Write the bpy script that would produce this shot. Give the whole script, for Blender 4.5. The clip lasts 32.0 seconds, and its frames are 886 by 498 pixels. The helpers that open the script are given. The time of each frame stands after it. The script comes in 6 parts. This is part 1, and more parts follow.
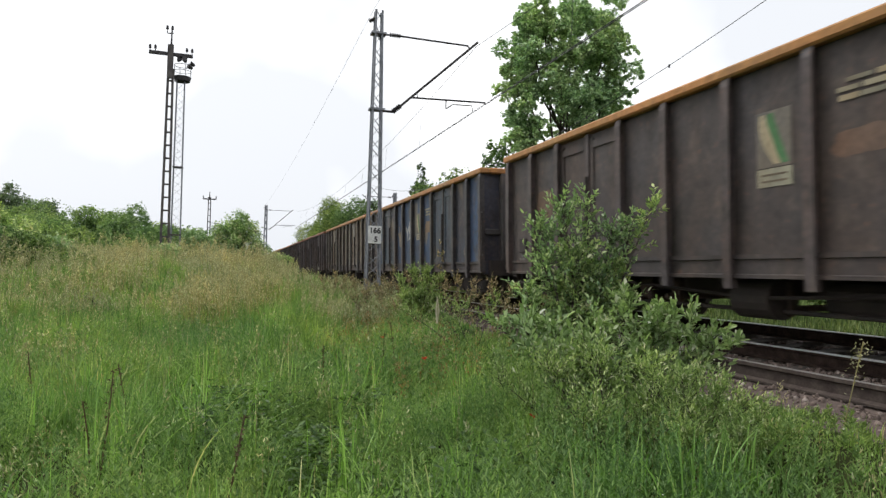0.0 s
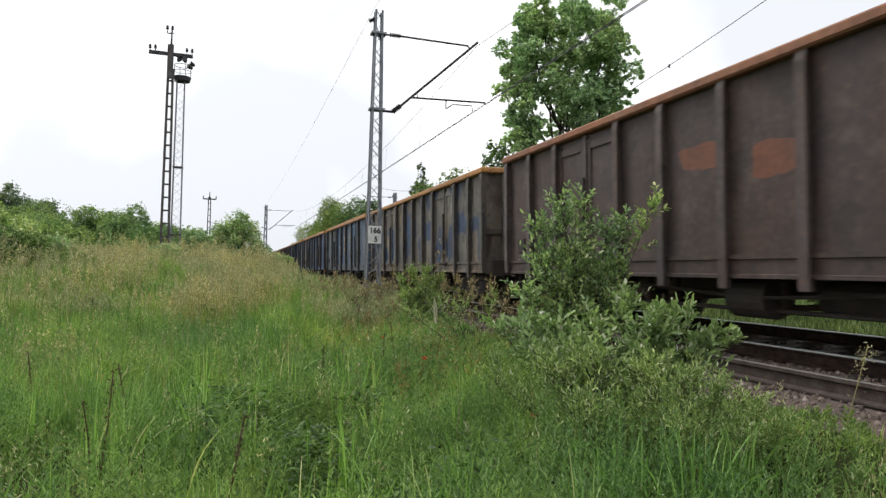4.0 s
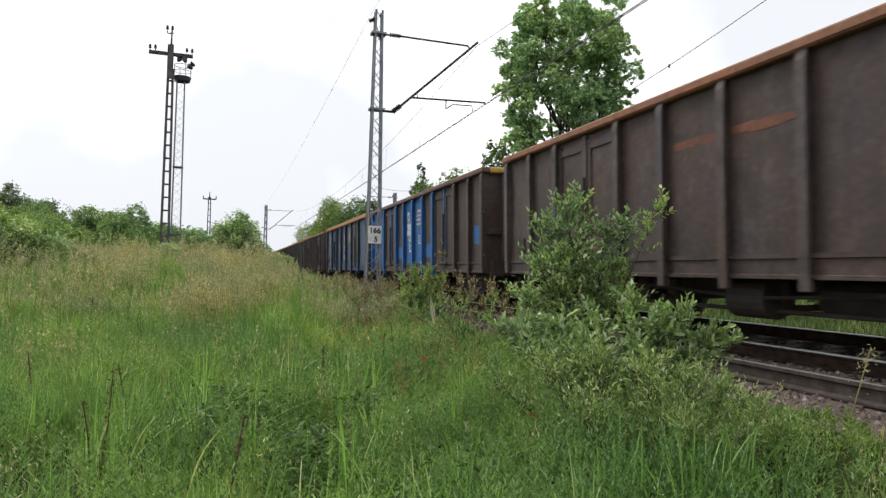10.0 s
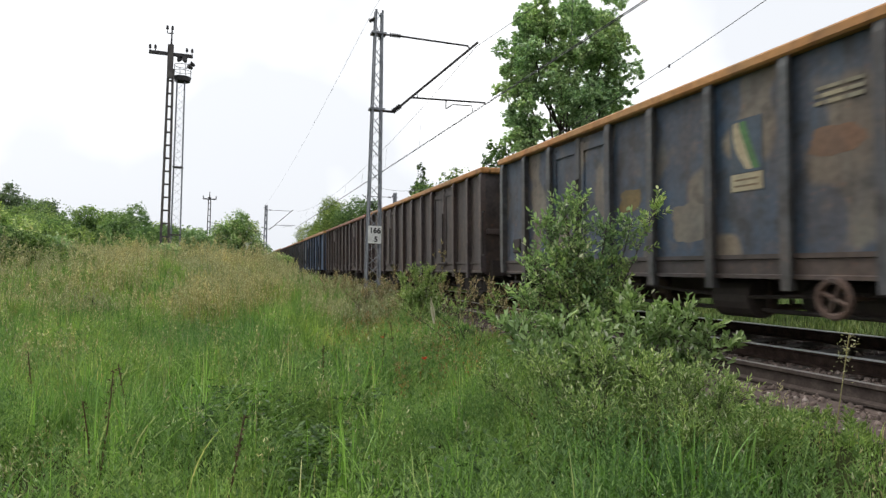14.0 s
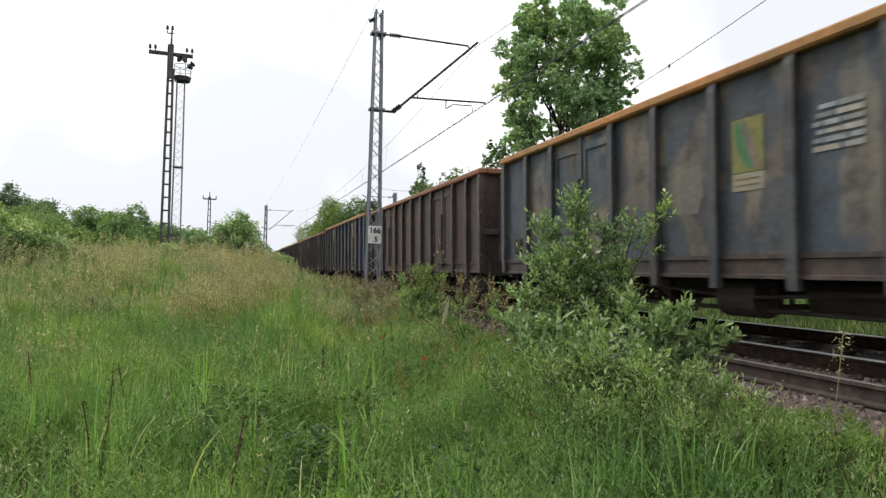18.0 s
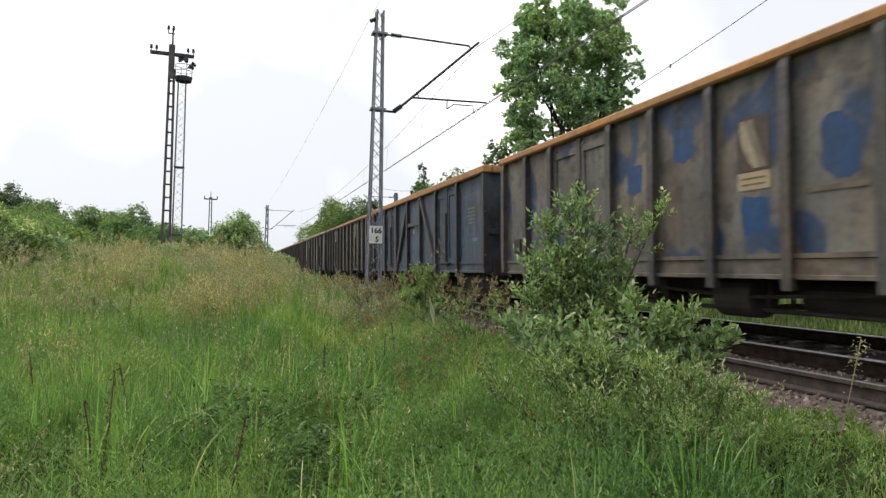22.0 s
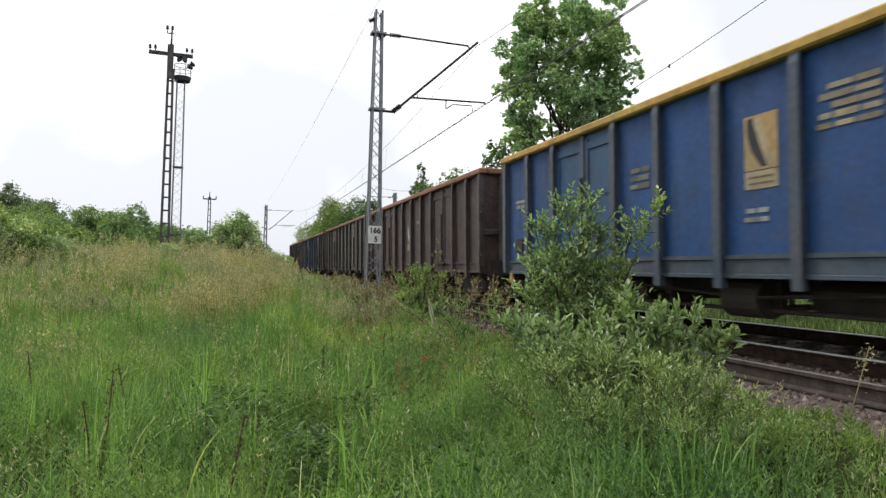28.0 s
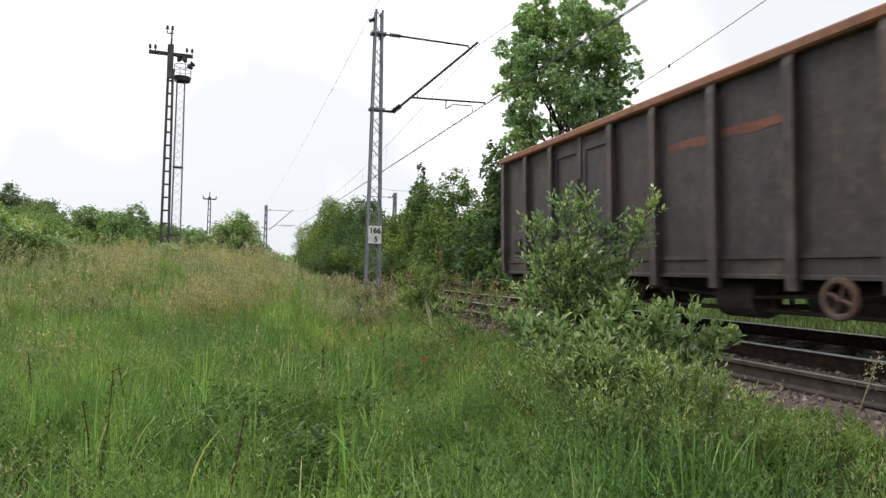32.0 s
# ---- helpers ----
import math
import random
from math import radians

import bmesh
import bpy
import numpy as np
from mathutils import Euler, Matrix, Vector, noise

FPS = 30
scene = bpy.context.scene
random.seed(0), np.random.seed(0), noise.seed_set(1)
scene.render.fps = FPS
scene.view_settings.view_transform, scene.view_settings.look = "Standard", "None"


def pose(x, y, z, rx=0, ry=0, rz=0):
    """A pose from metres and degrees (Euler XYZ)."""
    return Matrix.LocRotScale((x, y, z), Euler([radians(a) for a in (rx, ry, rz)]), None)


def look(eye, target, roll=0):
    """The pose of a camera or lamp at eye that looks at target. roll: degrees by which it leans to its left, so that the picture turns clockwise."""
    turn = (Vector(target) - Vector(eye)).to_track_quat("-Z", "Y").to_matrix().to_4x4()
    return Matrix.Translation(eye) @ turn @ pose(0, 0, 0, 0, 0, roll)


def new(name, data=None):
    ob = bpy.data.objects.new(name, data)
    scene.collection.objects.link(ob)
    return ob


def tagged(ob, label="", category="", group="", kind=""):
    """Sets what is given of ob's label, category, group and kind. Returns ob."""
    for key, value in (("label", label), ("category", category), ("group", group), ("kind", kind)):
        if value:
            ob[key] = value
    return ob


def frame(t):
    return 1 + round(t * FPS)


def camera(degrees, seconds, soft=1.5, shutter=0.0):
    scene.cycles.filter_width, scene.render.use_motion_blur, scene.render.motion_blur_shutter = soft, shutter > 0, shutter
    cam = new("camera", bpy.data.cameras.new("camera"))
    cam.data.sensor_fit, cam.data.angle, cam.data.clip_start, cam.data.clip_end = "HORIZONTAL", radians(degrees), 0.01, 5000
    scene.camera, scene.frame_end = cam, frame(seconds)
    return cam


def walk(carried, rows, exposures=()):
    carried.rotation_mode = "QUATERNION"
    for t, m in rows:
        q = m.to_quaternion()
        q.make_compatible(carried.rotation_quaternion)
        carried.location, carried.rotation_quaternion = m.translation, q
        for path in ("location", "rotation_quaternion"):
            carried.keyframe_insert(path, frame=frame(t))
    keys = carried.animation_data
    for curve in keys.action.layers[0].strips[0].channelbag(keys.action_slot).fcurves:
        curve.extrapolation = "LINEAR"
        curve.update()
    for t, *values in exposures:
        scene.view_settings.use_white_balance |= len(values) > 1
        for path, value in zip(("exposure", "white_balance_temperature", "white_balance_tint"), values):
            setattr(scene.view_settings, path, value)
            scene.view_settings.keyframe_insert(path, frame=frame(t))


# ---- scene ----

# ------------------------------------------------------------------ camera
EYE = Vector((0.0, 0.0, 0.752))
ROLL = 1.176


def gaze(yaw, pitch):
    """The pose of the tripod camera for a turn to the right of the track and a tilt upwards, in radians."""
    way = Vector((math.sin(yaw) * math.cos(pitch), math.cos(yaw) * math.cos(pitch), math.sin(pitch)))
    return look(EYE, EYE + way, ROLL)


cam = camera(68.5, 32.0, soft=1.35, shutter=0.16)
YAW, PITCH = 0.3096, 0.0354
walk(cam, [(0, gaze(YAW, PITCH)), (20.8, gaze(YAW, PITCH)), (21.5, gaze(YAW - 0.0016, PITCH)), (24.0, gaze(YAW - 0.0016, PITCH)),
           (24.5, gaze(YAW, PITCH)), (32, gaze(YAW, PITCH))])

# ------------------------------------------------------------------ light: bright overcast sky
world = bpy.data.worlds.new("sky")
scene.world = world
world.use_nodes = True
wn = world.node_tree.nodes
wl = world.node_tree.links
bg = wn["Background"]
sky = wn.new("ShaderNodeTexSky")
sky.sky_type = "NISHITA"
sky.sun_disc = False
sky.sun_elevation, sky.sun_rotation = radians(53), radians(319)
sky.dust_density, sky.air_density, sky.ozone_density = 6.0, 1.2, 1.0
hsv = wn.new("ShaderNodeHueSaturation")
hsv.inputs["Saturation"].default_value = 0.12
hsv.inputs["Value"].default_value = 1.0
wl.new(sky.outputs[0], hsv.inputs["Color"])
# an even cloud deck over the clear sky
cl_co = wn.new("ShaderNodeTexCoord")
cl_no = wn.new("ShaderNodeTexNoise")
cl_no.inputs["Scale"].default_value = 2.2
cl_no.inputs["Detail"].default_value = 4
wl.new(cl_co.outputs["Generated"], cl_no.inputs["Vector"])
cl_ra = wn.new("ShaderNodeValToRGB")
cl_ra.color_ramp.elements[0].position, cl_ra.color_ramp.elements[0].color = 0.42, (5.75, 5.95, 6.3, 1)
cl_ra.color_ramp.elements[1].position, cl_ra.color_ramp.elements[1].color = 0.64, (9.4, 9.45, 9.6, 1)
wl.new(cl_no.outputs[0], cl_ra.inputs[0])
cl_mix = wn.new("ShaderNodeMix")
cl_mix.data_type = "RGBA"
cl_mix.inputs["Factor"].default_value = 0.9
wl.new(hsv.outputs[0], cl_mix.inputs["A"])
wl.new(cl_ra.outputs[0], cl_mix.inputs["B"])
wl.new(cl_mix.outputs["Result"], bg.inputs["Color"])
bg.inputs["Strength"].default_value = 0.12

sun = new("sun", bpy.data.lights.new("sun", "SUN"))
sun.data.energy, sun.data.angle, sun.data.color = 1.3, radians(22), (1.0, 0.97, 0.92)
sun.matrix_world = look((-26, 30, 52), (0, 0, 0))
scene.view_settings.exposure = 0.45


# ------------------------------------------------------------------ materials
def material(name, rough=0.7, metal=0.0):
    m = bpy.data.materials.new(name)
    m.use_nodes = True
    b = m.node_tree.nodes["Principled BSDF"]
    b.inputs["Roughness"].default_value, b.inputs["Metallic"].default_value = rough, metal
    return m, m.node_tree.nodes, m.node_tree.links, b


def noise_node(nodes, links, scale, detail=4, stretch=None, space="Object", shift=None):
    co = nodes.new("ShaderNodeTexCoord")
    out = co.outputs[space]
    if stretch:
        mp = nodes.new("ShaderNodeMapping")
        mp.inputs["Scale"].default_value = stretch
        links.new(out, mp.inputs["Vector"])
        out = mp.outputs[0]
    if shift:
        add = nodes.new("ShaderNodeVectorMath")
        add.operation = "ADD"
        links.new(out, add.inputs[0])
        links.new(shift, add.inputs[1])
        out = add.outputs[0]
    n = nodes.new("ShaderNodeTexNoise")
    n.inputs["Scale"].default_value, n.inputs["Detail"].default_value = scale, detail
    links.new(out, n.inputs["Vector"])
    return n.outputs[0]


def ramp(nodes, links, fac, stops):
    r = nodes.new("ShaderNodeValToRGB")
    while len(r.color_ramp.elements) < len(stops):
        r.color_ramp.elements.new(0.5)
    for e, (p, c) in zip(r.color_ramp.elements, stops):
        e.position = p
        e.color = (*c, 1) if len(c) == 3 else c
    links.new(fac, r.inputs[0])
    return r.outputs[0]


def mix(nodes, links, fac, a, b, kind="MIX"):
    n = nodes.new("ShaderNodeMix")
    n.data_type, n.blend_type = "RGBA", kind
    for key, v in (("Factor", fac), ("A", a), ("B", b)):
        if isinstance(v, (int, float)):
            n.inputs[key].default_value = v
        elif isinstance(v, tuple):
            n.inputs[key].default_value = (*v, 1)
        else:
            links.new(v, n.inputs[key])
    return n.outputs["Result"]


def bump(nodes, links, b, height, strength=0.3, dist=0.02):
    n = nodes.new("ShaderNodeBump")
    n.inputs["Strength"].default_value, n.inputs["Distance"].default_value = strength, dist
    links.new(height, n.inputs["Height"])
    links.new(n.outputs[0], b.inputs["Normal"])


def plain(name, c1, c2, scale=6.0, rough=0.7, metal=0.0, bumpy=0.2, dist=0.01):
    m, n, l, b = material(name, rough, metal)
    f = noise_node(n, l, scale, 6)
    g = noise_node(n, l, scale * 7, 3)
    col = ramp(n, l, f, [(0.3, c1), (0.7, c2)])
    col = mix(n, l, 0.5, col, ramp(n, l, g, [(0.3, (0.55, 0.55, 0.55)), (0.7, (1.25, 1.25, 1.25))]), "MULTIPLY")
    l.new(col, b.inputs["Base Color"])
    if bumpy:
        bump(n, l, b, g, bumpy, dist)
    return m


def stone_mix(name):
    """Crushed stone in shades of grey, brown and rust, each stone its own."""
    m, n, l, b = material(name, 0.95)
    geo = n.new("ShaderNodeNewGeometry")
    info = n.new("ShaderNodeObjectInfo")
    s = n.new("ShaderNodeMath")
    s.operation = "ADD"
    l.new(geo.outputs["Random Per Island"], s.inputs[0])
    l.new(info.outputs["Random"], s.inputs[1])
    fr = n.new("ShaderNodeMath")
    fr.operation = "FRACT"
    l.new(s.outputs[0], fr.inputs[0])
    col = ramp(n, l, fr.outputs[0], [(0.0, (0.08, 0.058, 0.05)), (0.4, (0.15, 0.113, 0.097)), (0.75, (0.225, 0.175, 0.15)), (1.0, (0.36, 0.31, 0.28))])
    f = noise_node(n, l, 22.0, 6)
    g = noise_node(n, l, 3.0, 4)
    col = mix(n, l, 0.8, col, ramp(n, l, f, [(0.3, (0.55, 0.53, 0.52)), (0.7, (1.3, 1.3, 1.3))]), "MULTIPLY")
    col = mix(n, l, ramp(n, l, g, [(0.5, (0, 0, 0)), (0.75, (0.5, 0.5, 0.5))]), col, (0.07, 0.05, 0.042))
    l.new(col, b.inputs["Base Color"])
    bump(n, l, b, f, 0.7, 0.03)
    return m


def paint(name, rough=0.6, dirt=1.0):
    """Worn wagon paint: the object's colour, its alpha tells how much of it is worn to a dusty grey primer."""
    m, n, l, b = material(name, rough)
    info = n.new("ShaderNodeObjectInfo")
    sc = n.new("ShaderNodeVectorMath")
    sc.operation = "SCALE"
    sc.inputs[0].default_value = (37.0, 53.0, 71.0)
    l.new(info.outputs["Random"], sc.inputs["Scale"])
    sh = sc.outputs[0]
    big = noise_node(n, l, 0.9, 5, None, "Object", sh)
    streak = noise_node(n, l, 2.2, 4, (3.0, 3.0, 0.25), "Object", sh)
    fine = noise_node(n, l, 14.0, 6, None, "Object", sh)
    blot = noise_node(n, l, 1.35, 1, (1.0, 1.0, 0.7), "Object", sh)
    # worn areas
    thr = n.new("ShaderNodeMath")
    thr.operation = "SUBTRACT"
    thr.inputs[1].default_value = 0.72
    l.new(info.outputs["Alpha"], thr.inputs[0])
    add = n.new("ShaderNodeMath")
    add.operation = "ADD"
    l.new(blot, add.inputs[0])
    l.new(thr.outputs[0], add.inputs[1])
    worn = ramp(n, l, add.outputs[0], [(0.48, (0, 0, 0)), (0.53, (1, 1, 1))])
    primer = ramp(n, l, big, [(0.3, (0.125, 0.12, 0.104)), (0.7, (0.205, 0.182, 0.142))])
    col = mix(n, l, worn, info.outputs["Color"], primer)
    # dirt, soot and rust
    col = mix(n, l, ramp(n, l, big, [(0.35, (0.55 * dirt,) * 3), (0.72, (0.0, 0.0, 0.0))]), col, (0.048, 0.036, 0.034))
    col = mix(n, l, ramp(n, l, streak, [(0.45, (0, 0, 0)), (0.75, (0.45 * dirt,) * 3)]), col, (0.102, 0.082, 0.075))
    col = mix(n, l, ramp(n, l, fine, [(0.62, (0, 0, 0)), (0.74, (0.55 * dirt,) * 3)]), col, (0.12, 0.055, 0.03))
    hue = noise_node(n, l, 1.1, 4, (1.0, 1.0, 0.6), "Object", sh)
    col = mix(n, l, 0.5, col, ramp(n, l, hue, [(0.34, (1.22, 1.0, 0.8)), (0.5, (1.0, 1.0, 1.0)), (0.66, (0.82, 1.0, 1.22))]), "MULTIPLY")
    smudge = noise_node(n, l, 3.4, 5, None, "Object", sh)
    col = mix(n, l, ramp(n, l, smudge, [(0.52, (0, 0, 0)), (0.66, (0.6 * dirt,) * 3)]), col, (0.03, 0.026, 0.024))
    col = mix(n, l, ramp(n, l, smudge, [(0.30, (0.45 * dirt,) * 3), (0.42, (0, 0, 0))]), col, (0.115, 0.09, 0.072))
    col = mix(n, l, 0.6, col, ramp(n, l, fine, [(0.3, (0.65, 0.65, 0.65)), (0.7, (1.25, 1.25, 1.25))]), "MULTIPLY")
    l.new(col, b.inputs["Base Color"])
    l.new(ramp(n, l, streak, [(0.3, (0.5, 0.5, 0.5)), (0.7, (0.8, 0.8, 0.8))]), b.inputs["Roughness"])
    b.inputs["Specular IOR Level"].default_value = 0.32
    b.inputs["Sheen Weight"].default_value = 0.06
    b.inputs["Sheen Roughness"].default_value = 0.45
    b.inputs["Sheen Tint"].default_value = (0.9, 0.88, 0.85, 1)
    bump(n, l, b, big, 0.25, 0.03)
    return m


def leafy(name, stops, trans=0.35, rough=0.55, patch=0.6, own=0.0):
    """Leaves and blades, each its own shade; patch: drift from yellow-green to blue-green over the ground, own: the same from plant to plant."""
    m, n, l, b = material(name, rough)
    geo = n.new("ShaderNodeNewGeometry")
    col = ramp(n, l, geo.outputs["Random Per Island"], stops)
    big = noise_node(n, l, 0.45, 3)
    col = mix(n, l, patch, col, ramp(n, l, big, [(0.32, (0.62, 0.76, 0.85)), (0.5, (1.0, 1.0, 1.0)), (0.68, (1.42, 1.2, 0.95))]), "MULTIPLY")
    mid = noise_node(n, l, 2.1, 4)
    col = mix(n, l, patch, col, ramp(n, l, mid, [(0.34, (0.55, 0.62, 0.6)), (0.66, (1.32, 1.26, 1.2))]), "MULTIPLY")
    if own:
        info = n.new("ShaderNodeObjectInfo")
        col = mix(n, l, own, col, ramp(n, l, info.outputs["Random"], [(0.0, (0.6, 0.72, 0.85)), (0.5, (1.0, 1.0, 1.0)), (1.0, (1.5, 1.32, 0.95))]), "MULTIPLY")
    l.new(col, b.inputs["Base Color"])
    b.inputs["Specular IOR Level"].default_value = 0.25
    t = n.new("ShaderNodeBsdfTranslucent")
    l.new(mix(n, l, 1.0, col, (1.2, 1.35, 0.7), "MULTIPLY"), t.inputs["Color"])
    ms = n.new("ShaderNodeMixShader")
    ms.inputs[0].default_value = trans
    l.new(b.outputs[0], ms.inputs[1])
    l.new(t.outputs[0], ms.inputs[2])
    l.new(ms.outputs[0], n["Material Output"].inputs["Surface"])
    return m


PAINT = paint("wagon_paint")
CLEAN = paint("clean_wagon_paint", 0.5, 0.4)
RUSTRIM = paint("rim_paint", 0.8, 0.45)
MARK = paint("marking_paint", 0.6, 0.4)
HANGM = plain("rusty_brake_gear", (0.03, 0.019, 0.015), (0.085, 0.05, 0.036), 4.0, 0.8)
DARK = plain("sooty_steel", (0.014, 0.011, 0.01), (0.042, 0.03, 0.026), 3.0, 0.75)
WHEELM = plain("wheel_steel", (0.03, 0.025, 0.022), (0.07, 0.055, 0.045), 5.0, 0.6, 0.3)
GALV = plain("galvanised_steel", (0.15, 0.16, 0.18), (0.25, 0.26, 0.285), 4.0, 0.6, 0.3)
TOWERM = plain("weathered_concrete_steel", (0.045, 0.04, 0.04), (0.10, 0.09, 0.085), 3.0, 0.8)
IRON = plain("dark_iron", (0.02, 0.02, 0.022), (0.05, 0.045, 0.045), 5.0, 0.6, 0.4)
RAILM = plain("rusty_rail", (0.02, 0.013, 0.011), (0.05, 0.034, 0.027), 8.0, 0.95)
RAILM.node_tree.nodes["Principled BSDF"].inputs["Specular IOR Level"].default_value = 0.1
OLDHEAD = plain("dull_rail_head", (0.17, 0.155, 0.145), (0.28, 0.26, 0.245), 12.0, 0.6, 0.3)
SPAREM = plain("spare_rail_rust", (0.042, 0.032, 0.028), (0.09, 0.072, 0.063), 6.0, 0.95)
SPAREM.node_tree.nodes["Principled BSDF"].inputs["Specular IOR Level"].default_value = 0.15
SHINE = plain("polished_rail_head", (0.55, 0.55, 0.57), (0.7, 0.7, 0.71), 20.0, 0.42, 0.6, 0.05, 0.002)
WOODM = plain("old_sleeper", (0.05, 0.042, 0.036), (0.11, 0.095, 0.08), 9.0, 0.9)
STONE = stone_mix("ballast")
SOIL = plain("soil", (0.02, 0.024, 0.01), (0.045, 0.055, 0.02), 1.2, 1.0, 0, 0.5, 0.05)
SOIL.node_tree.nodes["Principled BSDF"].inputs["Specular IOR Level"].default_value = 0.05
WHITE = plain("white_enamel", (0.62, 0.62, 0.6), (0.78, 0.78, 0.76), 7.0, 0.5, 0, 0.05)
BLACK = plain("black_paint", (0.012, 0.012, 0.012), (0.025, 0.025, 0.025), 7.0, 0.6, 0, 0)
WIRE = plain("wire", (0.04, 0.042, 0.046), (0.08, 0.082, 0.088), 8.0, 0.5, 0.3, 0)
BARK = plain("bark", (0.035, 0.028, 0.022), (0.09, 0.075, 0.06), 7.0, 0.95, 0, 0.8, 0.03)
GRASSM = leafy("meadow_grass", [(0.0, (0.098, 0.171, 0.0483)), (0.4, (0.169, 0.29, 0.0759)), (0.8, (0.26, 0.41, 0.117)), (0.95, (0.377, 0.477, 0.179)), (1.0, (0.598, 0.477, 0.304))], 0.3, 0.5, 0.75)
TUSSM = leafy("tussock_grass", [(0.0, (0.12, 0.22, 0.0495)), (0.5, (0.228, 0.396, 0.0935)), (0.9, (0.348, 0.517, 0.154)), (1.0, (0.6, 0.55, 0.308))], 0.32, 0.45, 0.3)
DRYM = leafy("seeding_grass", [(0.0, (0.146, 0.172, 0.0572)), (0.4, (0.278, 0.243, 0.108)), (0.75, (0.35, 0.272, 0.157)), (1.0, (0.496, 0.4, 0.257))])
BUSHM = leafy("shrub_leaf", [(0.0, (0.133, 0.206, 0.0979)), (0.5, (0.265, 0.381, 0.174)), (0.85, (0.438, 0.547, 0.283)), (1.0, (0.683, 0.685, 0.544))], 0.35, 0.5, 0.5, 0.5)
PALELEAFM = leafy("pale_shrub_leaf", [(0.0, (0.131, 0.198, 0.0774)), (0.5, (0.262, 0.364, 0.155)), (0.85, (0.393, 0.485, 0.253)), (0.96, (0.551, 0.573, 0.449)), (1.0, (0.748, 0.72, 0.731))], 0.3, 0.5, 0.5)
FEATHERM = leafy("feathery_weed", [(0.0, (0.138, 0.209, 0.071)), (0.5, (0.275, 0.38, 0.128)), (0.85, (0.428, 0.514, 0.213)), (1.0, (0.662, 0.65, 0.483))], 0.3, 0.55, 0.5)
BROWNM = leafy("dry_brown_weed", [(0.0, (0.129, 0.0918, 0.0551)), (0.35, (0.241, 0.245, 0.11)), (0.6, (0.354, 0.245, 0.158)), (0.85, (0.532, 0.383, 0.276)), (1.0, (0.805, 0.673, 0.536))], 0.2, 0.85)
SORRELM = leafy("rusty_sorrel", [(0.0, (0.2, 0.12, 0.06)), (0.5, (0.34, 0.19, 0.1)), (0.85, (0.46, 0.24, 0.13)), (1.0, (0.5, 0.34, 0.2))], 0.25, 0.8)
VERGEM = leafy("verge_grass", [(0.0, (0.07, 0.11, 0.035)), (0.6, (0.15, 0.22, 0.07)), (1.0, (0.28, 0.32, 0.14))], 0.2)
TREEM = leafy("tree_leaf", [(0.0, (0.15, 0.238, 0.121)), (0.5, (0.332, 0.492, 0.244)), (1.0, (0.597, 0.722, 0.461))], 0.3, 0.5, 0.45)
HEDGEM = leafy("hedge_leaf", [(0.0, (0.0582, 0.0975, 0.0396)), (0.5, (0.132, 0.206, 0.0726)), (1.0, (0.264, 0.351, 0.138))], 0.35, 0.55, 0.6, 0.7)
FARM = leafy("far_leaf", [(0.0, (0.11, 0.165, 0.0748)), (0.5, (0.182, 0.264, 0.105)), (1.0, (0.297, 0.396, 0.165))], 0.4, 0.55, 0.6, 0.8)
FARDARKM = leafy("far_dark_leaf", [(0.0, (0.0875, 0.124, 0.0813)), (0.5, (0.138, 0.189, 0.119)), (1.0, (0.213, 0.273, 0.175))], 0.35, 0.6, 0.4)
POPLARM = leafy("poplar_leaf", [(0.0, (0.045, 0.07, 0.035)), (1.0, (0.10, 0.14, 0.06))])
WEEDM = leafy("weed_leaf", [(0.0, (0.098, 0.169, 0.0621)), (0.5, (0.183, 0.293, 0.103)), (0.9, (0.275, 0.383, 0.166)), (1.0, (0.32, 0.44, 0.19))], 0.35, 0.55, 0.6)
HERBM = leafy("herb_leaf", [(0.0, (0.126, 0.22, 0.069)), (0.5, (0.227, 0.363, 0.117)), (0.9, (0.34, 0.472, 0.179)), (1.0, (0.479, 0.527, 0.304))], 0.35, 0.55, 0.6)
SEEDM = leafy("seed_head", [(0.0, (0.213, 0.202, 0.114)), (0.4, (0.351, 0.323, 0.195)), (0.75, (0.502, 0.464, 0.303)), (1.0, (0.702, 0.672, 0.486))], 0.3, 0.8)
# nettle greens kept dark to paint the shade of the meadow's pockets
NETTLEM = leafy("shade_dark_nettle_leaf", [(0.0, (0.0302, 0.0645, 0.0156)), (0.6, (0.069, 0.129, 0.0283)), (0.9, (0.12, 0.203, 0.0531)), (1.0, (0.225, 0.267, 0.0923))], 0.25, 0.5, 0.4)
POPPYM = leafy("poppy_petal", [(0.0, (0.55, 0.03, 0.015)), (1.0, (0.7, 0.07, 0.03))], 0.3)
PETALM = leafy("white_petal", [(0.0, (0.6, 0.62, 0.55)), (1.0, (0.8, 0.8, 0.74))], 0.3, 0.6, 0.1)


# ------------------------------------------------------------------ mesh helpers
def thing(name, label, category, group="", m=None, kind=""):
    ob = tagged(new(name), label, category, group, kind)
    ob.empty_display_size = 0.2
    if m is not None:
        ob.matrix_world = m
    return ob


def finish(bm, name, mat, smooth=False):
    me = bpy.data.meshes.new(name)
    bm.to_mesh(me)
    bm.free()
    me.materials.append(mat)
    if smooth:
        me.shade_smooth()
    return me


def part(name, bm, mat, parent, label="", color=None, smooth=False):
    """Links a bmesh, or mesh data made before, as one mesh under a thing or a part."""
    me = bm if isinstance(bm, bpy.types.Mesh) else finish(bm, name, mat, smooth)
    ob = new(name, me)
    ob.parent = parent
    if label:
        ob["label"] = label
    if color:
        ob.color = color
    return ob


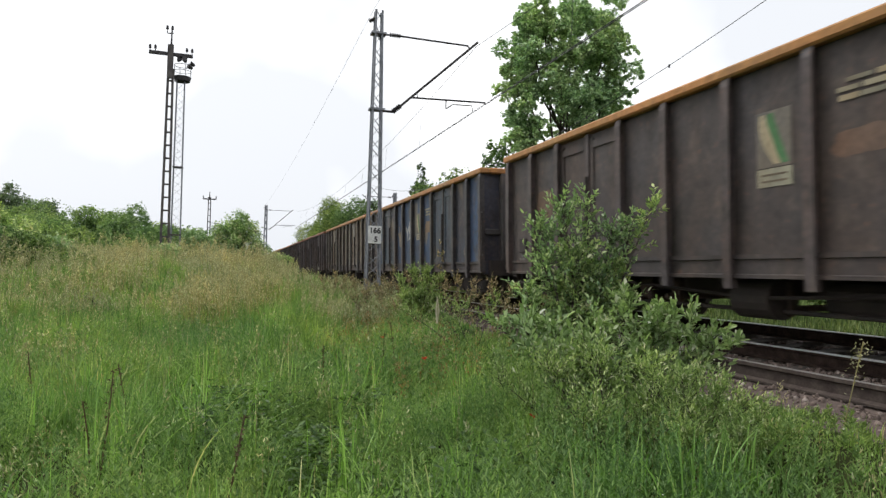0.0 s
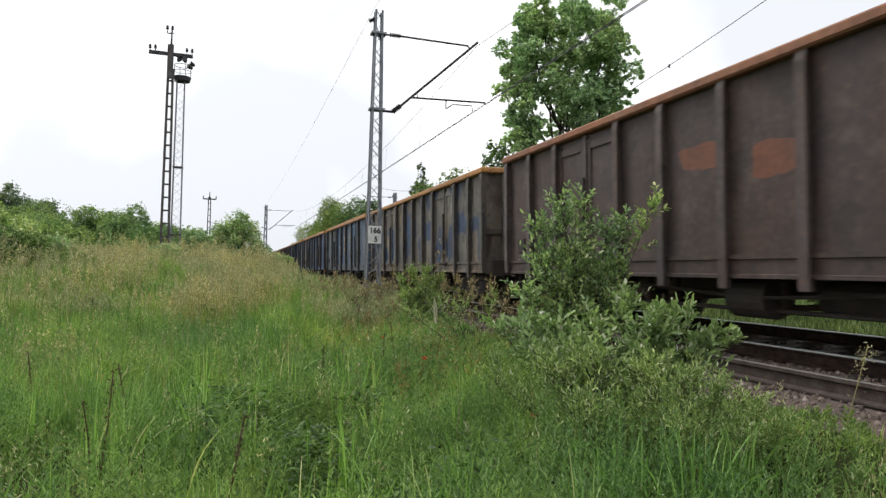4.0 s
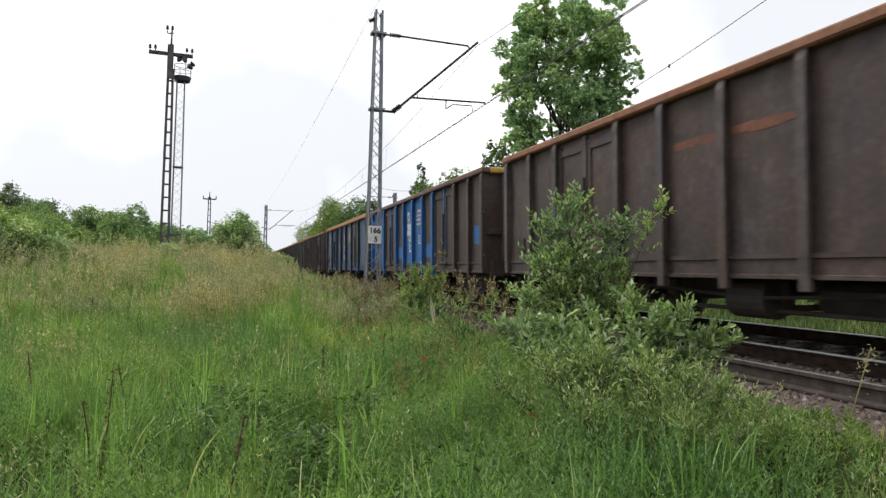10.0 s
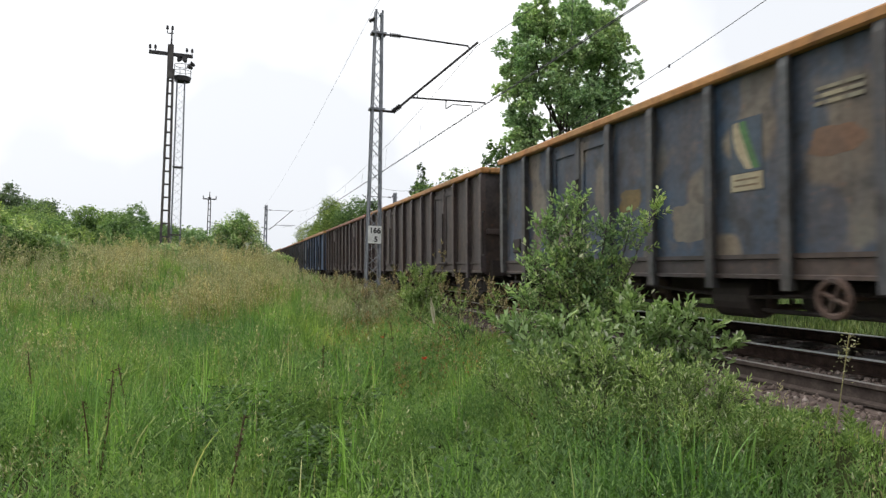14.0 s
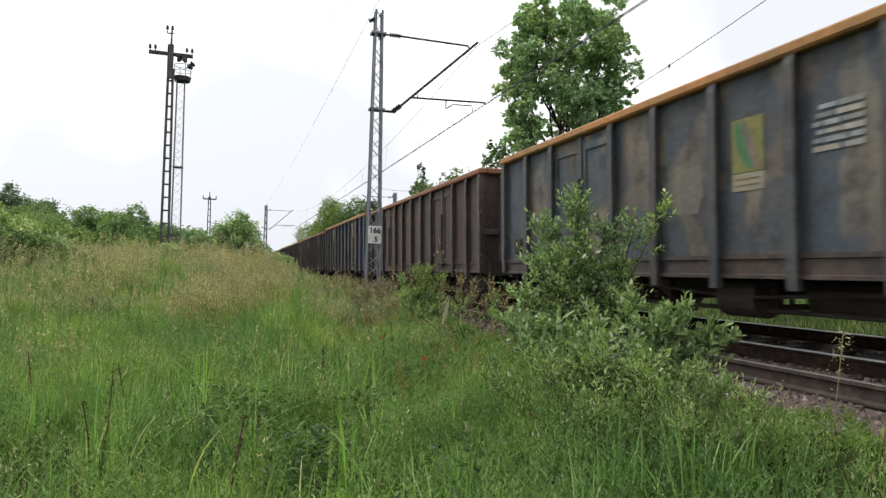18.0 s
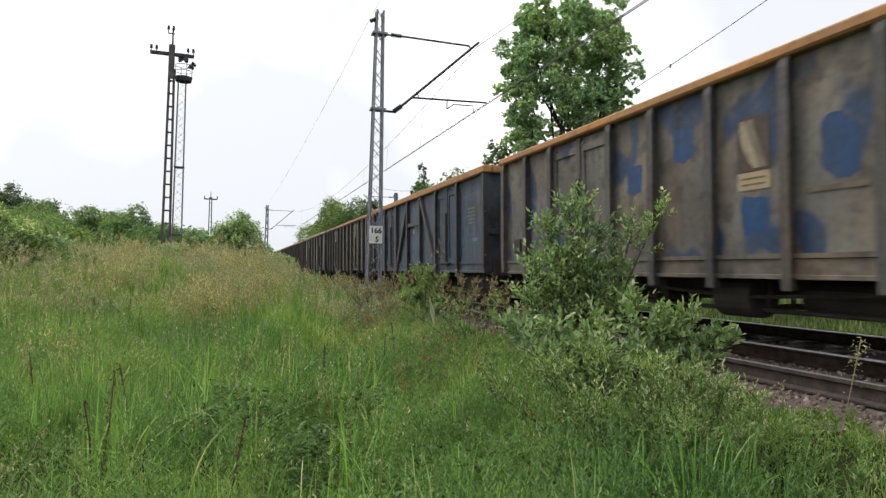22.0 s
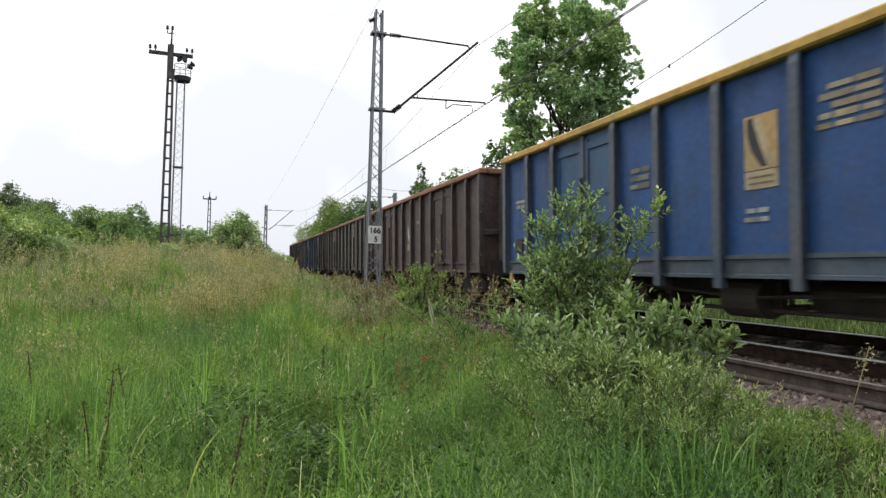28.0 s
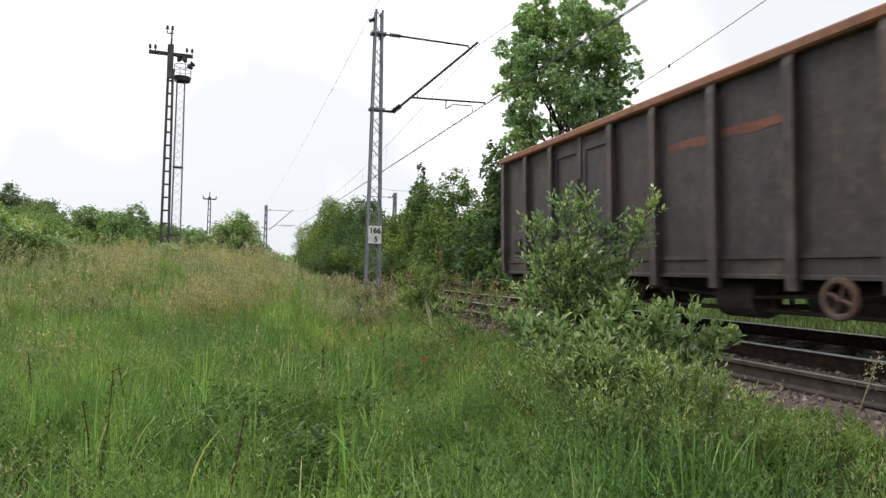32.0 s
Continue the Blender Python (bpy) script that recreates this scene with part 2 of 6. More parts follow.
def solo(name, bm, mat, label, category, group="", kind="", smooth=False):
    me = bm if isinstance(bm, bpy.types.Mesh) else finish(bm, name, mat, smooth)
    return tagged(new(name, me), label, category, group, kind)


def box(bm, x0, x1, y0, y1, z0, z1, bev=0.0):
    r = bmesh.ops.create_cube(bm, size=1.0)
    bmesh.ops.transform(bm, matrix=Matrix.LocRotScale(((x0 + x1) / 2, (y0 + y1) / 2, (z0 + z1) / 2), None, (abs(x1 - x0), abs(y1 - y0), abs(z1 - z0))), verts=r["verts"])
    if bev:
        es = list({e for v in r["verts"] for e in v.link_edges})
        bmesh.ops.bevel(bm, geom=es, offset=bev, segments=1, affect="EDGES")
    return bm


def bar(bm, a, b, r, seg=6, r2=None):
    """A round bar from a to b."""
    a, b = Vector(a), Vector(b)
    d = b - a
    m = Matrix.Translation((a + b) / 2) @ d.to_track_quat("Z", "Y").to_matrix().to_4x4()
    bmesh.ops.create_cone(bm, cap_ends=True, segments=seg, radius1=r, radius2=r if r2 is None else r2, depth=d.length, matrix=m)
    return bm


def slab(bm, a, b, w, h):
    """A rectangular bar from a to b."""
    a, b = Vector(a), Vector(b)
    d = b - a
    m = Matrix.Translation((a + b) / 2) @ d.to_track_quat("Z", "Y").to_matrix().to_4x4()
    bmesh.ops.create_cube(bm, size=1.0, matrix=m @ Matrix.Diagonal((w, h, d.length, 1)))
    return bm


def disc(bm, c, r, w, seg=20):
    """A wheel-like cylinder about the x axis."""
    bmesh.ops.create_cone(bm, cap_ends=True, segments=seg, radius1=r, radius2=r, depth=w, matrix=Matrix.Translation(c) @ pose(0, 0, 0, 0, 90, 0))
    return bm


def ring(bm, c, r, tube, seg=20, sides=6):
    """A hoop about the x axis."""
    vs = []
    for i in range(seg):
        a = i / seg * math.tau
        vs.append([bm.verts.new((c[0] + tube * math.sin(b), c[1] + (r + tube * math.cos(b)) * math.cos(a), c[2] + (r + tube * math.cos(b)) * math.sin(a))) for b in (j / sides * math.tau for j in range(sides))])
    for i in range(seg):
        for j in range(sides):
            bm.faces.new((vs[i][j], vs[i][(j + 1) % sides], vs[(i + 1) % seg][(j + 1) % sides], vs[(i + 1) % seg][j]))
    return bm


def tube(bm, pts, r, sides=5):
    """One continuous round wire or pipe through the points."""
    pts = [Vector(p) for p in pts]
    rows = []
    for i, p in enumerate(pts):
        d = (pts[min(i + 1, len(pts) - 1)] - pts[max(i - 1, 0)]).normalized()
        u = d.orthogonal().normalized() if abs(d.z) > 0.9 else d.cross(Vector((0, 0, 1))).normalized()
        v = d.cross(u)
        rows.append([bm.verts.new(p + (u * math.cos(a) + v * math.sin(a)) * r) for a in (j / sides * math.tau for j in range(sides))])
    for a, b in zip(rows, rows[1:]):
        for j in range(sides):
            bm.faces.new((a[j], a[(j + 1) % sides], b[(j + 1) % sides], b[j]))
    bm.faces.new(rows[0][::-1])
    bm.faces.new(rows[-1])
    return bm


def mesh_np(name, verts, faces, mat, smooth=False):
    """Mesh from arrays: verts n x 3, faces m x k."""
    me = bpy.data.meshes.new(name)
    k = faces.shape[1]
    me.vertices.add(len(verts))
    me.vertices.foreach_set("co", verts.astype(np.float32).ravel())
    me.loops.add(faces.size)
    me.loops.foreach_set("vertex_index", faces.astype(np.int32).ravel())
    me.polygons.add(len(faces))
    me.polygons.foreach_set("loop_start", np.arange(0, faces.size, k, dtype=np.int32))
    me.polygons.foreach_set("loop_total", np.full(len(faces), k, dtype=np.int32))
    me.update(calc_edges=True)
    me.materials.append(mat)
    if smooth:
        me.shade_smooth()
    return me


def leaves_mesh(name, pts, size, mat, rng, up=0.3, slim=0.55, rise=-0.1):
    """One folded leaf of four points at each place."""
    n = len(pts)
    d = rng.normal(size=(n, 3))
    d[:, 2] = d[:, 2] * 0.6 + rise
    d /= np.linalg.norm(d, axis=1)[:, None]
    nn = rng.normal(size=(n, 3)) * (1 - up) + np.array([0, 0, 1.6]) * up
    s = np.cross(d, nn)
    s /= np.linalg.norm(s, axis=1)[:, None] + 1e-9
    L = size * rng.uniform(0.6, 1.35, (n, 1))
    fold = np.cross(s, d) * L * 0.12
    v = np.stack([pts - d * L / 2, pts + s * L * slim / 2 + fold, pts + d * L / 2, pts - s * L * slim / 2 + fold], 1).reshape(-1, 3)
    f = np.arange(4 * n).reshape(n, 4)
    return mesh_np(name, v, f, mat)


def leaf_blades(name, pos, d, nrm, L, slim, mat):
    """Oval leaves of two halves folded on the midrib: foot, way, face, length."""
    d = d / (np.linalg.norm(d, axis=1)[:, None] + 1e-9)
    s = np.cross(d, nrm)
    s /= np.linalg.norm(s, axis=1)[:, None] + 1e-9
    up = np.cross(s, d)
    L = L[:, None]
    lift = up * L * 0.09
    w = s * L * slim / 2
    pts = [pos, pos + d * L * 0.3 + w * 0.85 + lift, pos + d * L * 0.66 + w * 0.8 + lift, pos + d * L - lift * 0.5, pos + d * L * 0.66 - w * 0.8 + lift, pos + d * L * 0.3 - w * 0.85 + lift]
    v = np.stack(pts, 1).reshape(-1, 3)
    q = np.array([[0, 1, 2, 3], [0, 3, 4, 5]])
    f = ((np.arange(len(pos)) * 6)[:, None, None] + q[None]).reshape(-1, 4)
    return mesh_np(name, v, f, mat)


def crown_points(rng, lobes, n, shell=0.5, spread=0.12):
    """Places of leaves in lobes (x, y, z, rx, ry, rz), denser near their skins, bunched in twigs."""
    lobes = np.array(lobes, float)
    w = (lobes[:, 3] * lobes[:, 4] * lobes[:, 5]) ** 0.67
    twigs = max(8, n // 14)
    i = rng.choice(len(lobes), twigs, p=w / w.sum())
    d = rng.normal(size=(twigs, 3))
    d /= np.linalg.norm(d, axis=1)[:, None]
    r = shell + (1 - shell) * rng.uniform(0, 1, (twigs, 1)) ** 0.6
    c = lobes[i, :3] + d * r * lobes[i, 3:]
    size = lobes[i, 3:].mean(1)
    j = rng.integers(0, twigs, n)
    return c[j] + rng.normal(size=(n, 3)) * (size[j, None] * spread)


def limbs(bm, base, top, r, lobes, rng):
    """A tapered, slightly crooked trunk with a limb into each lobe."""
    base, top = Vector(base), Vector(top)
    pts = [base.lerp(top, i / 5) + Vector((rng.normal() * r * 0.5, rng.normal() * r * 0.5, 0)) * (i > 0) for i in range(6)]
    for i in range(5):
        bar(bm, pts[i], pts[i + 1], r * (1 - 0.16 * i), 8, r * (1 - 0.16 * (i + 1)))
    for lo in lobes:
        c = Vector(lo[:3])
        s = pts[2 + int(rng.integers(0, 3))]
        mid = s.lerp(c, 0.55) + Vector((0, 0, -0.1 * (c - s).length))
        bar(bm, s, mid, r * 0.38, 6, r * 0.24)
        bar(bm, mid, c, r * 0.24, 5, r * 0.08)
        for _ in range(3):
            e = c + Vector((rng.normal() * lo[3], rng.normal() * lo[4], rng.normal() * lo[5])) * 0.5
            bar(bm, mid.lerp(c, 0.6), e, r * 0.1, 4, r * 0.03)


def tree(name, label, category, base, top, r, lobes, n, leaf, mat, seed, group="", up=0.3, clumps=None):
    rng = np.random.default_rng(seed)
    root = thing(name, label, category, group, Matrix.Translation(base))
    b = Vector(base)
    rel = [(lo[0] - b.x, lo[1] - b.y, lo[2] - b.z, *lo[3:]) for lo in lobes]
    bm = bmesh.new()
    limbs(bm, (0, 0, -0.1), Vector(top) - b, r, rel, rng)
    part("trunk", bm, BARK, root)
    part("crown", leaves_mesh("crown", crown_points(rng, [(lo[0] - b.x, lo[1] - b.y, lo[2] - b.z, *lo[3:]) for lo in clumps] if clumps else rel, n), leaf, mat, rng, up), mat, root)
    return root


# ------------------------------------------------------------------ lie of the land
TRACK = 7.0


def ground_z(x, y):
    """Height of the bare ground, rail level being nought."""
    z = -0.85 + 0.0 * x
    z = z + 0.6 * np.clip((x - 2.2) / 2.2, 0, 1)                     # foot of the embankment
    left = np.clip((4.0 - x) / 3.0, 0, 1)
    f = np.clip((y - 9) / 17.0, 0, 1)
    z = z + 1.38 * left * f * f * (3 - 2 * f)                         # the meadow climbs to a low bank
    z = z + 0.35 * np.clip((y - 10) / 8.0, 0, 1) * (1 - left) * (x < 5)
    z = z + 0.05 * np.sin(x * 1.3 + 0.7) * np.cos(y * 0.9)
    bed = np.clip((x - 4.1) / 0.6, 0, 1) * np.clip((9.6 - x) / 0.6, 0, 1)
    z = z * (1 - bed) + (-0.5) * bed
    far = np.clip((x - 9.2) / 1.5, 0, 1)
    z = z * (1 - far) + (-0.35 + 0.05 * np.sin(x * 0.9) * np.cos(y * 0.5)) * far
    return z


def ground():
    xs = np.concatenate([np.array([-2500, -800, -300, -120, -70]), np.linspace(-45, 24, 150), np.array([40, 70, 120, 300, 800, 2500])])
    ys = np.concatenate([np.array([-2500, -800, -200, -60]), np.linspace(-20, 50, 130), np.linspace(55, 140, 30), np.array([200, 350, 800, 2500])])
    X, Y = np.meshgrid(xs, ys, indexing="ij")
    Z = ground_z(X, np.clip(Y, -20, 60))
    v = np.stack([X, Y, Z], -1).reshape(-1, 3)
    a = np.arange(len(xs) * len(ys)).reshape(len(xs), len(ys))
    f = np.stack([a[:-1, :-1], a[1:, :-1], a[1:, 1:], a[:-1, 1:]], -1).reshape(-1, 4)
    return tagged(new("ground", mesh_np("ground", v, f, SOIL, True)), "uneven dark soil of a meadow and low bank", "ground", "", "structure")


ground()

# ------------------------------------------------------------------ the track
CANT = 0.055      # each rail lies this much above or below the mean
RAILS = (TRACK - 0.75, TRACK + 0.75)


def rail_profile(bm, x, z, y0, y1, s=1.0):
    """A flat-bottomed rail, its head at z."""
    prof = [(-0.036, 0), (0.036, 0), (0.037, -0.03), (0.012, -0.045), (0.01, -0.13), (0.07, -0.148), (0.07, -0.165), (-0.07, -0.165), (-0.07, -0.148), (-0.01, -0.13), (-0.012, -0.045), (-0.037, -0.03)]
    rows = [[bm.verts.new((x + px * s, y, z + pz * s)) for px, pz in prof] for y in (y0, y1)]
    n = len(prof)
    for i in range(n):
        bm.faces.new((rows[0][i], rows[0][(i + 1) % n], rows[1][(i + 1) % n], rows[1][i]))
    bm.faces.new(rows[0])
    bm.faces.new(rows[1][::-1])
    bmesh.ops.recalc_face_normals(bm, faces=bm.faces)


def track():
    bm = bmesh.new()
    # trapezoid bed of ballast
    prof = [(-3.1, -0.80), (-2.75, -0.58), (-2.3, -0.42), (-1.75, -0.32), (-1.2, -0.27), (1.2, -0.16), (1.75, -0.18), (2.6, -0.55)]
    ys = [-30 + 1.0 * i for i in range(100)] + [80, 110, 160, 240, 340, 520]
    rows = [[bm.verts.new((TRACK + px + 0.1 * noise.noise((px, y * 0.7, 0)), y, pz + 0.04 * noise.noise((px * 3, y * 1.3, 4)))) for px, pz in prof] for y in ys]
    for a, b in zip(rows, rows[1:]):
        for i in range(len(prof) - 1):
            bm.faces.new((a[i], a[i + 1], b[i + 1], b[i]))
    bed = solo("ballast_bed", bm, STONE, "reddish grey crushed-stone ballast under the railway track", "ballast", "", "structure")
    for i, x in enumerate(RAILS):
        rail = thing("rail", "rusty railway rail with a polished running edge", "rail", "running rails", Matrix.Translation((x, 0, -CANT if i == 0 else CANT)))
        bm = bmesh.new()
        rail_profile(bm, 0, -0.004, -30, 520)
        part("rail_body", bm, RAILM, rail)
        bm = bmesh.new()
        box(bm, -0.0365, 0.0365, -30, 520, -0.012, 0.0)
        part("rail_head", bm, SHINE, rail, "polished running surface")
    # discarded rails on the sleeper ends
    for x, y0, y1 in ((TRACK - 1.74, -12, 2.2), (TRACK - 1.76, 2.23, 24.0)):
        rail = thing("spare_rail", "discarded rusty rail lying on the sleeper ends", "rail", "spare rails", Matrix.Translation((x, 0, -0.13)))
        bm = bmesh.new()
        rail_profile(bm, 0, -0.004, y0, y1, 1.1)
        part("rail_body", bm, SPAREM, rail)
        part("rail_head", box(bmesh.new(), -0.034, 0.034, y0, y1, -0.006, 0.0), OLDHEAD, rail, "dull worn rail head")
        for yy in (y0 + 0.25, y1 - 0.25):
            part("fishplate", box(bmesh.new(), -0.03, 0.03, yy - 0.22, yy + 0.22, -0.12, -0.06), RAILM, rail)
    # sleepers
    bm = bmesh.new()
    box(bm, -1.3, 1.3, -0.12, 0.12, -0.15, 0.0, 0.015)
    me = finish(bm, "sleeper", WOODM)
    for i in range(130):
        s = new("sleeper", me)
        s.matrix_world = Matrix.Translation((TRACK, -14 + 0.62 * i, -0.175)) @ pose(0, 0, 0, 0, -4.2, random.uniform(-0.6, 0.6))
        tagged(s, "old dark sleeper bedded in ballast under the rails", "sleeper", "sleepers")

    return bed


BED = track()

# ------------------------------------------------------------------ catenary masts and wires
MAST = (3.82, 18.6)


def lattice(parent, w0, w1, d0, d1, h, cell, mat, leg=0.045, lace=0.022):
    """Four angle legs and zigzag lacing, tapering from w0 x d0 to w1 x d1."""
    def corner(i, z):
        f = z / h
        return Vector(((1 if i in (1, 2) else -1) * (w0 + (w1 - w0) * f) / 2, (1 if i in (2, 3) else -1) * (d0 + (d1 - d0) * f) / 2, z))
    for i in range(4):
        bm = bmesh.new()
        slab(bm, corner(i, 0), corner(i, h), leg, leg)
        part("leg", bm, mat, parent)
    n = int(h / cell)
    for i in range(4):
        j = (i + 1) % 4
        for k in range(n):
            a, b = corner(i if k % 2 else j, k * h / n), corner(j if k % 2 else i, (k + 1) * h / n)
            part("lace", slab(bmesh.new(), a, b, lace, 0.014 if lace < 0.04 else lace), mat, parent)


def insulator(bm, a, b, r=0.045, n=5):
    a, b = Vector(a), Vector(b)
    for i in range(n):
        p, q = a.lerp(b, i / n), a.lerp(b, (i + 0.6) / n)
        bar(bm, p, q, r, 8, r * 0.6)


def mast(x, y, h, label, arm=1, sign=False, lean=0.0):
    z0 = float(ground_z(np.array(float(x)), np.array(float(min(y, 60))))) - 0.1
    m = thing("catenary_mast", label, "catenary mast", "catenary masts", pose(x, y, z0, 0, lean, 0))
    lattice(m, 0.40, 0.19, 0.30, 0.20, h, 0.33 if sign else 0.8, GALV, *((0.048, 0.036) if sign else (0.11, 0.05)))
    bm = bmesh.new()
    box(bm, -0.3, 0.3, -0.3, 0.3, -0.4, 0.28, 0.03)
    part("footing", bm, plain("concrete", (0.16, 0.15, 0.14), (0.26, 0.25, 0.23), 5.0, 0.9), m, "stained concrete footing")
    a = arm
    zt, zb = 7.70 - z0, 5.46 - z0
    part("top_tie", tube(bmesh.new(), [(0.12 * a, 0, zt), (0.4 * a, 0, zt + 0.02), (0.42 * a, 0, zt + 0.02), (0.72 * a, 0, zt + 0.02), (2.8 * a, 0, zt), (2.86 * a, 0, zt - 0.1)], 0.027, 6), IRON, m, "dark steel tie tube")
    part("bracket_tube", tube(bmesh.new(), [(0.12 * a, 0, zb - 0.02), (0.5 * a, 0, zb - 0.02), (0.72 * a, 0, zb + 0.18), (3.12 * a, 0, zt + 0.15)], 0.037, 8), IRON, m, "dark steel bracket tube")
    bm = bmesh.new()
    insulator(bm, (0.36 * a, 0, zt + 0.02), (0.7 * a, 0, zt + 0.02), 0.075)
    part("insulator", bm, IRON, m, "dark glazed insulator")
    bm = bmesh.new()
    insulator(bm, (0.5 * a, 0, zb), (0.74 * a, 0, zb + 0.2), 0.085)
    part("insulator", bm, IRON, m, "dark glazed insulator")
    part("registration_tube", tube(bmesh.new(), [(1.03 * a, 0, zb + 0.46), (3.4 * a, 0, zb + 0.54)], 0.028, 6), IRON, m)
    part("hanger", tube(bmesh.new(), [(1.2 * a, 0, zb + 0.62), (1.24 * a, 0, zb + 0.47)], 0.014, 5), IRON, m)
    part("steady_arm", tube(bmesh.new(), [(2.13 * a, 0, zb + 0.52), (2.13 * a, 0, zb + 0.22), (2.15 * a, 0, zb + 0.24), (2.34 * a, 0, zb + 0.38), (2.96 * a, 0, zb + 0.4), (3.0 * a, 0, zb + 0.22)], 0.018, 5), IRON, m)
    for zz in (zt, zb):
        part("clamp", box(bmesh.new(), -0.22, 0.22, -0.15, 0.15, zz - 0.03, zz + 0.03), GALV, m)
    bm = bmesh.new()
    insulator(bm, (-0.12, 0, h - 0.25), (-0.3, 0, h - 0.35), 0.07, 3)
    part("feeder_insulator", bm, IRON, m)
    if sign:
        sg = part("distance_plate", box(bmesh.new(), -0.19, 0.19, -0.21, -0.185, 1.53 - z0, 2.04 - z0, 0.006), WHITE, m, "white plate with black kilometre figures")
        for text, z, dx in (("166", 1.83 - z0, 0.0), ("5", 1.58 - z0, 0.03)):
            cu = bpy.data.curves.new("figures", "FONT")
            cu.body, cu.size, cu.align_x, cu.extrude = text, 0.22, "CENTER", 0.002
            cu.offset = 0.007
            tmp = new("figures", cu)
            dg = bpy.context.evaluated_depsgraph_get()
            me = bpy.data.meshes.new_from_object(tmp.evaluated_get(dg))
            bpy.data.objects.remove(tmp)
            me.materials.clear()
            me.materials.append(BLACK)
            t = part("figures", me, BLACK, sg, "black painted kilometre figures")
            t.matrix_local = pose(dx, -0.214, z, 90, 0, 0)
    return m


mast(*MAST, 8.38 - float(ground_z(np.array(MAST[0]), np.array(MAST[1]))) + 0.1, "grey lattice catenary mast with cantilever and white kilometre plate", 1, True)
mast(3.4, 80, 8.3, "grey lattice catenary mast far along the line", 1)
mast(14.3, 60, 8.6, "grey catenary mast in front of the hedge", -1)


def wire(name, pts, r, label, mat=None):
    bm = bmesh.new()
    tube(bm, pts, r, 4)
    return solo(name, bm, mat or WIRE, label, "overhead wire", "overhead wires")


def sag(a, b, drop, n=12):
    a, b = Vector(a), Vector(b)
    return [a.lerp(b, i / n) - Vector((0, 0, drop * 4 * (i / n) * (1 - i / n))) for i in range(n + 1)]


def wires():
    y0, y1, y2 = MAST[1], 80, -42
    for dx in (-0.06, 0.06):
        for a, b in ((y2, y0), (y0, y1)):
            wire("contact_wire", sag((6.84 + dx, a, 5.68 + dx), (6.84 + dx, b, 5.68 + dx), 0.02), 0.012, "thin copper contact wire above the track")
    for a, b in ((y2, y0), (y0, y1)):
        mess = sag((6.9, a, 7.72), (6.9, b, 7.72), 1.35, 20)
        wire("messenger_wire", mess, 0.009, "sagging messenger wire above the track")
        for i in range(2, 19, 2):
            p = mess[i]
            wire("dropper", [p, (6.84, p.y, 5.68)], 0.004, "thin dropper between messenger and contact wire")
    wire("contact_wire", sag((11.1, -20, 5.5), (11.1, 60, 5.5), 0.05), 0.004, "thin contact wire beyond the train")
    for a, b in ((-48, 4), (4, 56)):
        mess = sag((11.1, a, 8.3), (11.1, b, 8.3), 2.74, 24)
        wire("messenger_wire", mess, 0.011, "sagging messenger wire beyond the train")
        for i in (3, 5, 7):
            p = mess[i]
            bm = bmesh.new()
            bar(bm, (p.x, p.y, p.z + 0.03), (p.x, p.y, p.z - 0.06), 0.025, 6)
            solo("wire_clamp", bm, IRON, "small clamp on the messenger wire", "clamp", "wire clamps")
    wire("feeder_wire", sag((MAST[0] - 0.3, y0, 8.1), (3.1, 80, 8.0), 0.5), 0.0045, "thin feeder wire beside the masts")
    wire("feeder_wire", sag((MAST[0] - 0.3, y0, 8.1), (3.4, -42, 8.1), 0.3), 0.0045, "thin feeder wire beside the masts")


wires()


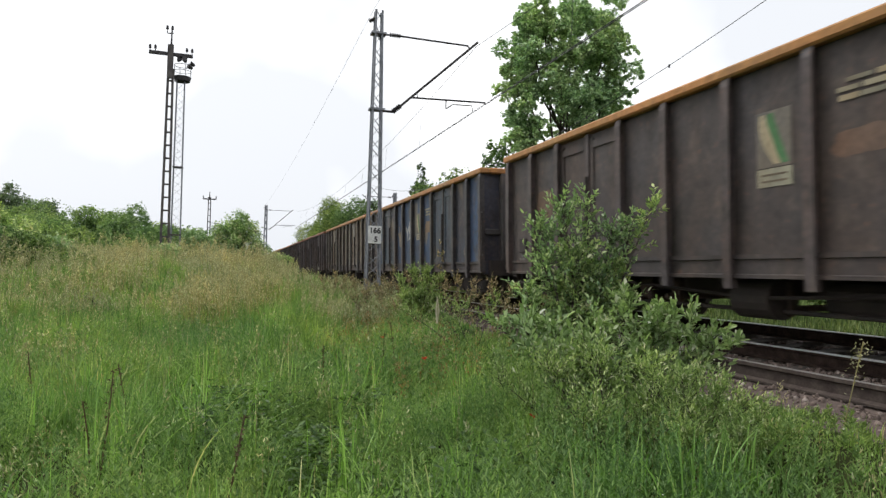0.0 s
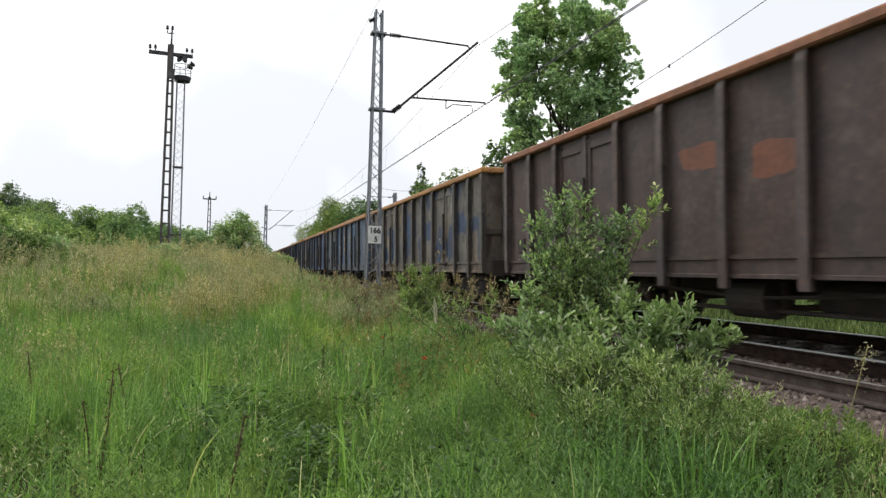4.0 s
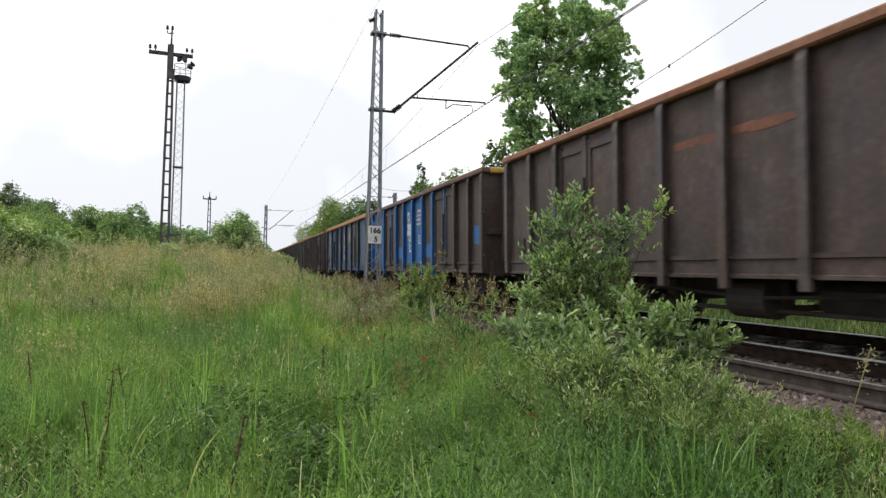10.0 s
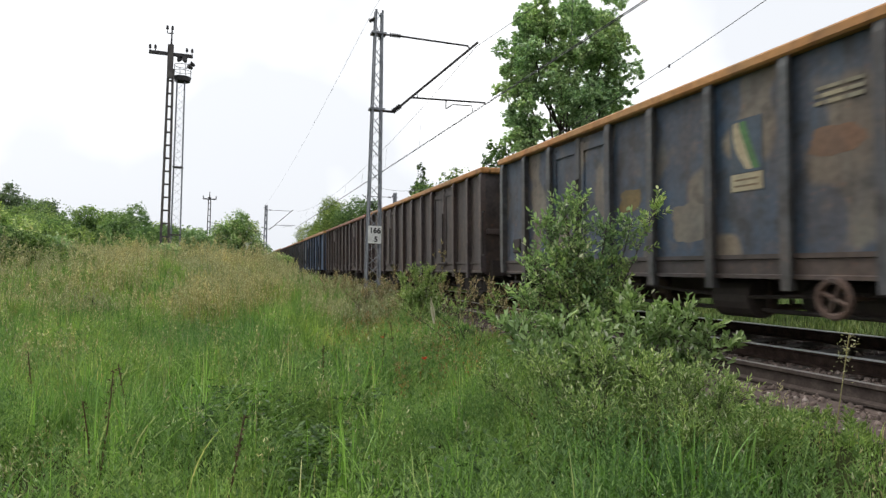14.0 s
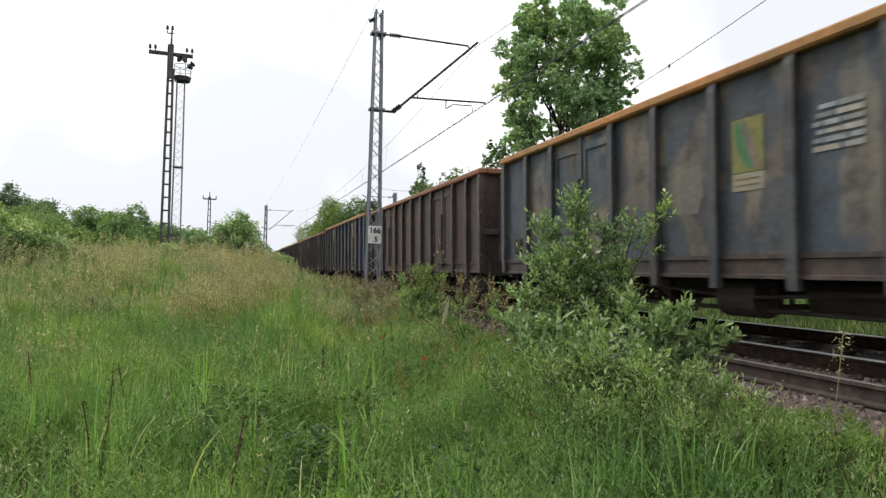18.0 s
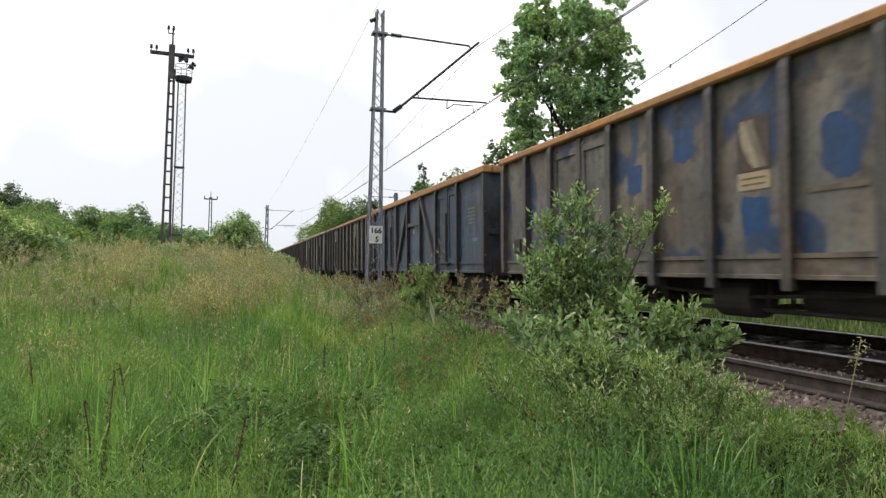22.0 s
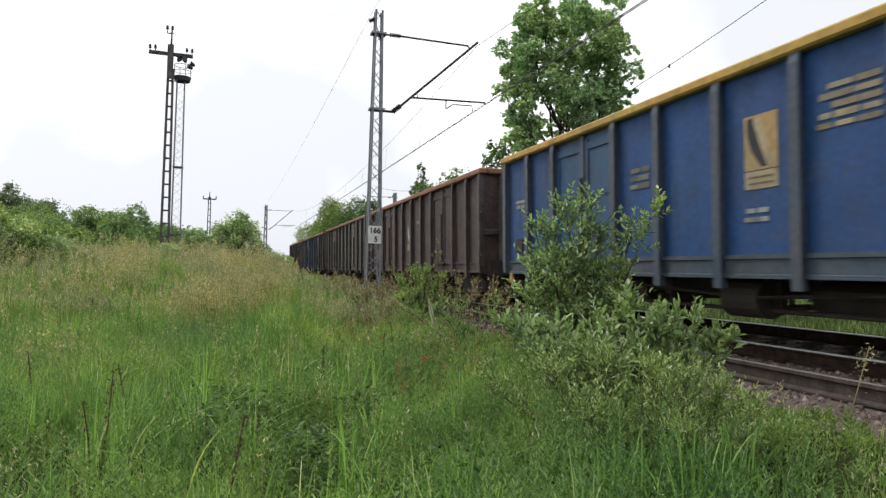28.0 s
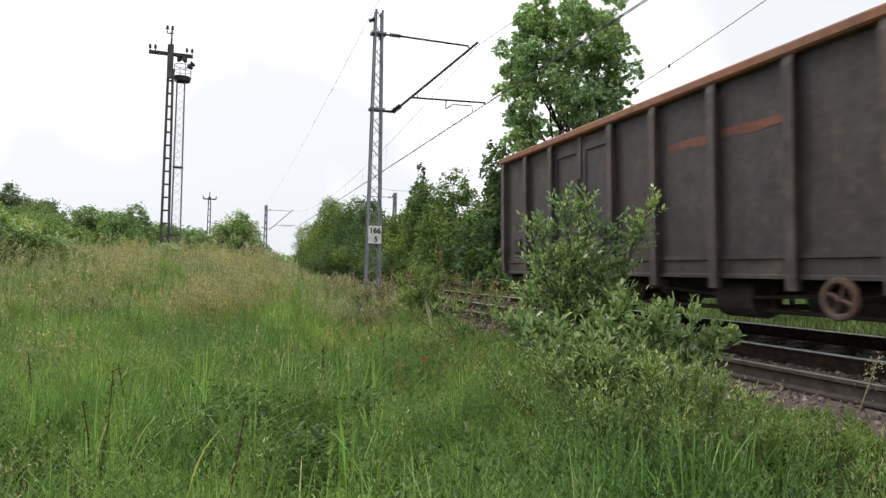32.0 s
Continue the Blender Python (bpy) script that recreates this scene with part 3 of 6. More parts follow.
# ------------------------------------------------------------------ tall pole with platform, far pole
def tower():
    x, y = -4.1, 42.9
    z0 = float(ground_z(np.array(x), np.array(y))) - 0.1
    p = thing("power_pole", "tall dark twin-post power pole with crossarm and insulators", "power pole", "", pose(x, y, z0))
    arm, top = 13.82 - z0, 14.4 - z0
    for s in (-1, 1):
        part("post", slab(bmesh.new(), (s * 0.23, 0, 0), (s * 0.13, 0, 12.9 - z0), 0.09, 0.14), TOWERM, p)
    for i in range(15):
        zz = 0.5 + i * 0.8
        w = 0.23 - 0.10 * zz / (12.9 - z0)
        part("rung", box(bmesh.new(), -w, w, -0.05, 0.05, zz - 0.05, zz + 0.05), TOWERM, p)
    part("post_head", box(bmesh.new(), -0.2, 0.14, -0.1, 0.1, 12.3 - z0, top, 0.02), TOWERM, p)
    part("crossarm", slab(bmesh.new(), (-1.25, 0, arm), (1.25, 0, arm - 0.02), 0.16, 0.2), IRON, p, "dark steel crossarm")
    part("spike", bar(bmesh.new(), (0, 0, top), (0, 0, 15.35 - z0), 0.06, 6, 0.04), IRON, p)
    part("spike_arm", slab(bmesh.new(), (-0.28, 0, 15.1 - z0), (0.1, 0, 15.1 - z0), 0.05, 0.05), IRON, p)
    for dx, zz in ((-1.2, arm), (-0.9, arm), (0.9, arm), (1.2, arm), (-0.26, 15.1 - z0), (0.03, 15.1 - z0)):
        bm = bmesh.new()
        bar(bm, (dx, 0, zz), (dx, 0, zz + 0.26), 0.025)
        bar(bm, (dx, 0, zz + 0.24), (dx, 0, zz + 0.46), 0.085, 8, 0.06)
        part("insulator", bm, IRON, p, "dark pin insulator")
    t = thing("floodlight_tower", "slim lattice floodlight tower with round railed platform", "floodlight tower", "", pose(x + 0.58, y + 0.4, z0))
    h = 12.3 - z0
    lattice(t, 0.56, 0.44, 0.45, 0.4, h, 0.5, GALV, 0.045, 0.028)
    bm = bmesh.new()
    bmesh.ops.create_cone(bm, cap_ends=True, segments=16, radius1=0.46, radius2=0.52, depth=0.28, matrix=Matrix.Translation((0.08, 0, h + 0.12)))
    part("platform", bm, IRON, t, "round dark platform")
    for zz in (h + 0.62, h + 0.98):
        part("railing", tube(bmesh.new(), [(0.08 + 0.5 * math.cos(i / 12 * math.tau), 0.5 * math.sin(i / 12 * math.tau), zz) for i in range(13)], 0.018, 4), IRON, t)
    for i in range(4):
        part("railing_post", bar(bmesh.new(), (0.08 + 0.5 * math.cos(i * 1.57 + 0.4), 0.5 * math.sin(i * 1.57 + 0.4), h + 0.2), (0.08 + 0.5 * math.cos(i * 1.57 + 0.4), 0.5 * math.sin(i * 1.57 + 0.4), h + 0.98), 0.018, 4), IRON, t)
    for zz in (h - 5.4, h - 9.6):
        part("mid_ring", box(bmesh.new(), -0.3, 0.3, -0.26, 0.26, zz - 0.04, zz + 0.04), TOWERM, t)
    for dx, dy, az, dz in ((-0.2, -0.3, 20, 1.25), (0.15, -0.45, -10, 1.2), (0.45, -0.3, -60, 0.85), (0.55, 0.1, -80, 1.15)):
        bm = bmesh.new()
        bmesh.ops.create_cone(bm, cap_ends=True, segments=12, radius1=0.08, radius2=0.17, depth=0.3)
        f = part("floodlight", bm, IRON, t, "dark drum floodlight")
        f.matrix_local = pose(0.08 + dx, dy, h + dz, 70, 0, az)
    q = thing("power_pole", "small far power pole with a single crossarm", "power pole", "", pose(-3.3, 89.0, 0.2))
    for s in (-1, 1):
        part("post", slab(bmesh.new(), (s * 0.2, 0, 0), (s * 0.13, 0, 9.6), 0.1, 0.12), TOWERM, q)
    for i in range(11):
        part("rung", box(bmesh.new(), -0.17, 0.17, -0.04, 0.04, 0.8 + i * 0.8, 0.88 + i * 0.8), TOWERM, q)
    part("crossarm", slab(bmesh.new(), (-0.8, 0, 9.35), (0.8, 0, 9.35), 0.12, 0.14), IRON, q)
    part("spike", bar(bmesh.new(), (0, 0, 9.3), (0, 0, 10.3), 0.07, 6, 0.05), IRON, q)
    for dx in (-0.78, 0.78):
        part("insulator", bar(bmesh.new(), (dx, 0, 9.35), (dx, 0, 9.75), 0.07, 6), IRON, q)
    part("stay_arm", slab(bmesh.new(), (0.0, 0, 6.3), (1.6, 0, 6.2), 0.06, 0.06), IRON, q)


tower()


# ------------------------------------------------------------------ the wagons
PITCH_W = 14.04
RIB_A = (-0.22, 0.88, 1.95, 3.92, 4.99, 6.15, 7.3, 8.38, 10.36, 11.43, 12.34)
DOOR_A = ((1.95, 3.92), (8.38, 10.36))
RIB_B = (-0.14, 1.94, 3.78, 5.35, 6.9, 8.57, 10.46, 12.38)
DOOR_B = ((1.94, 3.78), (8.57, 10.46))
HALF, ZB, ZT = 1.40, 0.81, 3.12
MESHES = {}


def shared(key, make, mat):
    if key not in MESHES:
        bm = make()
        MESHES[key] = finish(bm, key[0], mat)
    return MESHES[key]


FRONT_RIBS = {21: (0.06, 0.042, 0.038), 1: (0.07, 0.066, 0.066), 31: (0.06, 0.06, 0.064)}      # ribs of another colour towards the front
HANDWHEEL = {8: (0.25, 0.21, 0.16), 21: (0.42, 0.30, 0.03), 29: (0.11, 0.075, 0.05), 3: (0.30, 0.22, 0.08), 9: (0.08, 0.075, 0.07)}


def wagon(k, kind, col, ribs_col, rim_col, low_col, label, patch=0.0, panels=None):
    """An open high-sided bogie wagon; its rear end at local y = 0, running towards -y."""
    w = thing("open_freight_wagon", label, "freight wagon", "wagons of the passing train")
    RIBS, DOORS = (RIB_A, DOOR_A) if kind == "A" else (RIB_B, DOOR_B)
    Y0, Y1 = (-0.28, 12.38) if kind == "A" else (-0.2, 12.4)      # rear and front end
    rim_h = 0.13 if kind == "A" else 0.175
    zt = ZT + (0.1 if k == 12 else 0.0)
    pm = CLEAN if k in (20, 15, 24, 25, 4, 21) else PAINT

    def kept(key, make, mat):
        return shared((key[0], zt, mat.name) + key[1:], make, mat)
    c4 = (*col, patch)
    rib4, rim4, low4 = (*ribs_col, 0.0), (*rim_col, 0.0), (*(low_col or col), patch * 0.5)
    panels = panels or {}
    for s in (-1, 1):
        x = s * HALF
        # panels between the ribs, doors with two leaves
        for a, b in zip(RIBS, RIBS[1:]):
            if (a, b) in DOORS:
                mid = (a + b) / 2
                for y0, y1 in ((a, mid), (mid, b)):
                    def leaf(y0=y0, y1=y1):
                        bm = bmesh.new()
                        box(bm, -0.02, 0.02, -y1 + 0.03, -y0 - 0.03, 1.05, zt - 0.03)
                        for yy in (y0 + 0.09, y1 - 0.09):
                            box(bm, -0.045, 0.045, -yy - 0.06, -yy + 0.06, 1.07, zt - 0.1)
                        for zz in (1.11, zt - 0.2) + ((2.15,) if k == 4 else ()):
                            box(bm, -0.045, 0.045, -y1 + 0.12, -y0 - 0.12, zz - 0.06, zz + 0.06)
                        return bm
                    me = kept(("door_leaf", kind, y0, k == 4), leaf, pm)
                    d = part("door_leaf", me, pm, w, "framed steel door leaf", (*panels.get(round(a, 2), col), patch))
                    d.location.x = x
                p = part("door_post", kept(("door_post",), lambda: box(bmesh.new(), -0.05, 0.05, -0.05, 0.05, 0.95, zt - 0.02), pm), pm, w, "", rib4)
                p.location = (x + s * 0.02, -mid, 0)
                p = part("door_latch", kept(("door_latch",), lambda: bar(bar(bmesh.new(), (0, 0, 1.05), (0, 0, 2.4), 0.025), (0, 0.3, 1.03), (0, -0.3, 1.03), 0.03), DARK), DARK, w, "dark locking bar")
                p.location = (x + s * 0.09, -mid, 0)
            else:
                def sheet(a=a, b=b):
                    bm = bmesh.new()
                    box(bm, -0.015, 0.015, -b, -a, 1.03, zt)
                    return bm
                p = part("side_panel", kept(("side_panel", a, b), sheet, pm), pm, w, "", (*panels.get(round(a, 2), col), patch))
                p.location.x = x
        # lower sill band
        def sill():
            bm = bmesh.new()
            prof = [(-0.05, ZB - 0.02), (0.02, ZB - 0.02), (0.02, 1.06), (-0.045, 1.06), (-0.045, 1.01), (-0.02, 1.0), (-0.02, ZB + 0.03), (-0.05, ZB + 0.02)]
            rows = [[bm.verts.new((px, y, pz)) for px, pz in prof] for y in (-Y1, -Y0)]
            for i in range(8):
                bm.faces.new((rows[0][i], rows[0][(i + 1) % 8], rows[1][(i + 1) % 8], rows[1][i]))
            bm.faces.new(rows[0])
            bm.faces.new(rows[1][::-1])
            bmesh.ops.recalc_face_normals(bm, faces=bm.faces)
            return bm
        p = part("side_sill", kept(("side_sill", Y0), sill, pm), pm, w, "", low4)
        p.location = (x + s * 0.01, 0 if s < 0 else -Y0 - Y1, 0)
        p.rotation_euler.z = 0 if s < 0 else math.pi
        for i, r in enumerate(RIBS):
            end = i in (0, len(RIBS) - 1)

            def rib(end=end):
                """A T-bar: a web on the side sheet and a broad flange outside."""
                bm = bmesh.new()
                vs = []
                for z, d in ((ZB - (0.0 if end else 0.14), 0.125), (1.03, 0.135), (zt - 0.1, 0.13), (zt, 0.11)):
                    wd, web = (0.07, 0.05) if end else (0.065, 0.018)
                    vs.append([bm.verts.new((xx, yy, z)) for xx, yy in ((0, -web), (d - 0.025, -web), (d - 0.025, -wd), (d, -wd), (d, wd), (d - 0.025, wd), (d - 0.025, web), (0, web))])
                for p0, p1 in zip(vs, vs[1:]):
                    for j in range(7):
                        bm.faces.new((p0[j], p0[j + 1], p1[j + 1], p1[j]))
                bm.faces.new(vs[0][::-1])
                bm.faces.new(vs[-1])
                bmesh.ops.recalc_face_normals(bm, faces=bm.faces)
                return bm
            p = part("rib", kept(("rib", end), rib, pm), pm, w, "", (*FRONT_RIBS[k], 0.0) if k in FRONT_RIBS and i > 7 else rib4)
            p.location = (x, -r, 0)
            p.rotation_euler.z = 0 if s > 0 else math.pi
        # top chord
        def chord():
            bm = bmesh.new()
            box(bm, -0.10 if s > 0 else -0.12, 0.12 if s > 0 else 0.10, -Y1 - 0.1, (0.12 if kind == "A" else 0.26) - Y0, zt, zt + rim_h, 0.025)
            return bm
        p = part("top_rim", kept(("top_rim", s, rim_h, kind == "A"), chord, RUSTRIM), RUSTRIM, w, "", rim4)
        p.location.x = x + s * 0.02 if s > 0 else x - 0.02
        p.rotation_euler.z = 0
        if kind == "C":
            for a, b in (((3.82, ZB + 0.15), (5.3, zt - 0.05)), ((8.52, ZB + 0.15), (6.92, zt - 0.05))):
                bm = bmesh.new()
                slab(bm, (0, -a[0], a[1]), (0, -b[0], b[1]), 0.13, 0.16)
                p = part("diagonal_brace", bm, pm, w, "", rib4)
                p.location.x = x + s * 0.05
            p = part("cross_bar", box(bmesh.new(), -0.08, 0.08, -6.9, -5.35, 2.26, 2.38), pm, w, "", rib4)
            p.location.x = x + s * 0.02
    # ends
    end4 = (*FRONT_RIBS[k], 0.0) if k in FRONT_RIBS else rib4
    for y in (-Y0 - 0.04, -Y1 + 0.04):
        f = 1 if y > -1 else -1

        def endwall():
            bm = bmesh.new()
            box(bm, -HALF, HALF, -0.02, 0.02, ZB - 0.05, zt)
            return bm
        e = part("end_wall", kept(("end_wall",), endwall, pm), pm, w, "", (*(BROWN if k in (21, 2, 10, 27, 1, 7) else (0.03, 0.035, 0.055) if k in (31, 20) else (0.05, 0.06, 0.075) if k == 25 else col), patch))
        e.location.y = y
        for xx in (-0.95, 0.95):
            p = part("end_post", kept(("end_post",), lambda: box(bmesh.new(), -0.07, 0.07, -0.09, 0.09, ZB, zt, 0.02), pm), pm, e, "", end4)
            p.location = (xx, f * 0.08, 0)
        for zz in (1.75,):
            p = part("end_beam", kept(("end_beam",), lambda: box(bmesh.new(), -HALF + 0.02, HALF - 0.02, -0.05, 0.05, -0.07, 0.07, 0.02), pm), pm, e, "", end4)
            p.location = (0, f * 0.05, zz)
        p = part("end_rim", kept(("end_rim", rim_h), lambda: box(bmesh.new(), -HALF + 0.09, HALF - 0.09, -0.14, 0.14, zt - 0.005, zt + rim_h - 0.005, 0.025), RUSTRIM), RUSTRIM, w, "", (*YEL, 0.0) if k == 21 else rim4)
        p.location.y = y + f * 0.03
        p = part("grab_rail", kept(("grab_rail",), lambda: bar(bar(bar(bmesh.new(), (0, 0, 1.2), (0, 0, 2.2), 0.02), (0, 0, 2.2), (0, -0.12, 2.2), 0.02), (0, 0, 1.2), (0, -0.12, 1.2), 0.02), DARK), DARK, w, "dark grab rail")
        p.location = (-HALF - 0.1, y + f * 0.1, 0)
        # buffers, coupling, buffer beam
        b = part("buffer_beam", kept(("buffer_beam",), lambda: box(bmesh.new(), -1.3, 1.3, -0.09, 0.09, 0.72, 1.08), DARK), DARK, w)
        b.location.y = y + f * 0.12
        for xx in (-0.875, 0.875):
            def buf():
                bm = bmesh.new()
                bar(bm, (0, 0, 0), (0, 0.42, 0), 0.1, 10)
                bar(bm, (0, 0.42, 0), (0, 0.47, 0), 0.23, 14, 0.21)
                return bm
            p = part("buffer", kept(("buffer",), buf, DARK), DARK, b, "dark round buffer")
            p.location = (xx, f * 0.1, 0.93)
            p.rotation_euler.z = 0 if f > 0 else math.pi
        p = part("coupling", kept(("coupling",), lambda: bar(bmesh.new(), (0, 0, 0), (0, 0.6, -0.08), 0.06), DARK), DARK, b)
        p.location = (0, f * 0.1, 0.88)
        p.rotation_euler.z = 0 if f > 0 else math.pi
        if k in (4, 5, 7, 20, 25):
            p = part("corner_handle", kept(("corner_handle",), lambda: box(box(bmesh.new(), -0.03, 0.03, -0.05, 0.05, 0.6, 0.8, 0.01), -0.03, 0.03, -0.11, 0.11, 0.6, 0.66, 0.01), pm), pm, w, "rusty orange corner handle" if k == 25 else "yellow corner handle", (*((0.4, 0.2, 0.09) if k == 25 else YEL), 0.0))
            p.location = (-HALF - 0.04, y - f * 0.22, 0)
        # step under the corner
        def step():
            bm = bmesh.new()
            for yy in (-0.2, 0.2):
                slab(bm, (0, yy, 0.82), (0, yy, 0.38), 0.02, 0.05)
            for zz in (0.39, 0.62):
                box(bm, -0.12, 0.06, -0.24, 0.24, zz - 0.015, zz + 0.015)
            return bm
        p = part("step", kept(("step",), step, DARK), DARK, w, "dark corner step")
        p.location = (-HALF + 0.05, y - f * 0.55, 0)
    # floor with its load, frame and brake gear
    part("floor", kept(("floor", Y0), lambda: box(box(bmesh.new(), -HALF, HALF, -Y1 + 0.06, -Y0 - 0.06, 0.95, 1.05), -0.5, 0.5, -Y1 + 0.1, -Y0 - 0.1, 0.56, 0.95), DARK), DARK, w)
    part("brake_cylinder", kept(("brake_cylinder",), lambda: bar(bmesh.new(), (-0.95, -5.8, 0.54), (-0.95, -6.4, 0.54), 0.24, 18), DARK), DARK, w, "sooty air reservoir")
    part("brake_rigging", kept(("brake_rigging",), lambda: box(bmesh.new(), -1.25, -1.0, -8.6, -8.2, 0.34, 0.8, 0.02), DARK), DARK, w)
    # plate holder on the rear panel, hand wheel or brake box under the sill
    p = part("plate_holder", kept(("plate_holder",), lambda: box(bmesh.new(), -0.02, 0.02, -0.15, 0.15, 1.22, 1.5, 0.008), DARK), DARK, w, "small dark plate holder")
    p.location = (-HALF - 0.03, -0.36, 0)
    if k in (29, 23, 21, 18, 11, 9, 8, 0):
        def wheel():
            bm = bmesh.new()
            ring(bm, (0, 0, 0), 0.178, 0.036, 22, 6)
            for i in range(4):
                bar(bm, (0, 0, 0), (0, 0.178 * math.cos(i * 1.57 + 0.4), 0.178 * math.sin(i * 1.57 + 0.4)), 0.022, 5)
            bar(bm, (-0.03, 0, 0), (0.5, 0, 0), 0.03, 6)
            return bm
        hw = part("hand_wheel", kept(("hand_wheel",), wheel, pm), pm, w, "spoked brake hand wheel", (*HANDWHEEL.get(k, (0.10, 0.055, 0.035)), 0.0))
        hw.location = (-HALF - 0.08, -4.45 if k == 8 else -7.7 if k == 9 else -7.83, 0.44 if k == 9 else 0.61)
    if kind != "A":
        bb = part("brake_box", kept(("brake_box",), lambda: box(bmesh.new(), -0.1, 0.1, -0.13, 0.13, 0.43, 0.7, 0.02), pm), pm, w, "brake changeover box", (*((0.33, 0.31, 0.26) if k in (26, 24, 20, 15) else (0.09, 0.06, 0.045)), 0.0))
        bb.location = (-HALF + 0.1, -6.95, 0)
        bb = part("valve_bracket", kept(("valve_bracket",), lambda: box(bmesh.new(), -0.06, 0.06, -0.09, 0.09, 0.4, 0.8, 0.02), DARK), DARK, w)
        bb.location = (-HALF + 0.12, -7.3, 0)
    part("brake_rod", kept(("brake_rod",), lambda: bar(bmesh.new(), (-0.95, -3.2, 0.4), (-0.95, -9.3, 0.4), 0.028), DARK), DARK, w)
    part("brake_pipe", kept(("brake_pipe",), lambda: tube(bmesh.new(), [(-1.1, -0.3, 0.76), (-1.1, -3.4, 0.7), (-1.15, -6.2, 0.55), (-1.1, -9.2, 0.7), (-1.1, -12.3, 0.76)], 0.022, 5), DARK), DARK, w)
    part("air_reservoir", kept(("air_reservoir",), lambda: bar(bmesh.new(), (-0.7, -6.9, 0.55), (-0.7, -7.9, 0.55), 0.2, 12), DARK), DARK, w, "sooty air tank")
    for i, (yy, zz, ww, hh) in enumerate(((-3.7, 0.36, 0.3, 0.4), (-4.4, 0.42, 0.2, 0.34), (-6.3, 0.34, 0.28, 0.42), (-8.9, 0.4, 0.24, 0.36))):
        p = part("brake_hanger", kept(("brake_hanger", i), lambda: bar(box(bmesh.new(), -0.05, 0.05, -ww / 2, ww / 2, 0.0, hh, 0.02), (-0.2, 0, 0.08), (1.6, 0, 0.08), 0.04, 8), HANGM), HANGM, w, "rusty brake hanger")
        p.location = (-0.85, yy, zz)
    # bogies
    for yc in (-1.75, -10.75):
        bg_ = part("bogie", kept(("bogie_bolster",), lambda: box(bmesh.new(), -1.0, 1.0, -0.25, 0.25, 0.45, 0.82, 0.03), DARK), DARK, w)
        bg_.location.y = yc
        for s in (-1, 1):
            def side():
                bm = bmesh.new()
                prof = [(-1.25, 0.64), (-0.7, 0.7), (0.7, 0.7), (1.25, 0.64), (1.25, 0.36), (0.72, 0.36), (0.45, 0.2), (-0.45, 0.2), (-0.72, 0.36), (-1.25, 0.36)]
                r0 = [bm.verts.new((-0.06, y, z)) for y, z in prof]
                r1 = [bm.verts.new((0.06, y, z)) for y, z in prof]
                n = len(prof)
                for i in range(n):
                    bm.faces.new((r0[i], r0[(i + 1) % n], r1[(i + 1) % n], r1[i]))
                bm.faces.new(r0[::-1])
                bm.faces.new(r1)
                for yy in (-0.9, 0.9):
                    box(bm, -0.1, 0.1, yy - 0.16, yy + 0.16, 0.3, 0.62, 0.03)
                for yy in (-0.28, -0.1, 0.1, 0.28):
                    bar(bm, (0, yy, 0.22), (0, yy, 0.62), 0.07, 8)
                bmesh.ops.recalc_face_normals(bm, faces=bm.faces)
                return bm
            p = part("side_frame", kept(("side_frame",), side, DARK), DARK, bg_)
            p.location.x = s * 1.02
        for dy in (-0.9, 0.9):
            def axle():
                bm = bmesh.new()
                bar(bm, (-1.0, 0, 0), (1.0, 0, 0), 0.08, 8)
                for s in (-1, 1):
                    disc(bm, (s * 0.75, 0, 0), 0.46, 0.13, 24)
                    disc(bm, (s * 0.685, 0, 0), 0.49, 0.03, 24)
                    for q in range(3):
                        a = q * math.tau / 3
                        box(bm, s * 0.75 - 0.07, s * 0.75 + 0.07, 0.26 * math.cos(a) - 0.05, 0.26 * math.cos(a) + 0.05, 0.26 * math.sin(a) - 0.05, 0.26 * math.sin(a) + 0.05)
                return bm
            p = part("wheelset", kept(("wheelset",), axle, WHEELM), WHEELM, w, "worn steel wheelset")
            p.location = (0, yc + dy, 0.46)
            AXLES.append((p, k, yc + dy))
    w["order"] = k
    return w


AXLES = []
WAGONS = {}

OCHRE, RUST, YEL, TANR = (0.43, 0.205, 0.06), (0.27, 0.108, 0.05), (0.5, 0.31, 0.06), (0.29, 0.235, 0.155)
GREYBR, BROWN, DKGREY = (0.059, 0.047, 0.043), (0.06, 0.038, 0.034), (0.046, 0.04, 0.041)
RBR = (0.086, 0.066, 0.063)
BLUE, BLUE2, SLATE, LBLUE = (0.009, 0.055, 0.145), (0.011, 0.054, 0.13), (0.056, 0.08, 0.102), (0.006, 0.12, 0.36)
BLUE3 = (0.010, 0.062, 0.19)
TAN = (0.165, 0.14, 0.108)
SOOT = (0.055, 0.053, 0.056)
RG, RGB_ = (0.075, 0.083, 0.088), (0.065, 0.085, 0.115)

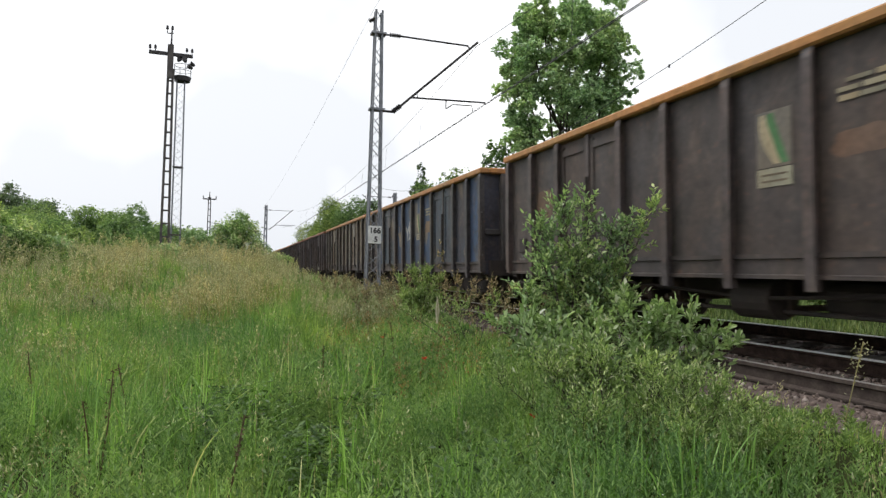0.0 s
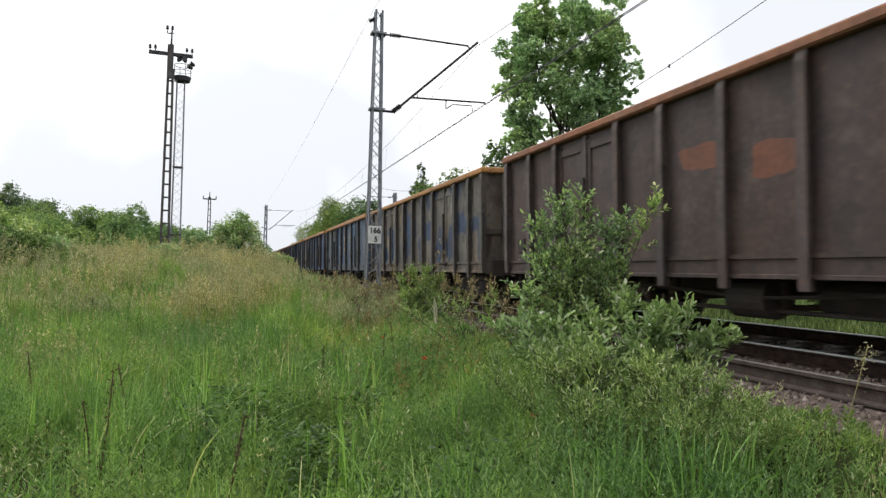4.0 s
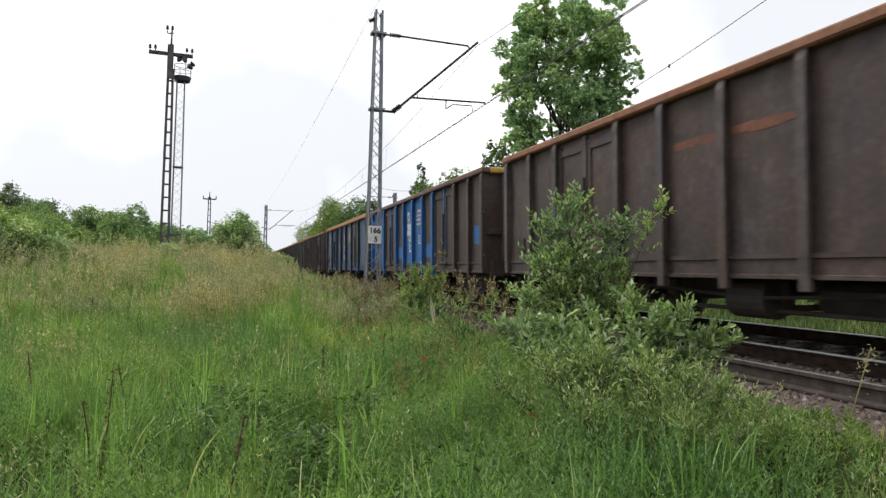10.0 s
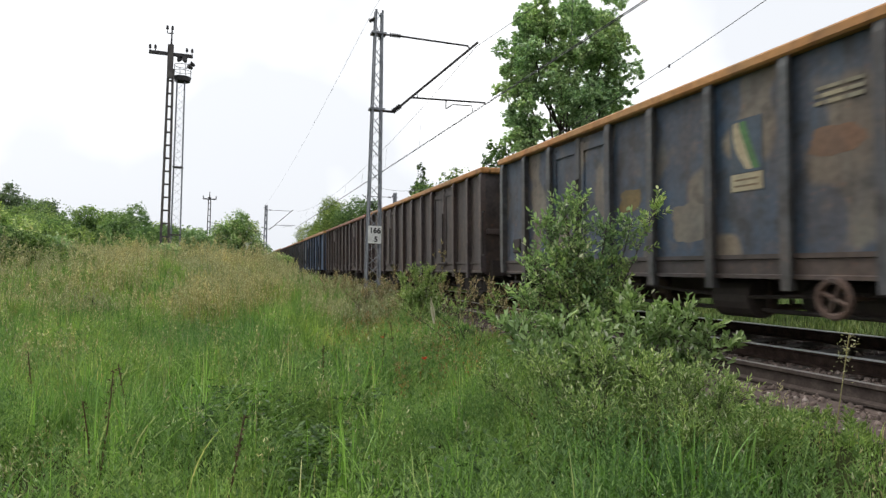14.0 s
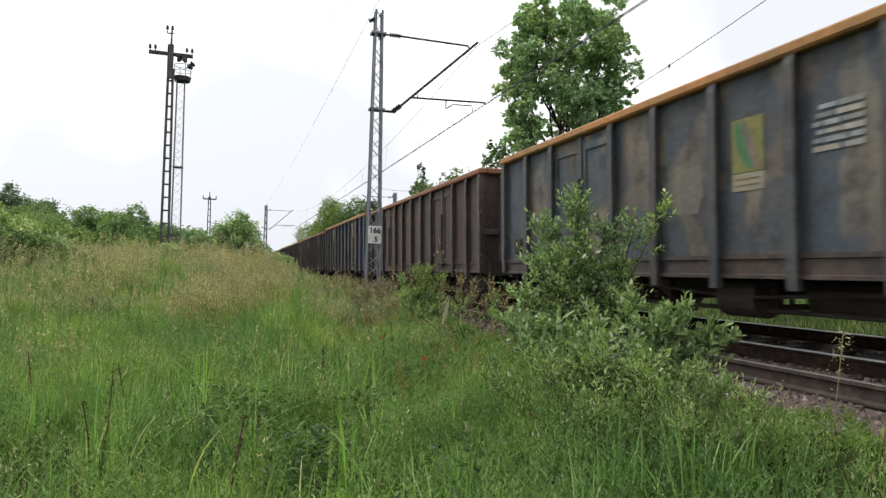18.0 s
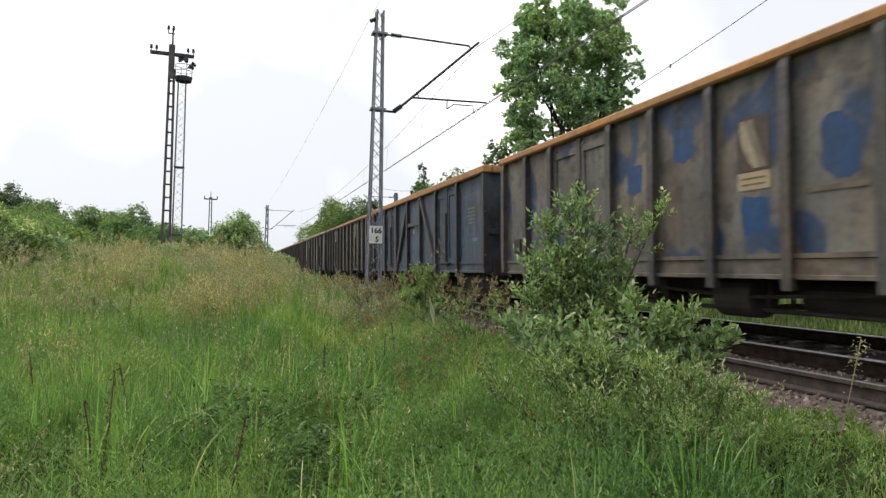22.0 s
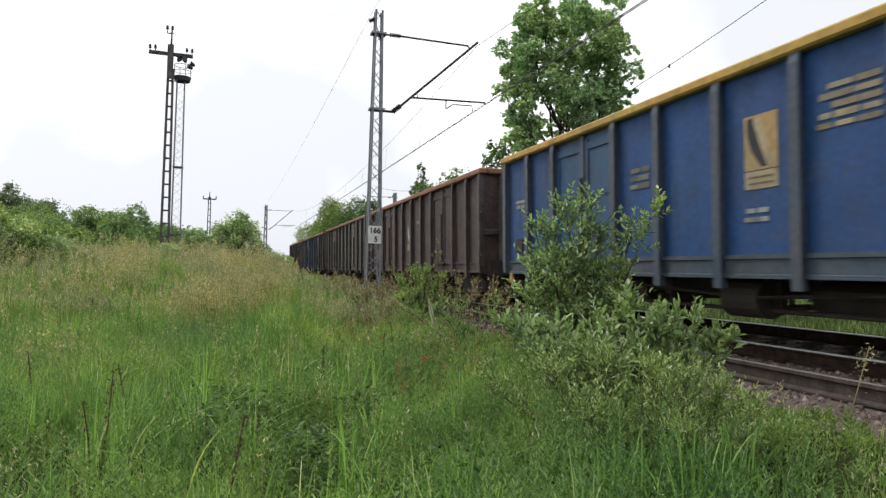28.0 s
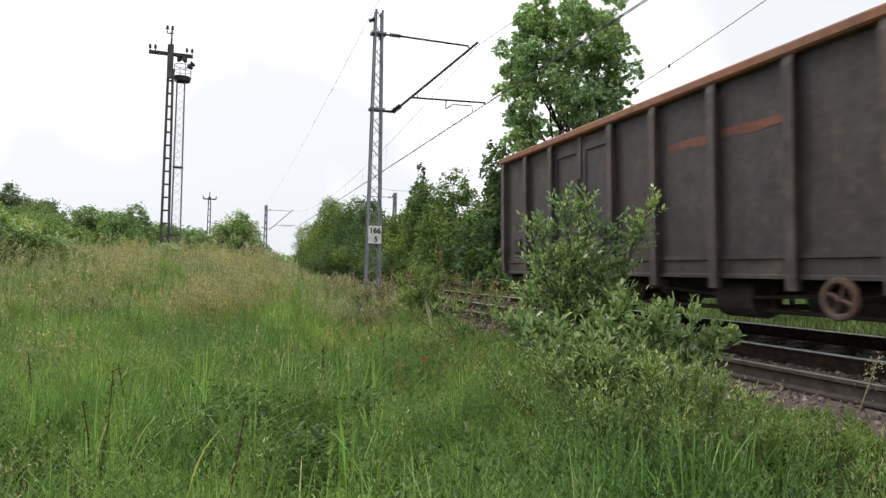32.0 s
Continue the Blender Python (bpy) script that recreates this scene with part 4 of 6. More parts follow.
# counted from the last wagon: kind, body, ribs, rim, sill, share of worn paint, label
TRAIN = {
    32: ("A", GREYBR, RBR, OCHRE, None, 0.0, "sooty grey-brown open wagon with ochre rim"),
    31: ("A", (0.02, 0.065, 0.14), (0.07, 0.068, 0.066), OCHRE, GREYBR, 0.58, "worn blue open wagon with white scrawls and ochre rim"),
    30: ("A", (0.25, 0.212, 0.155), (0.105, 0.097, 0.083), OCHRE, BROWN, 0.0, "dusty tan-grey open wagon with ochre rim"),
    29: ("A", GREYBR, RBR, RUST, TAN, 0.0, "dark grey open wagon with pale scrawls and rusty rim"),
    28: ("A", BROWN, RBR, RUST, None, 0.0, "dark brown open wagon with rusty streaks and rim"),
    27: ("A", BLUE2, (0.1, 0.093, 0.08), OCHRE, TAN, 0.8, "tan and blue patched open wagon with ochre rim"),
    26: ("B", (0.075, 0.145, 0.225), RG, OCHRE, (0.09, 0.12, 0.145), 0.55, "dull blue open wagon with worn panels and ochre rim"),
    25: ("B", BLUE, SOOT, OCHRE, None, 0.52, "blue open wagon with ochre rim and cream notices"),
    24: ("B", BLUE, (0.06, 0.066, 0.074), OCHRE, SLATE, 0.5, "blue open wagon with grey doors and ochre rim"),
    23: ("A", GREYBR, RBR, RUST, None, 0.0, "dark grey-brown open wagon with rusty rim"),
    22: ("A", BROWN, RBR, RUST, None, 0.0, "dark brown open wagon with a rust-red smear"),
    21: ("A", LBLUE, LBLUE, (0.14, 0.065, 0.042), BROWN, 0.0, "bright blue and brown open wagon with white markings"),
    20: ("B", BLUE, (0.04, 0.05, 0.065), OCHRE, None, 0.5, "blue open wagon with ochre rim and cream notices"),
    19: ("A", BROWN, RBR, RUST, None, 0.0, "dark brown open wagon with a rust-red smear"),
    18: ("A", (0.045, 0.075, 0.115), RG, OCHRE, GREYBR, 0.66, "slate grey open wagon with dusty patches and ochre rim"),
    17: ("A", GREYBR, RBR, OCHRE, None, 0.0, "dark grey open wagon with ochre rim"),
    16: ("A", BROWN, RBR, RUST, None, 0.0, "dark brown open wagon with rusty rim"),
    15: ("B", BLUE, (0.038, 0.046, 0.06), OCHRE, None, 0.5, "blue open wagon with green and white emblem"),
    14: ("A", SLATE, RG, OCHRE, GREYBR, 0.68, "slate grey open wagon with dusty patches and ochre rim"),
    13: ("A", BROWN, RBR, RUST, None, 0.0, "dark brown open wagon with a rust-red smear"),
    12: ("A", BLUE3, RG, OCHRE, GREYBR, 0.35, "blue open wagon with large grey overpainted patches"),
    11: ("A", GREYBR, RBR, RUST, None, 0.0, "dark grey open wagon with a rust-red smear"),
    10: ("A", BLUE2, (0.088, 0.082, 0.072), OCHRE, TAN, 0.8, "tan-grey open wagon with blue patches and ochre rim"),
    9: ("C", (0.036, 0.073, 0.115), (0.044, 0.052, 0.062), OCHRE, None, 0.0, "slate blue open wagon with diagonal braces and ochre rim"),
    8: ("A", (0.165, 0.158, 0.118), (0.072, 0.076, 0.07), (0.38, 0.2, 0.075), BROWN, 0.0, "olive grey open wagon with ochre rim"),
    7: ("B", (0.27, 0.265, 0.228), (0.062, 0.054, 0.05), TANR, GREYBR, 0.0, "pale weathered grey open wagon with tan rim"),
    6: ("A", DKGREY, RBR, OCHRE, GREYBR, 0.58, "dark slate open wagon with ochre rim"),
    5: ("A", (0.042, 0.075, 0.115), RG, OCHRE, None, 0.64, "dull blue-grey open wagon with ochre rim"),
    4: ("A", BLUE3, RGB_, YEL, SLATE, 0.0, "bright blue open wagon with yellow rim and cream notices"),
    3: ("A", BROWN, RBR, RUST, None, 0.0, "dark brown open wagon with rusty rim and white emblem"),
    2: ("A", (0.15, 0.142, 0.112), (0.086, 0.086, 0.078), (0.22, 0.1, 0.05), GREYBR, 0.0, "blue-grey open wagon with tan patches and rusty rim"),
    1: ("A", (0.08, 0.105, 0.12), (0.045, 0.095, 0.15), (0.24, 0.115, 0.055), GREYBR, 0.6, "slate grey open wagon with bluish ribs and ochre rim"),
    0: ("A", DKGREY, RBR, RUST, None, 0.0, "dark grey last wagon with a rust-red smear"),
}
WOOD_BROWN, SAGE = (0.05, 0.033, 0.028), (0.165, 0.165, 0.125)
PANELS = {21: {3.92: WOOD_BROWN, 1.95: WOOD_BROWN, 7.3: WOOD_BROWN, 8.38: WOOD_BROWN, 10.36: WOOD_BROWN, 11.43: WOOD_BROWN},
          31: {1.95: SLATE, -0.22: GREYBR, 8.38: SLATE, 10.36: (0.035, 0.05, 0.08), 7.3: (0.02, 0.07, 0.16)}, 24: {1.94: SLATE, 8.57: SLATE, 10.46: (0.035, 0.075, 0.13)}, 25: {1.94: SLATE, -0.14: TAN, 8.57: (0.06, 0.066, 0.074)},
          26: {1.94: (0.075, 0.105, 0.13), -0.14: (0.06, 0.1, 0.15), 3.78: (0.03, 0.1, 0.2), 5.35: (0.025, 0.09, 0.22)}, 4: {1.95: (0.02, 0.075, 0.17), 8.38: (0.05, 0.09, 0.15)}, 20: {8.57: (0.06, 0.066, 0.074), -0.14: (0.07, 0.1, 0.13), 10.46: (0.04, 0.08, 0.14)},
          15: {-0.14: (0.065, 0.095, 0.125)}, 12: {1.95: SAGE, 8.38: TAN, 3.92: SAGE, -0.22: (0.05, 0.08, 0.13), 7.3: BLUE3}, 9: {5.35: (0.05, 0.09, 0.16)}, 7: {8.57: (0.1, 0.095, 0.085), 10.46: (0.12, 0.11, 0.1), -0.14: (0.17, 0.165, 0.145)},
          1: {8.38: GREYBR, 10.36: (0.07, 0.072, 0.075), 11.43: GREYBR}}
for k, (kind, col, rc, rim, low, patch, lab) in TRAIN.items():
    WAGONS[k] = wagon(k, kind, col, rc, rim, low, lab, patch, PANELS.get(k))

# ------------------------------------------------------------------ markings on the wagons' sides
CREAM, PALEW, GREEN, ORANGE, TANP, INK = (0.36, 0.31, 0.2), (0.4, 0.4, 0.38), (0.06, 0.17, 0.06), (0.17, 0.06, 0.03), (0.2, 0.16, 0.1), (0.02, 0.02, 0.022)
SIDE = -HALF - 0.024


def plate(bm, y, z, w, h, x=SIDE, skew=0.0):
    """A thin painted patch on the side, y counted from the rear end."""
    vs = [bm.verts.new((x, -y + a * w / 2 + b * skew, z + b * h / 2)) for a, b in ((-1, -1), (1, -1), (1, 1), (-1, 1))]
    bm.faces.new(vs[::-1])
    bmesh.ops.recalc_face_normals(bm, faces=bm.faces)
    return bm


def nudge(w):
    """Markings sit in the middle of their panels."""
    return -0.13 if TRAIN[w["order"]][0] == "A" else 0.05


def emblem(w, y, z, ground=INK, sweep=CREAM, second=GREEN, label=CREAM):
    """A square emblem with a curved sweep, and a name plate under it turned into a plain bar."""
    y += nudge(w)
    e = part("emblem", plate(bmesh.new(), y, z + 0.01, 0.48, 0.62), MARK, w, "worn painted emblem", (*ground, 0.0))
    for dx, colr, near in ((0.02, sweep, 0.003), (-0.09, second, 0.0025)):
        bm = bmesh.new()
        rows = []
        for i in range(9):
            f = i / 8
            c = -y + dx + 0.13 - 0.2 * f ** 1.8
            zz = z + 0.29 - 0.56 * f
            wd = 0.04 + 0.035 * math.sin(f * 3.0)
            rows.append((bm.verts.new((SIDE - near, c - wd, zz)), bm.verts.new((SIDE - near, c + wd, zz))))
        for p, q in zip(rows, rows[1:]):
            bm.faces.new((p[0], p[1], q[1], q[0]))
        bmesh.ops.recalc_face_normals(bm, faces=bm.faces)
        part("emblem_sweep", bm, MARK, e, "", (*colr, 0.0))
    part("emblem_bar", plate(bmesh.new(), y, z - 0.41, 0.48, 0.2), MARK, e, "pale name bar", (*label, 0.0))
    for i in range(2):
        part("emblem_line", plate(bmesh.new(), y, z - 0.38 - 0.07 * i, 0.36, 0.022, SIDE - 0.003), MARK, e, "", (0.16, 0.11, 0.06, 0.0))


def bars(w, y, z, wd, ht, n, colr, seed=1, back=None):
    """Writing too worn to read, as plain bars."""
    y += nudge(w)
    rng = random.Random(seed)
    host = w
    if back:
        host = part("notice_panel", plate(bmesh.new(), y, z, wd + 0.12, ht + 0.1), MARK, w, "painted notice panel", (*back, 0.0))
    for i in range(n):
        at, end = 0.0, wd * rng.uniform(0.8, 1.0)
        while at < end - 0.05:
            word = min(end - at, rng.uniform(0.16, 0.4) * (0.6 + wd / 2))
            dim = rng.uniform(0.5, 0.95)
            part("lettering_bar", plate(bmesh.new(), y + wd / 2 - at - word / 2, z + ht * (0.5 - (i + 0.5) / n), word, min(0.085, ht / n * 0.62) * rng.uniform(0.8, 1.1), SIDE - 0.004), MARK, host, "", (*[c * dim for c in colr], 0.0))
            at += word + rng.uniform(0.015, 0.04)


def blotch(w, y, z, wd, ht, colr, seed=1, name="paint_smear"):
    """An uneven smear of paint or rust."""
    y += nudge(w)
    rng = random.Random(seed)
    w["coats"] = w.get("coats", 0) + 1
    bm = bmesh.new()
    vs = []
    for i in range(26):
        a = i / 26 * math.tau
        r = (0.84 + 0.2 * noise.noise((math.cos(a) * 1.7, math.sin(a) * 1.7, seed * 3.1)) + rng.uniform(-0.05, 0.05)) / (abs(math.cos(a)) ** 5 + abs(math.sin(a)) ** 5) ** 0.2
        vs.append(bm.verts.new((SIDE + 0.0075 - 0.0004 * (w["coats"] % 18), -y + math.cos(a) * r * wd / 2, z + math.sin(a) * r * ht / 2)))
    bm.faces.new(vs)
    bmesh.ops.recalc_face_normals(bm, faces=bm.faces)
    part(name, bm, MARK, w, "", (*colr, 0.0))


def scrawl(w, y, z, wd, ht, colr, seed=1, n=7):
    """Sprayed strokes, as plain bent bands."""
    y += nudge(w)
    rng = random.Random(seed)
    for i in range(n):
        bm = bmesh.new()
        y0, z0 = -y + rng.uniform(-0.5, 0.5) * wd, z + rng.uniform(-0.5, 0.1) * ht
        a, rows = rng.uniform(0.8, 2.2), []
        for j in range(7):
            d = Vector((math.cos(a), math.sin(a)))
            nn = Vector((-d.y, d.x)) * rng.uniform(0.03, 0.06)
            rows.append((bm.verts.new((SIDE - 0.002 - 0.0004 * i, y0 - nn.x, z0 - nn.y)), bm.verts.new((SIDE - 0.002 - 0.0004 * i, y0 + nn.x, z0 + nn.y))))
            y0, z0 = y0 + d.x * ht / 8, z0 + d.y * ht / 8
            a += rng.uniform(-0.7, 0.7)
        for p, q in zip(rows, rows[1:]):
            bm.faces.new((p[0], p[1], q[1], q[0]))
        bmesh.ops.recalc_face_normals(bm, faces=bm.faces)
        part("scrawl_stroke", bm, MARK, w, "", (*colr, 0.0))


def markings():
    W = WAGONS
    for k, y, gnd, sw, sec in ((32, 6.9, TAN, CREAM, GREEN), (31, 6.85, TANP, CREAM, GREEN), (30, 6.85, INK, GREEN, CREAM), (29, 5.75, INK, CREAM, GREEN), (26, 6.15, (0.1, 0.05, 0.03), CREAM, (0.3, 0.26, 0.2)), (25, 6.1, INK, CREAM, CREAM),
                               (24, 6.1, (0.3, 0.26, 0.15), INK, CREAM), (20, 6.1, (0.3, 0.26, 0.15), INK, CREAM), (18, 6.8, SLATE, CREAM, GREEN), (15, 6.05, INK, CREAM, (0.1, 0.3, 0.08)), (14, 6.75, (0.2, 0.2, 0.06), GREEN, TAN),
                               (10, 6.9, (0.06, 0.045, 0.035), CREAM, TANP), (8, 6.8, (0.05, 0.05, 0.045), CREAM, (0.06, 0.2, 0.12)), (6, 5.8, DKGREY, CREAM, TAN), (4, 6.88, (0.36, 0.26, 0.12), INK, CREAM),
                               (3, 5.78, (0.05, 0.045, 0.04), PALEW, (0.03, 0.14, 0.12)), (2, 6.8, (0.02, 0.02, 0.025), (0.12, 0.03, 0.02), CREAM), (1, 6.8, (0.05, 0.06, 0.07), CREAM, (0.26, 0.22, 0.06))):
        emblem(W[k], y, 2.0 if k in (29, 3) else 2.22 if k == 15 else 2.3, gnd, sw, sec)
    for k, y, z, wd, ht, n, colr, back in ((32, 7.95, 2.62, 0.6, 0.25, 3, CREAM, None), (31, 7.95, 2.6, 0.7, 0.25, 3, CREAM, None), (30, 7.95, 2.6, 0.7, 0.25, 3, CREAM, None), (29, 6.85, 2.2, 0.6, 0.5, 4, PALEW, (0.02, 0.04, 0.09)), (26, 7.7, 2.43, 0.74, 0.5, 5, (0.34, 0.32, 0.26), None),
                                     (26, 6.15, 1.55, 0.35, 0.25, 3, CREAM, SLATE), (25, 7.6, 1.88, 0.56, 0.4, 5, (0.14, 0.12, 0.085), (0.27, 0.22, 0.13)), (24, 7.52, 2.45, 0.76, 0.54, 5, (0.36, 0.34, 0.28), None), (24, 6.1, 1.46, 0.28, 0.17, 3, (0.25, 0.28, 0.3), PALEW),
                                     (24, 4.5, 1.95, 0.4, 0.3, 2, PALEW, None), (23, 6.85, 2.5, 0.5, 0.12, 1, CREAM, None), (23, 6.85, 2.15, 0.5, 0.3, 3, (0.2, 0.05, 0.035), None), (23, 5.6, 1.75, 0.42, 0.16, 1, CREAM, None), (21, 6.85, 2.5, 0.75, 0.55, 4, (0.6, 0.62, 0.64), None),
                                     (21, 6.85, 1.8, 0.38, 0.3, 4, (0.55, 0.57, 0.6), None), (20, 7.62, 2.44, 0.76, 0.54, 5, (0.36, 0.33, 0.26), None), (20, 6.1, 1.46, 0.26, 0.15, 3, (0.2, 0.24, 0.3), (0.5, 0.5, 0.48)), (20, 4.5, 1.95, 0.4, 0.5, 4, CREAM, None), (18, 7.95, 2.62, 0.65, 0.22, 3, CREAM, None),
                                     (15, 7.66, 1.88, 0.64, 0.5, 5, (0.34, 0.31, 0.23), None), (15, 0.9, 1.62, 0.55, 0.4, 3, (0.26, 0.25, 0.22), None), (14, 7.9, 2.3, 0.6, 0.5, 6, PALEW, None), (12, 7.0, 2.05, 0.62, 0.6, 6, (0.24, 0.2, 0.12), None), (10, 7.95, 1.7, 0.7, 0.1, 1, TANP, None), (9, 11.3, 2.2, 0.6, 0.45, 5, (0.16, 0.18, 0.17), None), (9, 11.5, 1.6, 0.4, 0.12, 1, (0.3, 0.3, 0.27), None),
                                     (9, 0.85, 1.95, 0.6, 0.4, 3, (0.16, 0.18, 0.2), None), (8, 7.95, 2.65, 0.65, 0.14, 1, CREAM, None), (8, 7.95, 2.1, 0.7, 0.1, 1, (0.2, 0.1, 0.05), None), (7, 6.2, 1.75, 0.3, 0.3, 4, (0.3, 0.3, 0.28), None), (7, 7.6, 1.85, 0.5, 0.4, 4, (0.32, 0.32, 0.3), None), (7, 0.9, 1.8, 0.4, 0.4, 4, (0.3, 0.3, 0.28), None),
                                     (6, 6.9, 2.4, 0.6, 0.3, 3, TANP, None), (4, 7.96, 2.5, 0.7, 0.48, 5, CREAM, None), (4, 6.8, 1.5, 0.36, 0.2, 2, PALEW, None), (4, 4.6, 2.2, 0.5, 0.35, 3, (0.2, 0.2, 0.14), None), (4, 0.5, 2.2, 0.45, 0.2, 2, PALEW, None), (3, 6.9, 2.35, 0.5, 0.14, 1, PALEW, None), (3, 6.9, 2.05, 0.5, 0.25, 3, (0.08, 0.07, 0.07), None),
                                     (2, 7.95, 2.3, 0.6, 0.4, 4, TANP, None), (1, 7.95, 2.66, 0.5, 0.1, 1, (0.36, 0.35, 0.28), None), (1, 7.9, 2.3, 0.6, 0.55, 6, (0.15, 0.15, 0.12), None), (1, 11.2, 1.75, 0.5, 0.2, 2, CREAM, None)):
        bars(W[k], y, z, wd, ht, n, colr, k * 7 + int(y * 3), back)
    # data plates and lettering by the rear corner
    for k in W:
        bars(W[k], 0.42 if TRAIN[k][0] == "A" else 0.95, 1.12, 0.26, 0.14, 2, (0.17, 0.165, 0.15), k)
        if TRAIN[k][0] != "A":
            bars(W[k], -0.02, 1.75, 0.16, 0.62, 4, (0.3, 0.3, 0.28), k + 40)
            bars(W[k], 0.95, 2.42, 0.62, 0.16, 2, (0.3, 0.3, 0.27), k + 50)
            bars(W[k], 1.35, 1.72, 0.3, 0.08, 1, (0.32, 0.32, 0.29), k + 60)
    for i, (y, z, wd, ht) in enumerate(((0.35, 2.45, 0.5, 0.6), (0.55, 1.8, 0.45, 0.9), (1.35, 2.5, 0.25, 0.35), (0.75, 1.5, 0.6, 0.4))):
        blotch(W[25], y, z, wd, ht, BLUE3, 70 + i)
        blotch(W[20], y + 0.1, z - 0.1, wd, ht, BLUE3, 80 + i)
    blotch(W[20], 7.75, 2.5, 1.3, 0.9, (0.1, 0.105, 0.105), 95)
    blotch(W[5], 1.45, 2.1, 0.7, 0.45, (0.15, 0.09, 0.06), 91)
    bars(W[5], 1.55, 2.1, 0.5, 0.5, 4, (0.16, 0.12, 0.09), 92)
    blotch(W[7], 0.9, 1.5, 1.0, 0.6, (0.13, 0.17, 0.2), 93)
    blotch(W[32], 1.45, 2.1, 0.8, 0.6, (0.13, 0.08, 0.05), 94)
    for k in (22, 19, 13, 11, 0):
        for i, (y, z, wd, ht) in enumerate(((5.5, 2.5, 0.5, 0.13), (5.78, 2.52, 0.55, 0.1), (5.95, 2.5, 0.4, 0.14), (6.55, 2.52, 0.5, 0.12), (6.85, 2.5, 0.6, 0.15), (7.1, 2.51, 0.4, 0.11))):
            blotch(W[k], y, z, wd, ht, [c * (0.75 + 0.12 * ((i * 7 + k) % 4)) for c in ORANGE], k * 9 + i)
    blotch(W[21], 12.0, 1.7, 0.6, 0.5, LBLUE, 7)
    for k, y, z, wd, ht, colr in ((32, 7.95, 2.1, 0.7, 0.3, (0.14, 0.08, 0.05)), (31, 7.95, 2.15, 0.85, 0.4, (0.2, 0.13, 0.07)), (31, 4.6, 1.9, 0.8, 0.6, TAN), (18, 7.95, 2.15, 0.75, 0.35, (0.15, 0.085, 0.05)), (18, 5.8, 1.5, 0.8, 0.6, TAN), (18, 4.5, 1.9, 0.6, 0.4, (0.13, 0.1, 0.04)),
                                  (28, 5.8, 2.3, 0.9, 0.4, ORANGE), (28, 7.0, 2.1, 0.8, 0.5, ORANGE), (10, 5.7, 2.5, 0.5, 0.5, BLUE), (10, 6.9, 1.5, 0.5, 0.5, BLUE), (10, 8.0, 2.1, 0.5, 0.7, BLUE), (10, 4.6, 2.2, 0.4, 0.5, BLUE), (9, 5.84, 2.1, 0.2, 0.17, PALEW), (9, 6.04, 2.19, 0.2, 0.17, (0.05, 0.3, 0.16)), (9, 5.9, 1.75, 0.2, 0.5, (0.03, 0.09, 0.2)), (9, 6.35, 2.32, 0.25, 0.1, GREEN),
                                  (12, 4.6, 2.2, 0.5, 0.5, (0.2, 0.16, 0.09)), (14, 5.7, 1.9, 0.7, 0.8, TAN), (5, 8.0, 2.2, 0.7, 0.7, BLUE2), (5, 5.8, 2.0, 0.7, 0.7, BLUE2), (2, 5.8, 2.3, 0.35, 0.5, (0.06, 0.08, 0.12)), (2, 6.8, 1.65, 0.4, 0.6, (0.06, 0.08, 0.12)), (2, 8.0, 1.6, 0.5, 0.5, (0.06, 0.08, 0.12)), (2, 7.75, 2.7, 0.4, 0.3, (0.06, 0.08, 0.12)), (2, 4.5, 2.1, 0.3, 0.8, (0.06, 0.08, 0.12)), (2, 2.4, 1.7, 0.5, 0.6, (0.06, 0.08, 0.12)), (27, 5.7, 2.2, 0.7, 0.8, BLUE), (27, 8.0, 2.0, 0.7, 0.7, BLUE), (7, 5.9, 2.3, 1.0, 1.1, (0.13, 0.11, 0.08)), (7, 7.8, 2.3, 1.0, 1.2, (0.12, 0.15, 0.16)), (7, 4.5, 2.0, 0.9, 1.0, (0.15, 0.14, 0.1)), (7, 9.5, 2.2, 1.0, 1.0, (0.12, 0.105, 0.08)),
                                  (30, 5.8, 1.9, 0.8, 1.0, (0.11, 0.085, 0.06)), (8, 5.8, 2.2, 0.8, 0.9, (0.085, 0.08, 0.055)), (25, 0.8, 1.7, 0.9, 0.8, TAN), (15, 4.58, 2.72, 1.3, 0.6, (0.1, 0.1, 0.09)), (15, 0.9, 2.5, 1.2, 0.8, (0.085, 0.09, 0.09)), (15, 7.6, 1.22, 0.9, 0.2, (0.1, 0.08, 0.06)), (26, 7.7, 1.6, 0.9, 0.6, (0.05, 0.09, 0.15))):
        blotch(W[k], y, z, wd, ht, colr, k + int(y * 10))
    scrawl(W[31], 5.78, 1.95, 0.7, 0.8, PALEW, 3, 9)
    scrawl(W[31], 4.6, 2.0, 0.5, 0.5, TANP, 4, 5)
    for a, b in ((4.97, 6.15), (6.15, 7.33), (7.33, 8.42)):
        part("painted_band", plate(bmesh.new(), (a + b) / 2, 1.32, b - a - 0.16, 0.5), MARK, W[29], "faded tan painted band", (0.15, 0.13, 0.1, 0.0))
    scrawl(W[29], 6.9, 1.5, 0.9, 0.7, TANP, 5, 6)
    scrawl(W[29], 8.0, 1.9, 0.8, 0.9, PALEW, 6, 6)
    scrawl(W[29], 5.8, 1.5, 0.8, 0.6, TANP, 7, 6)
    # a sprayed ladder-like sign
    white = (0.6, 0.62, 0.64, 0.0)
    for i, yy in enumerate((5.42, 5.64)):
        part("scrawl_stroke", plate(bmesh.new(), yy, 2.08, 0.07, 1.3, SIDE - 0.003 - 0.0004 * i, 0.13), MARK, W[21], "", white)
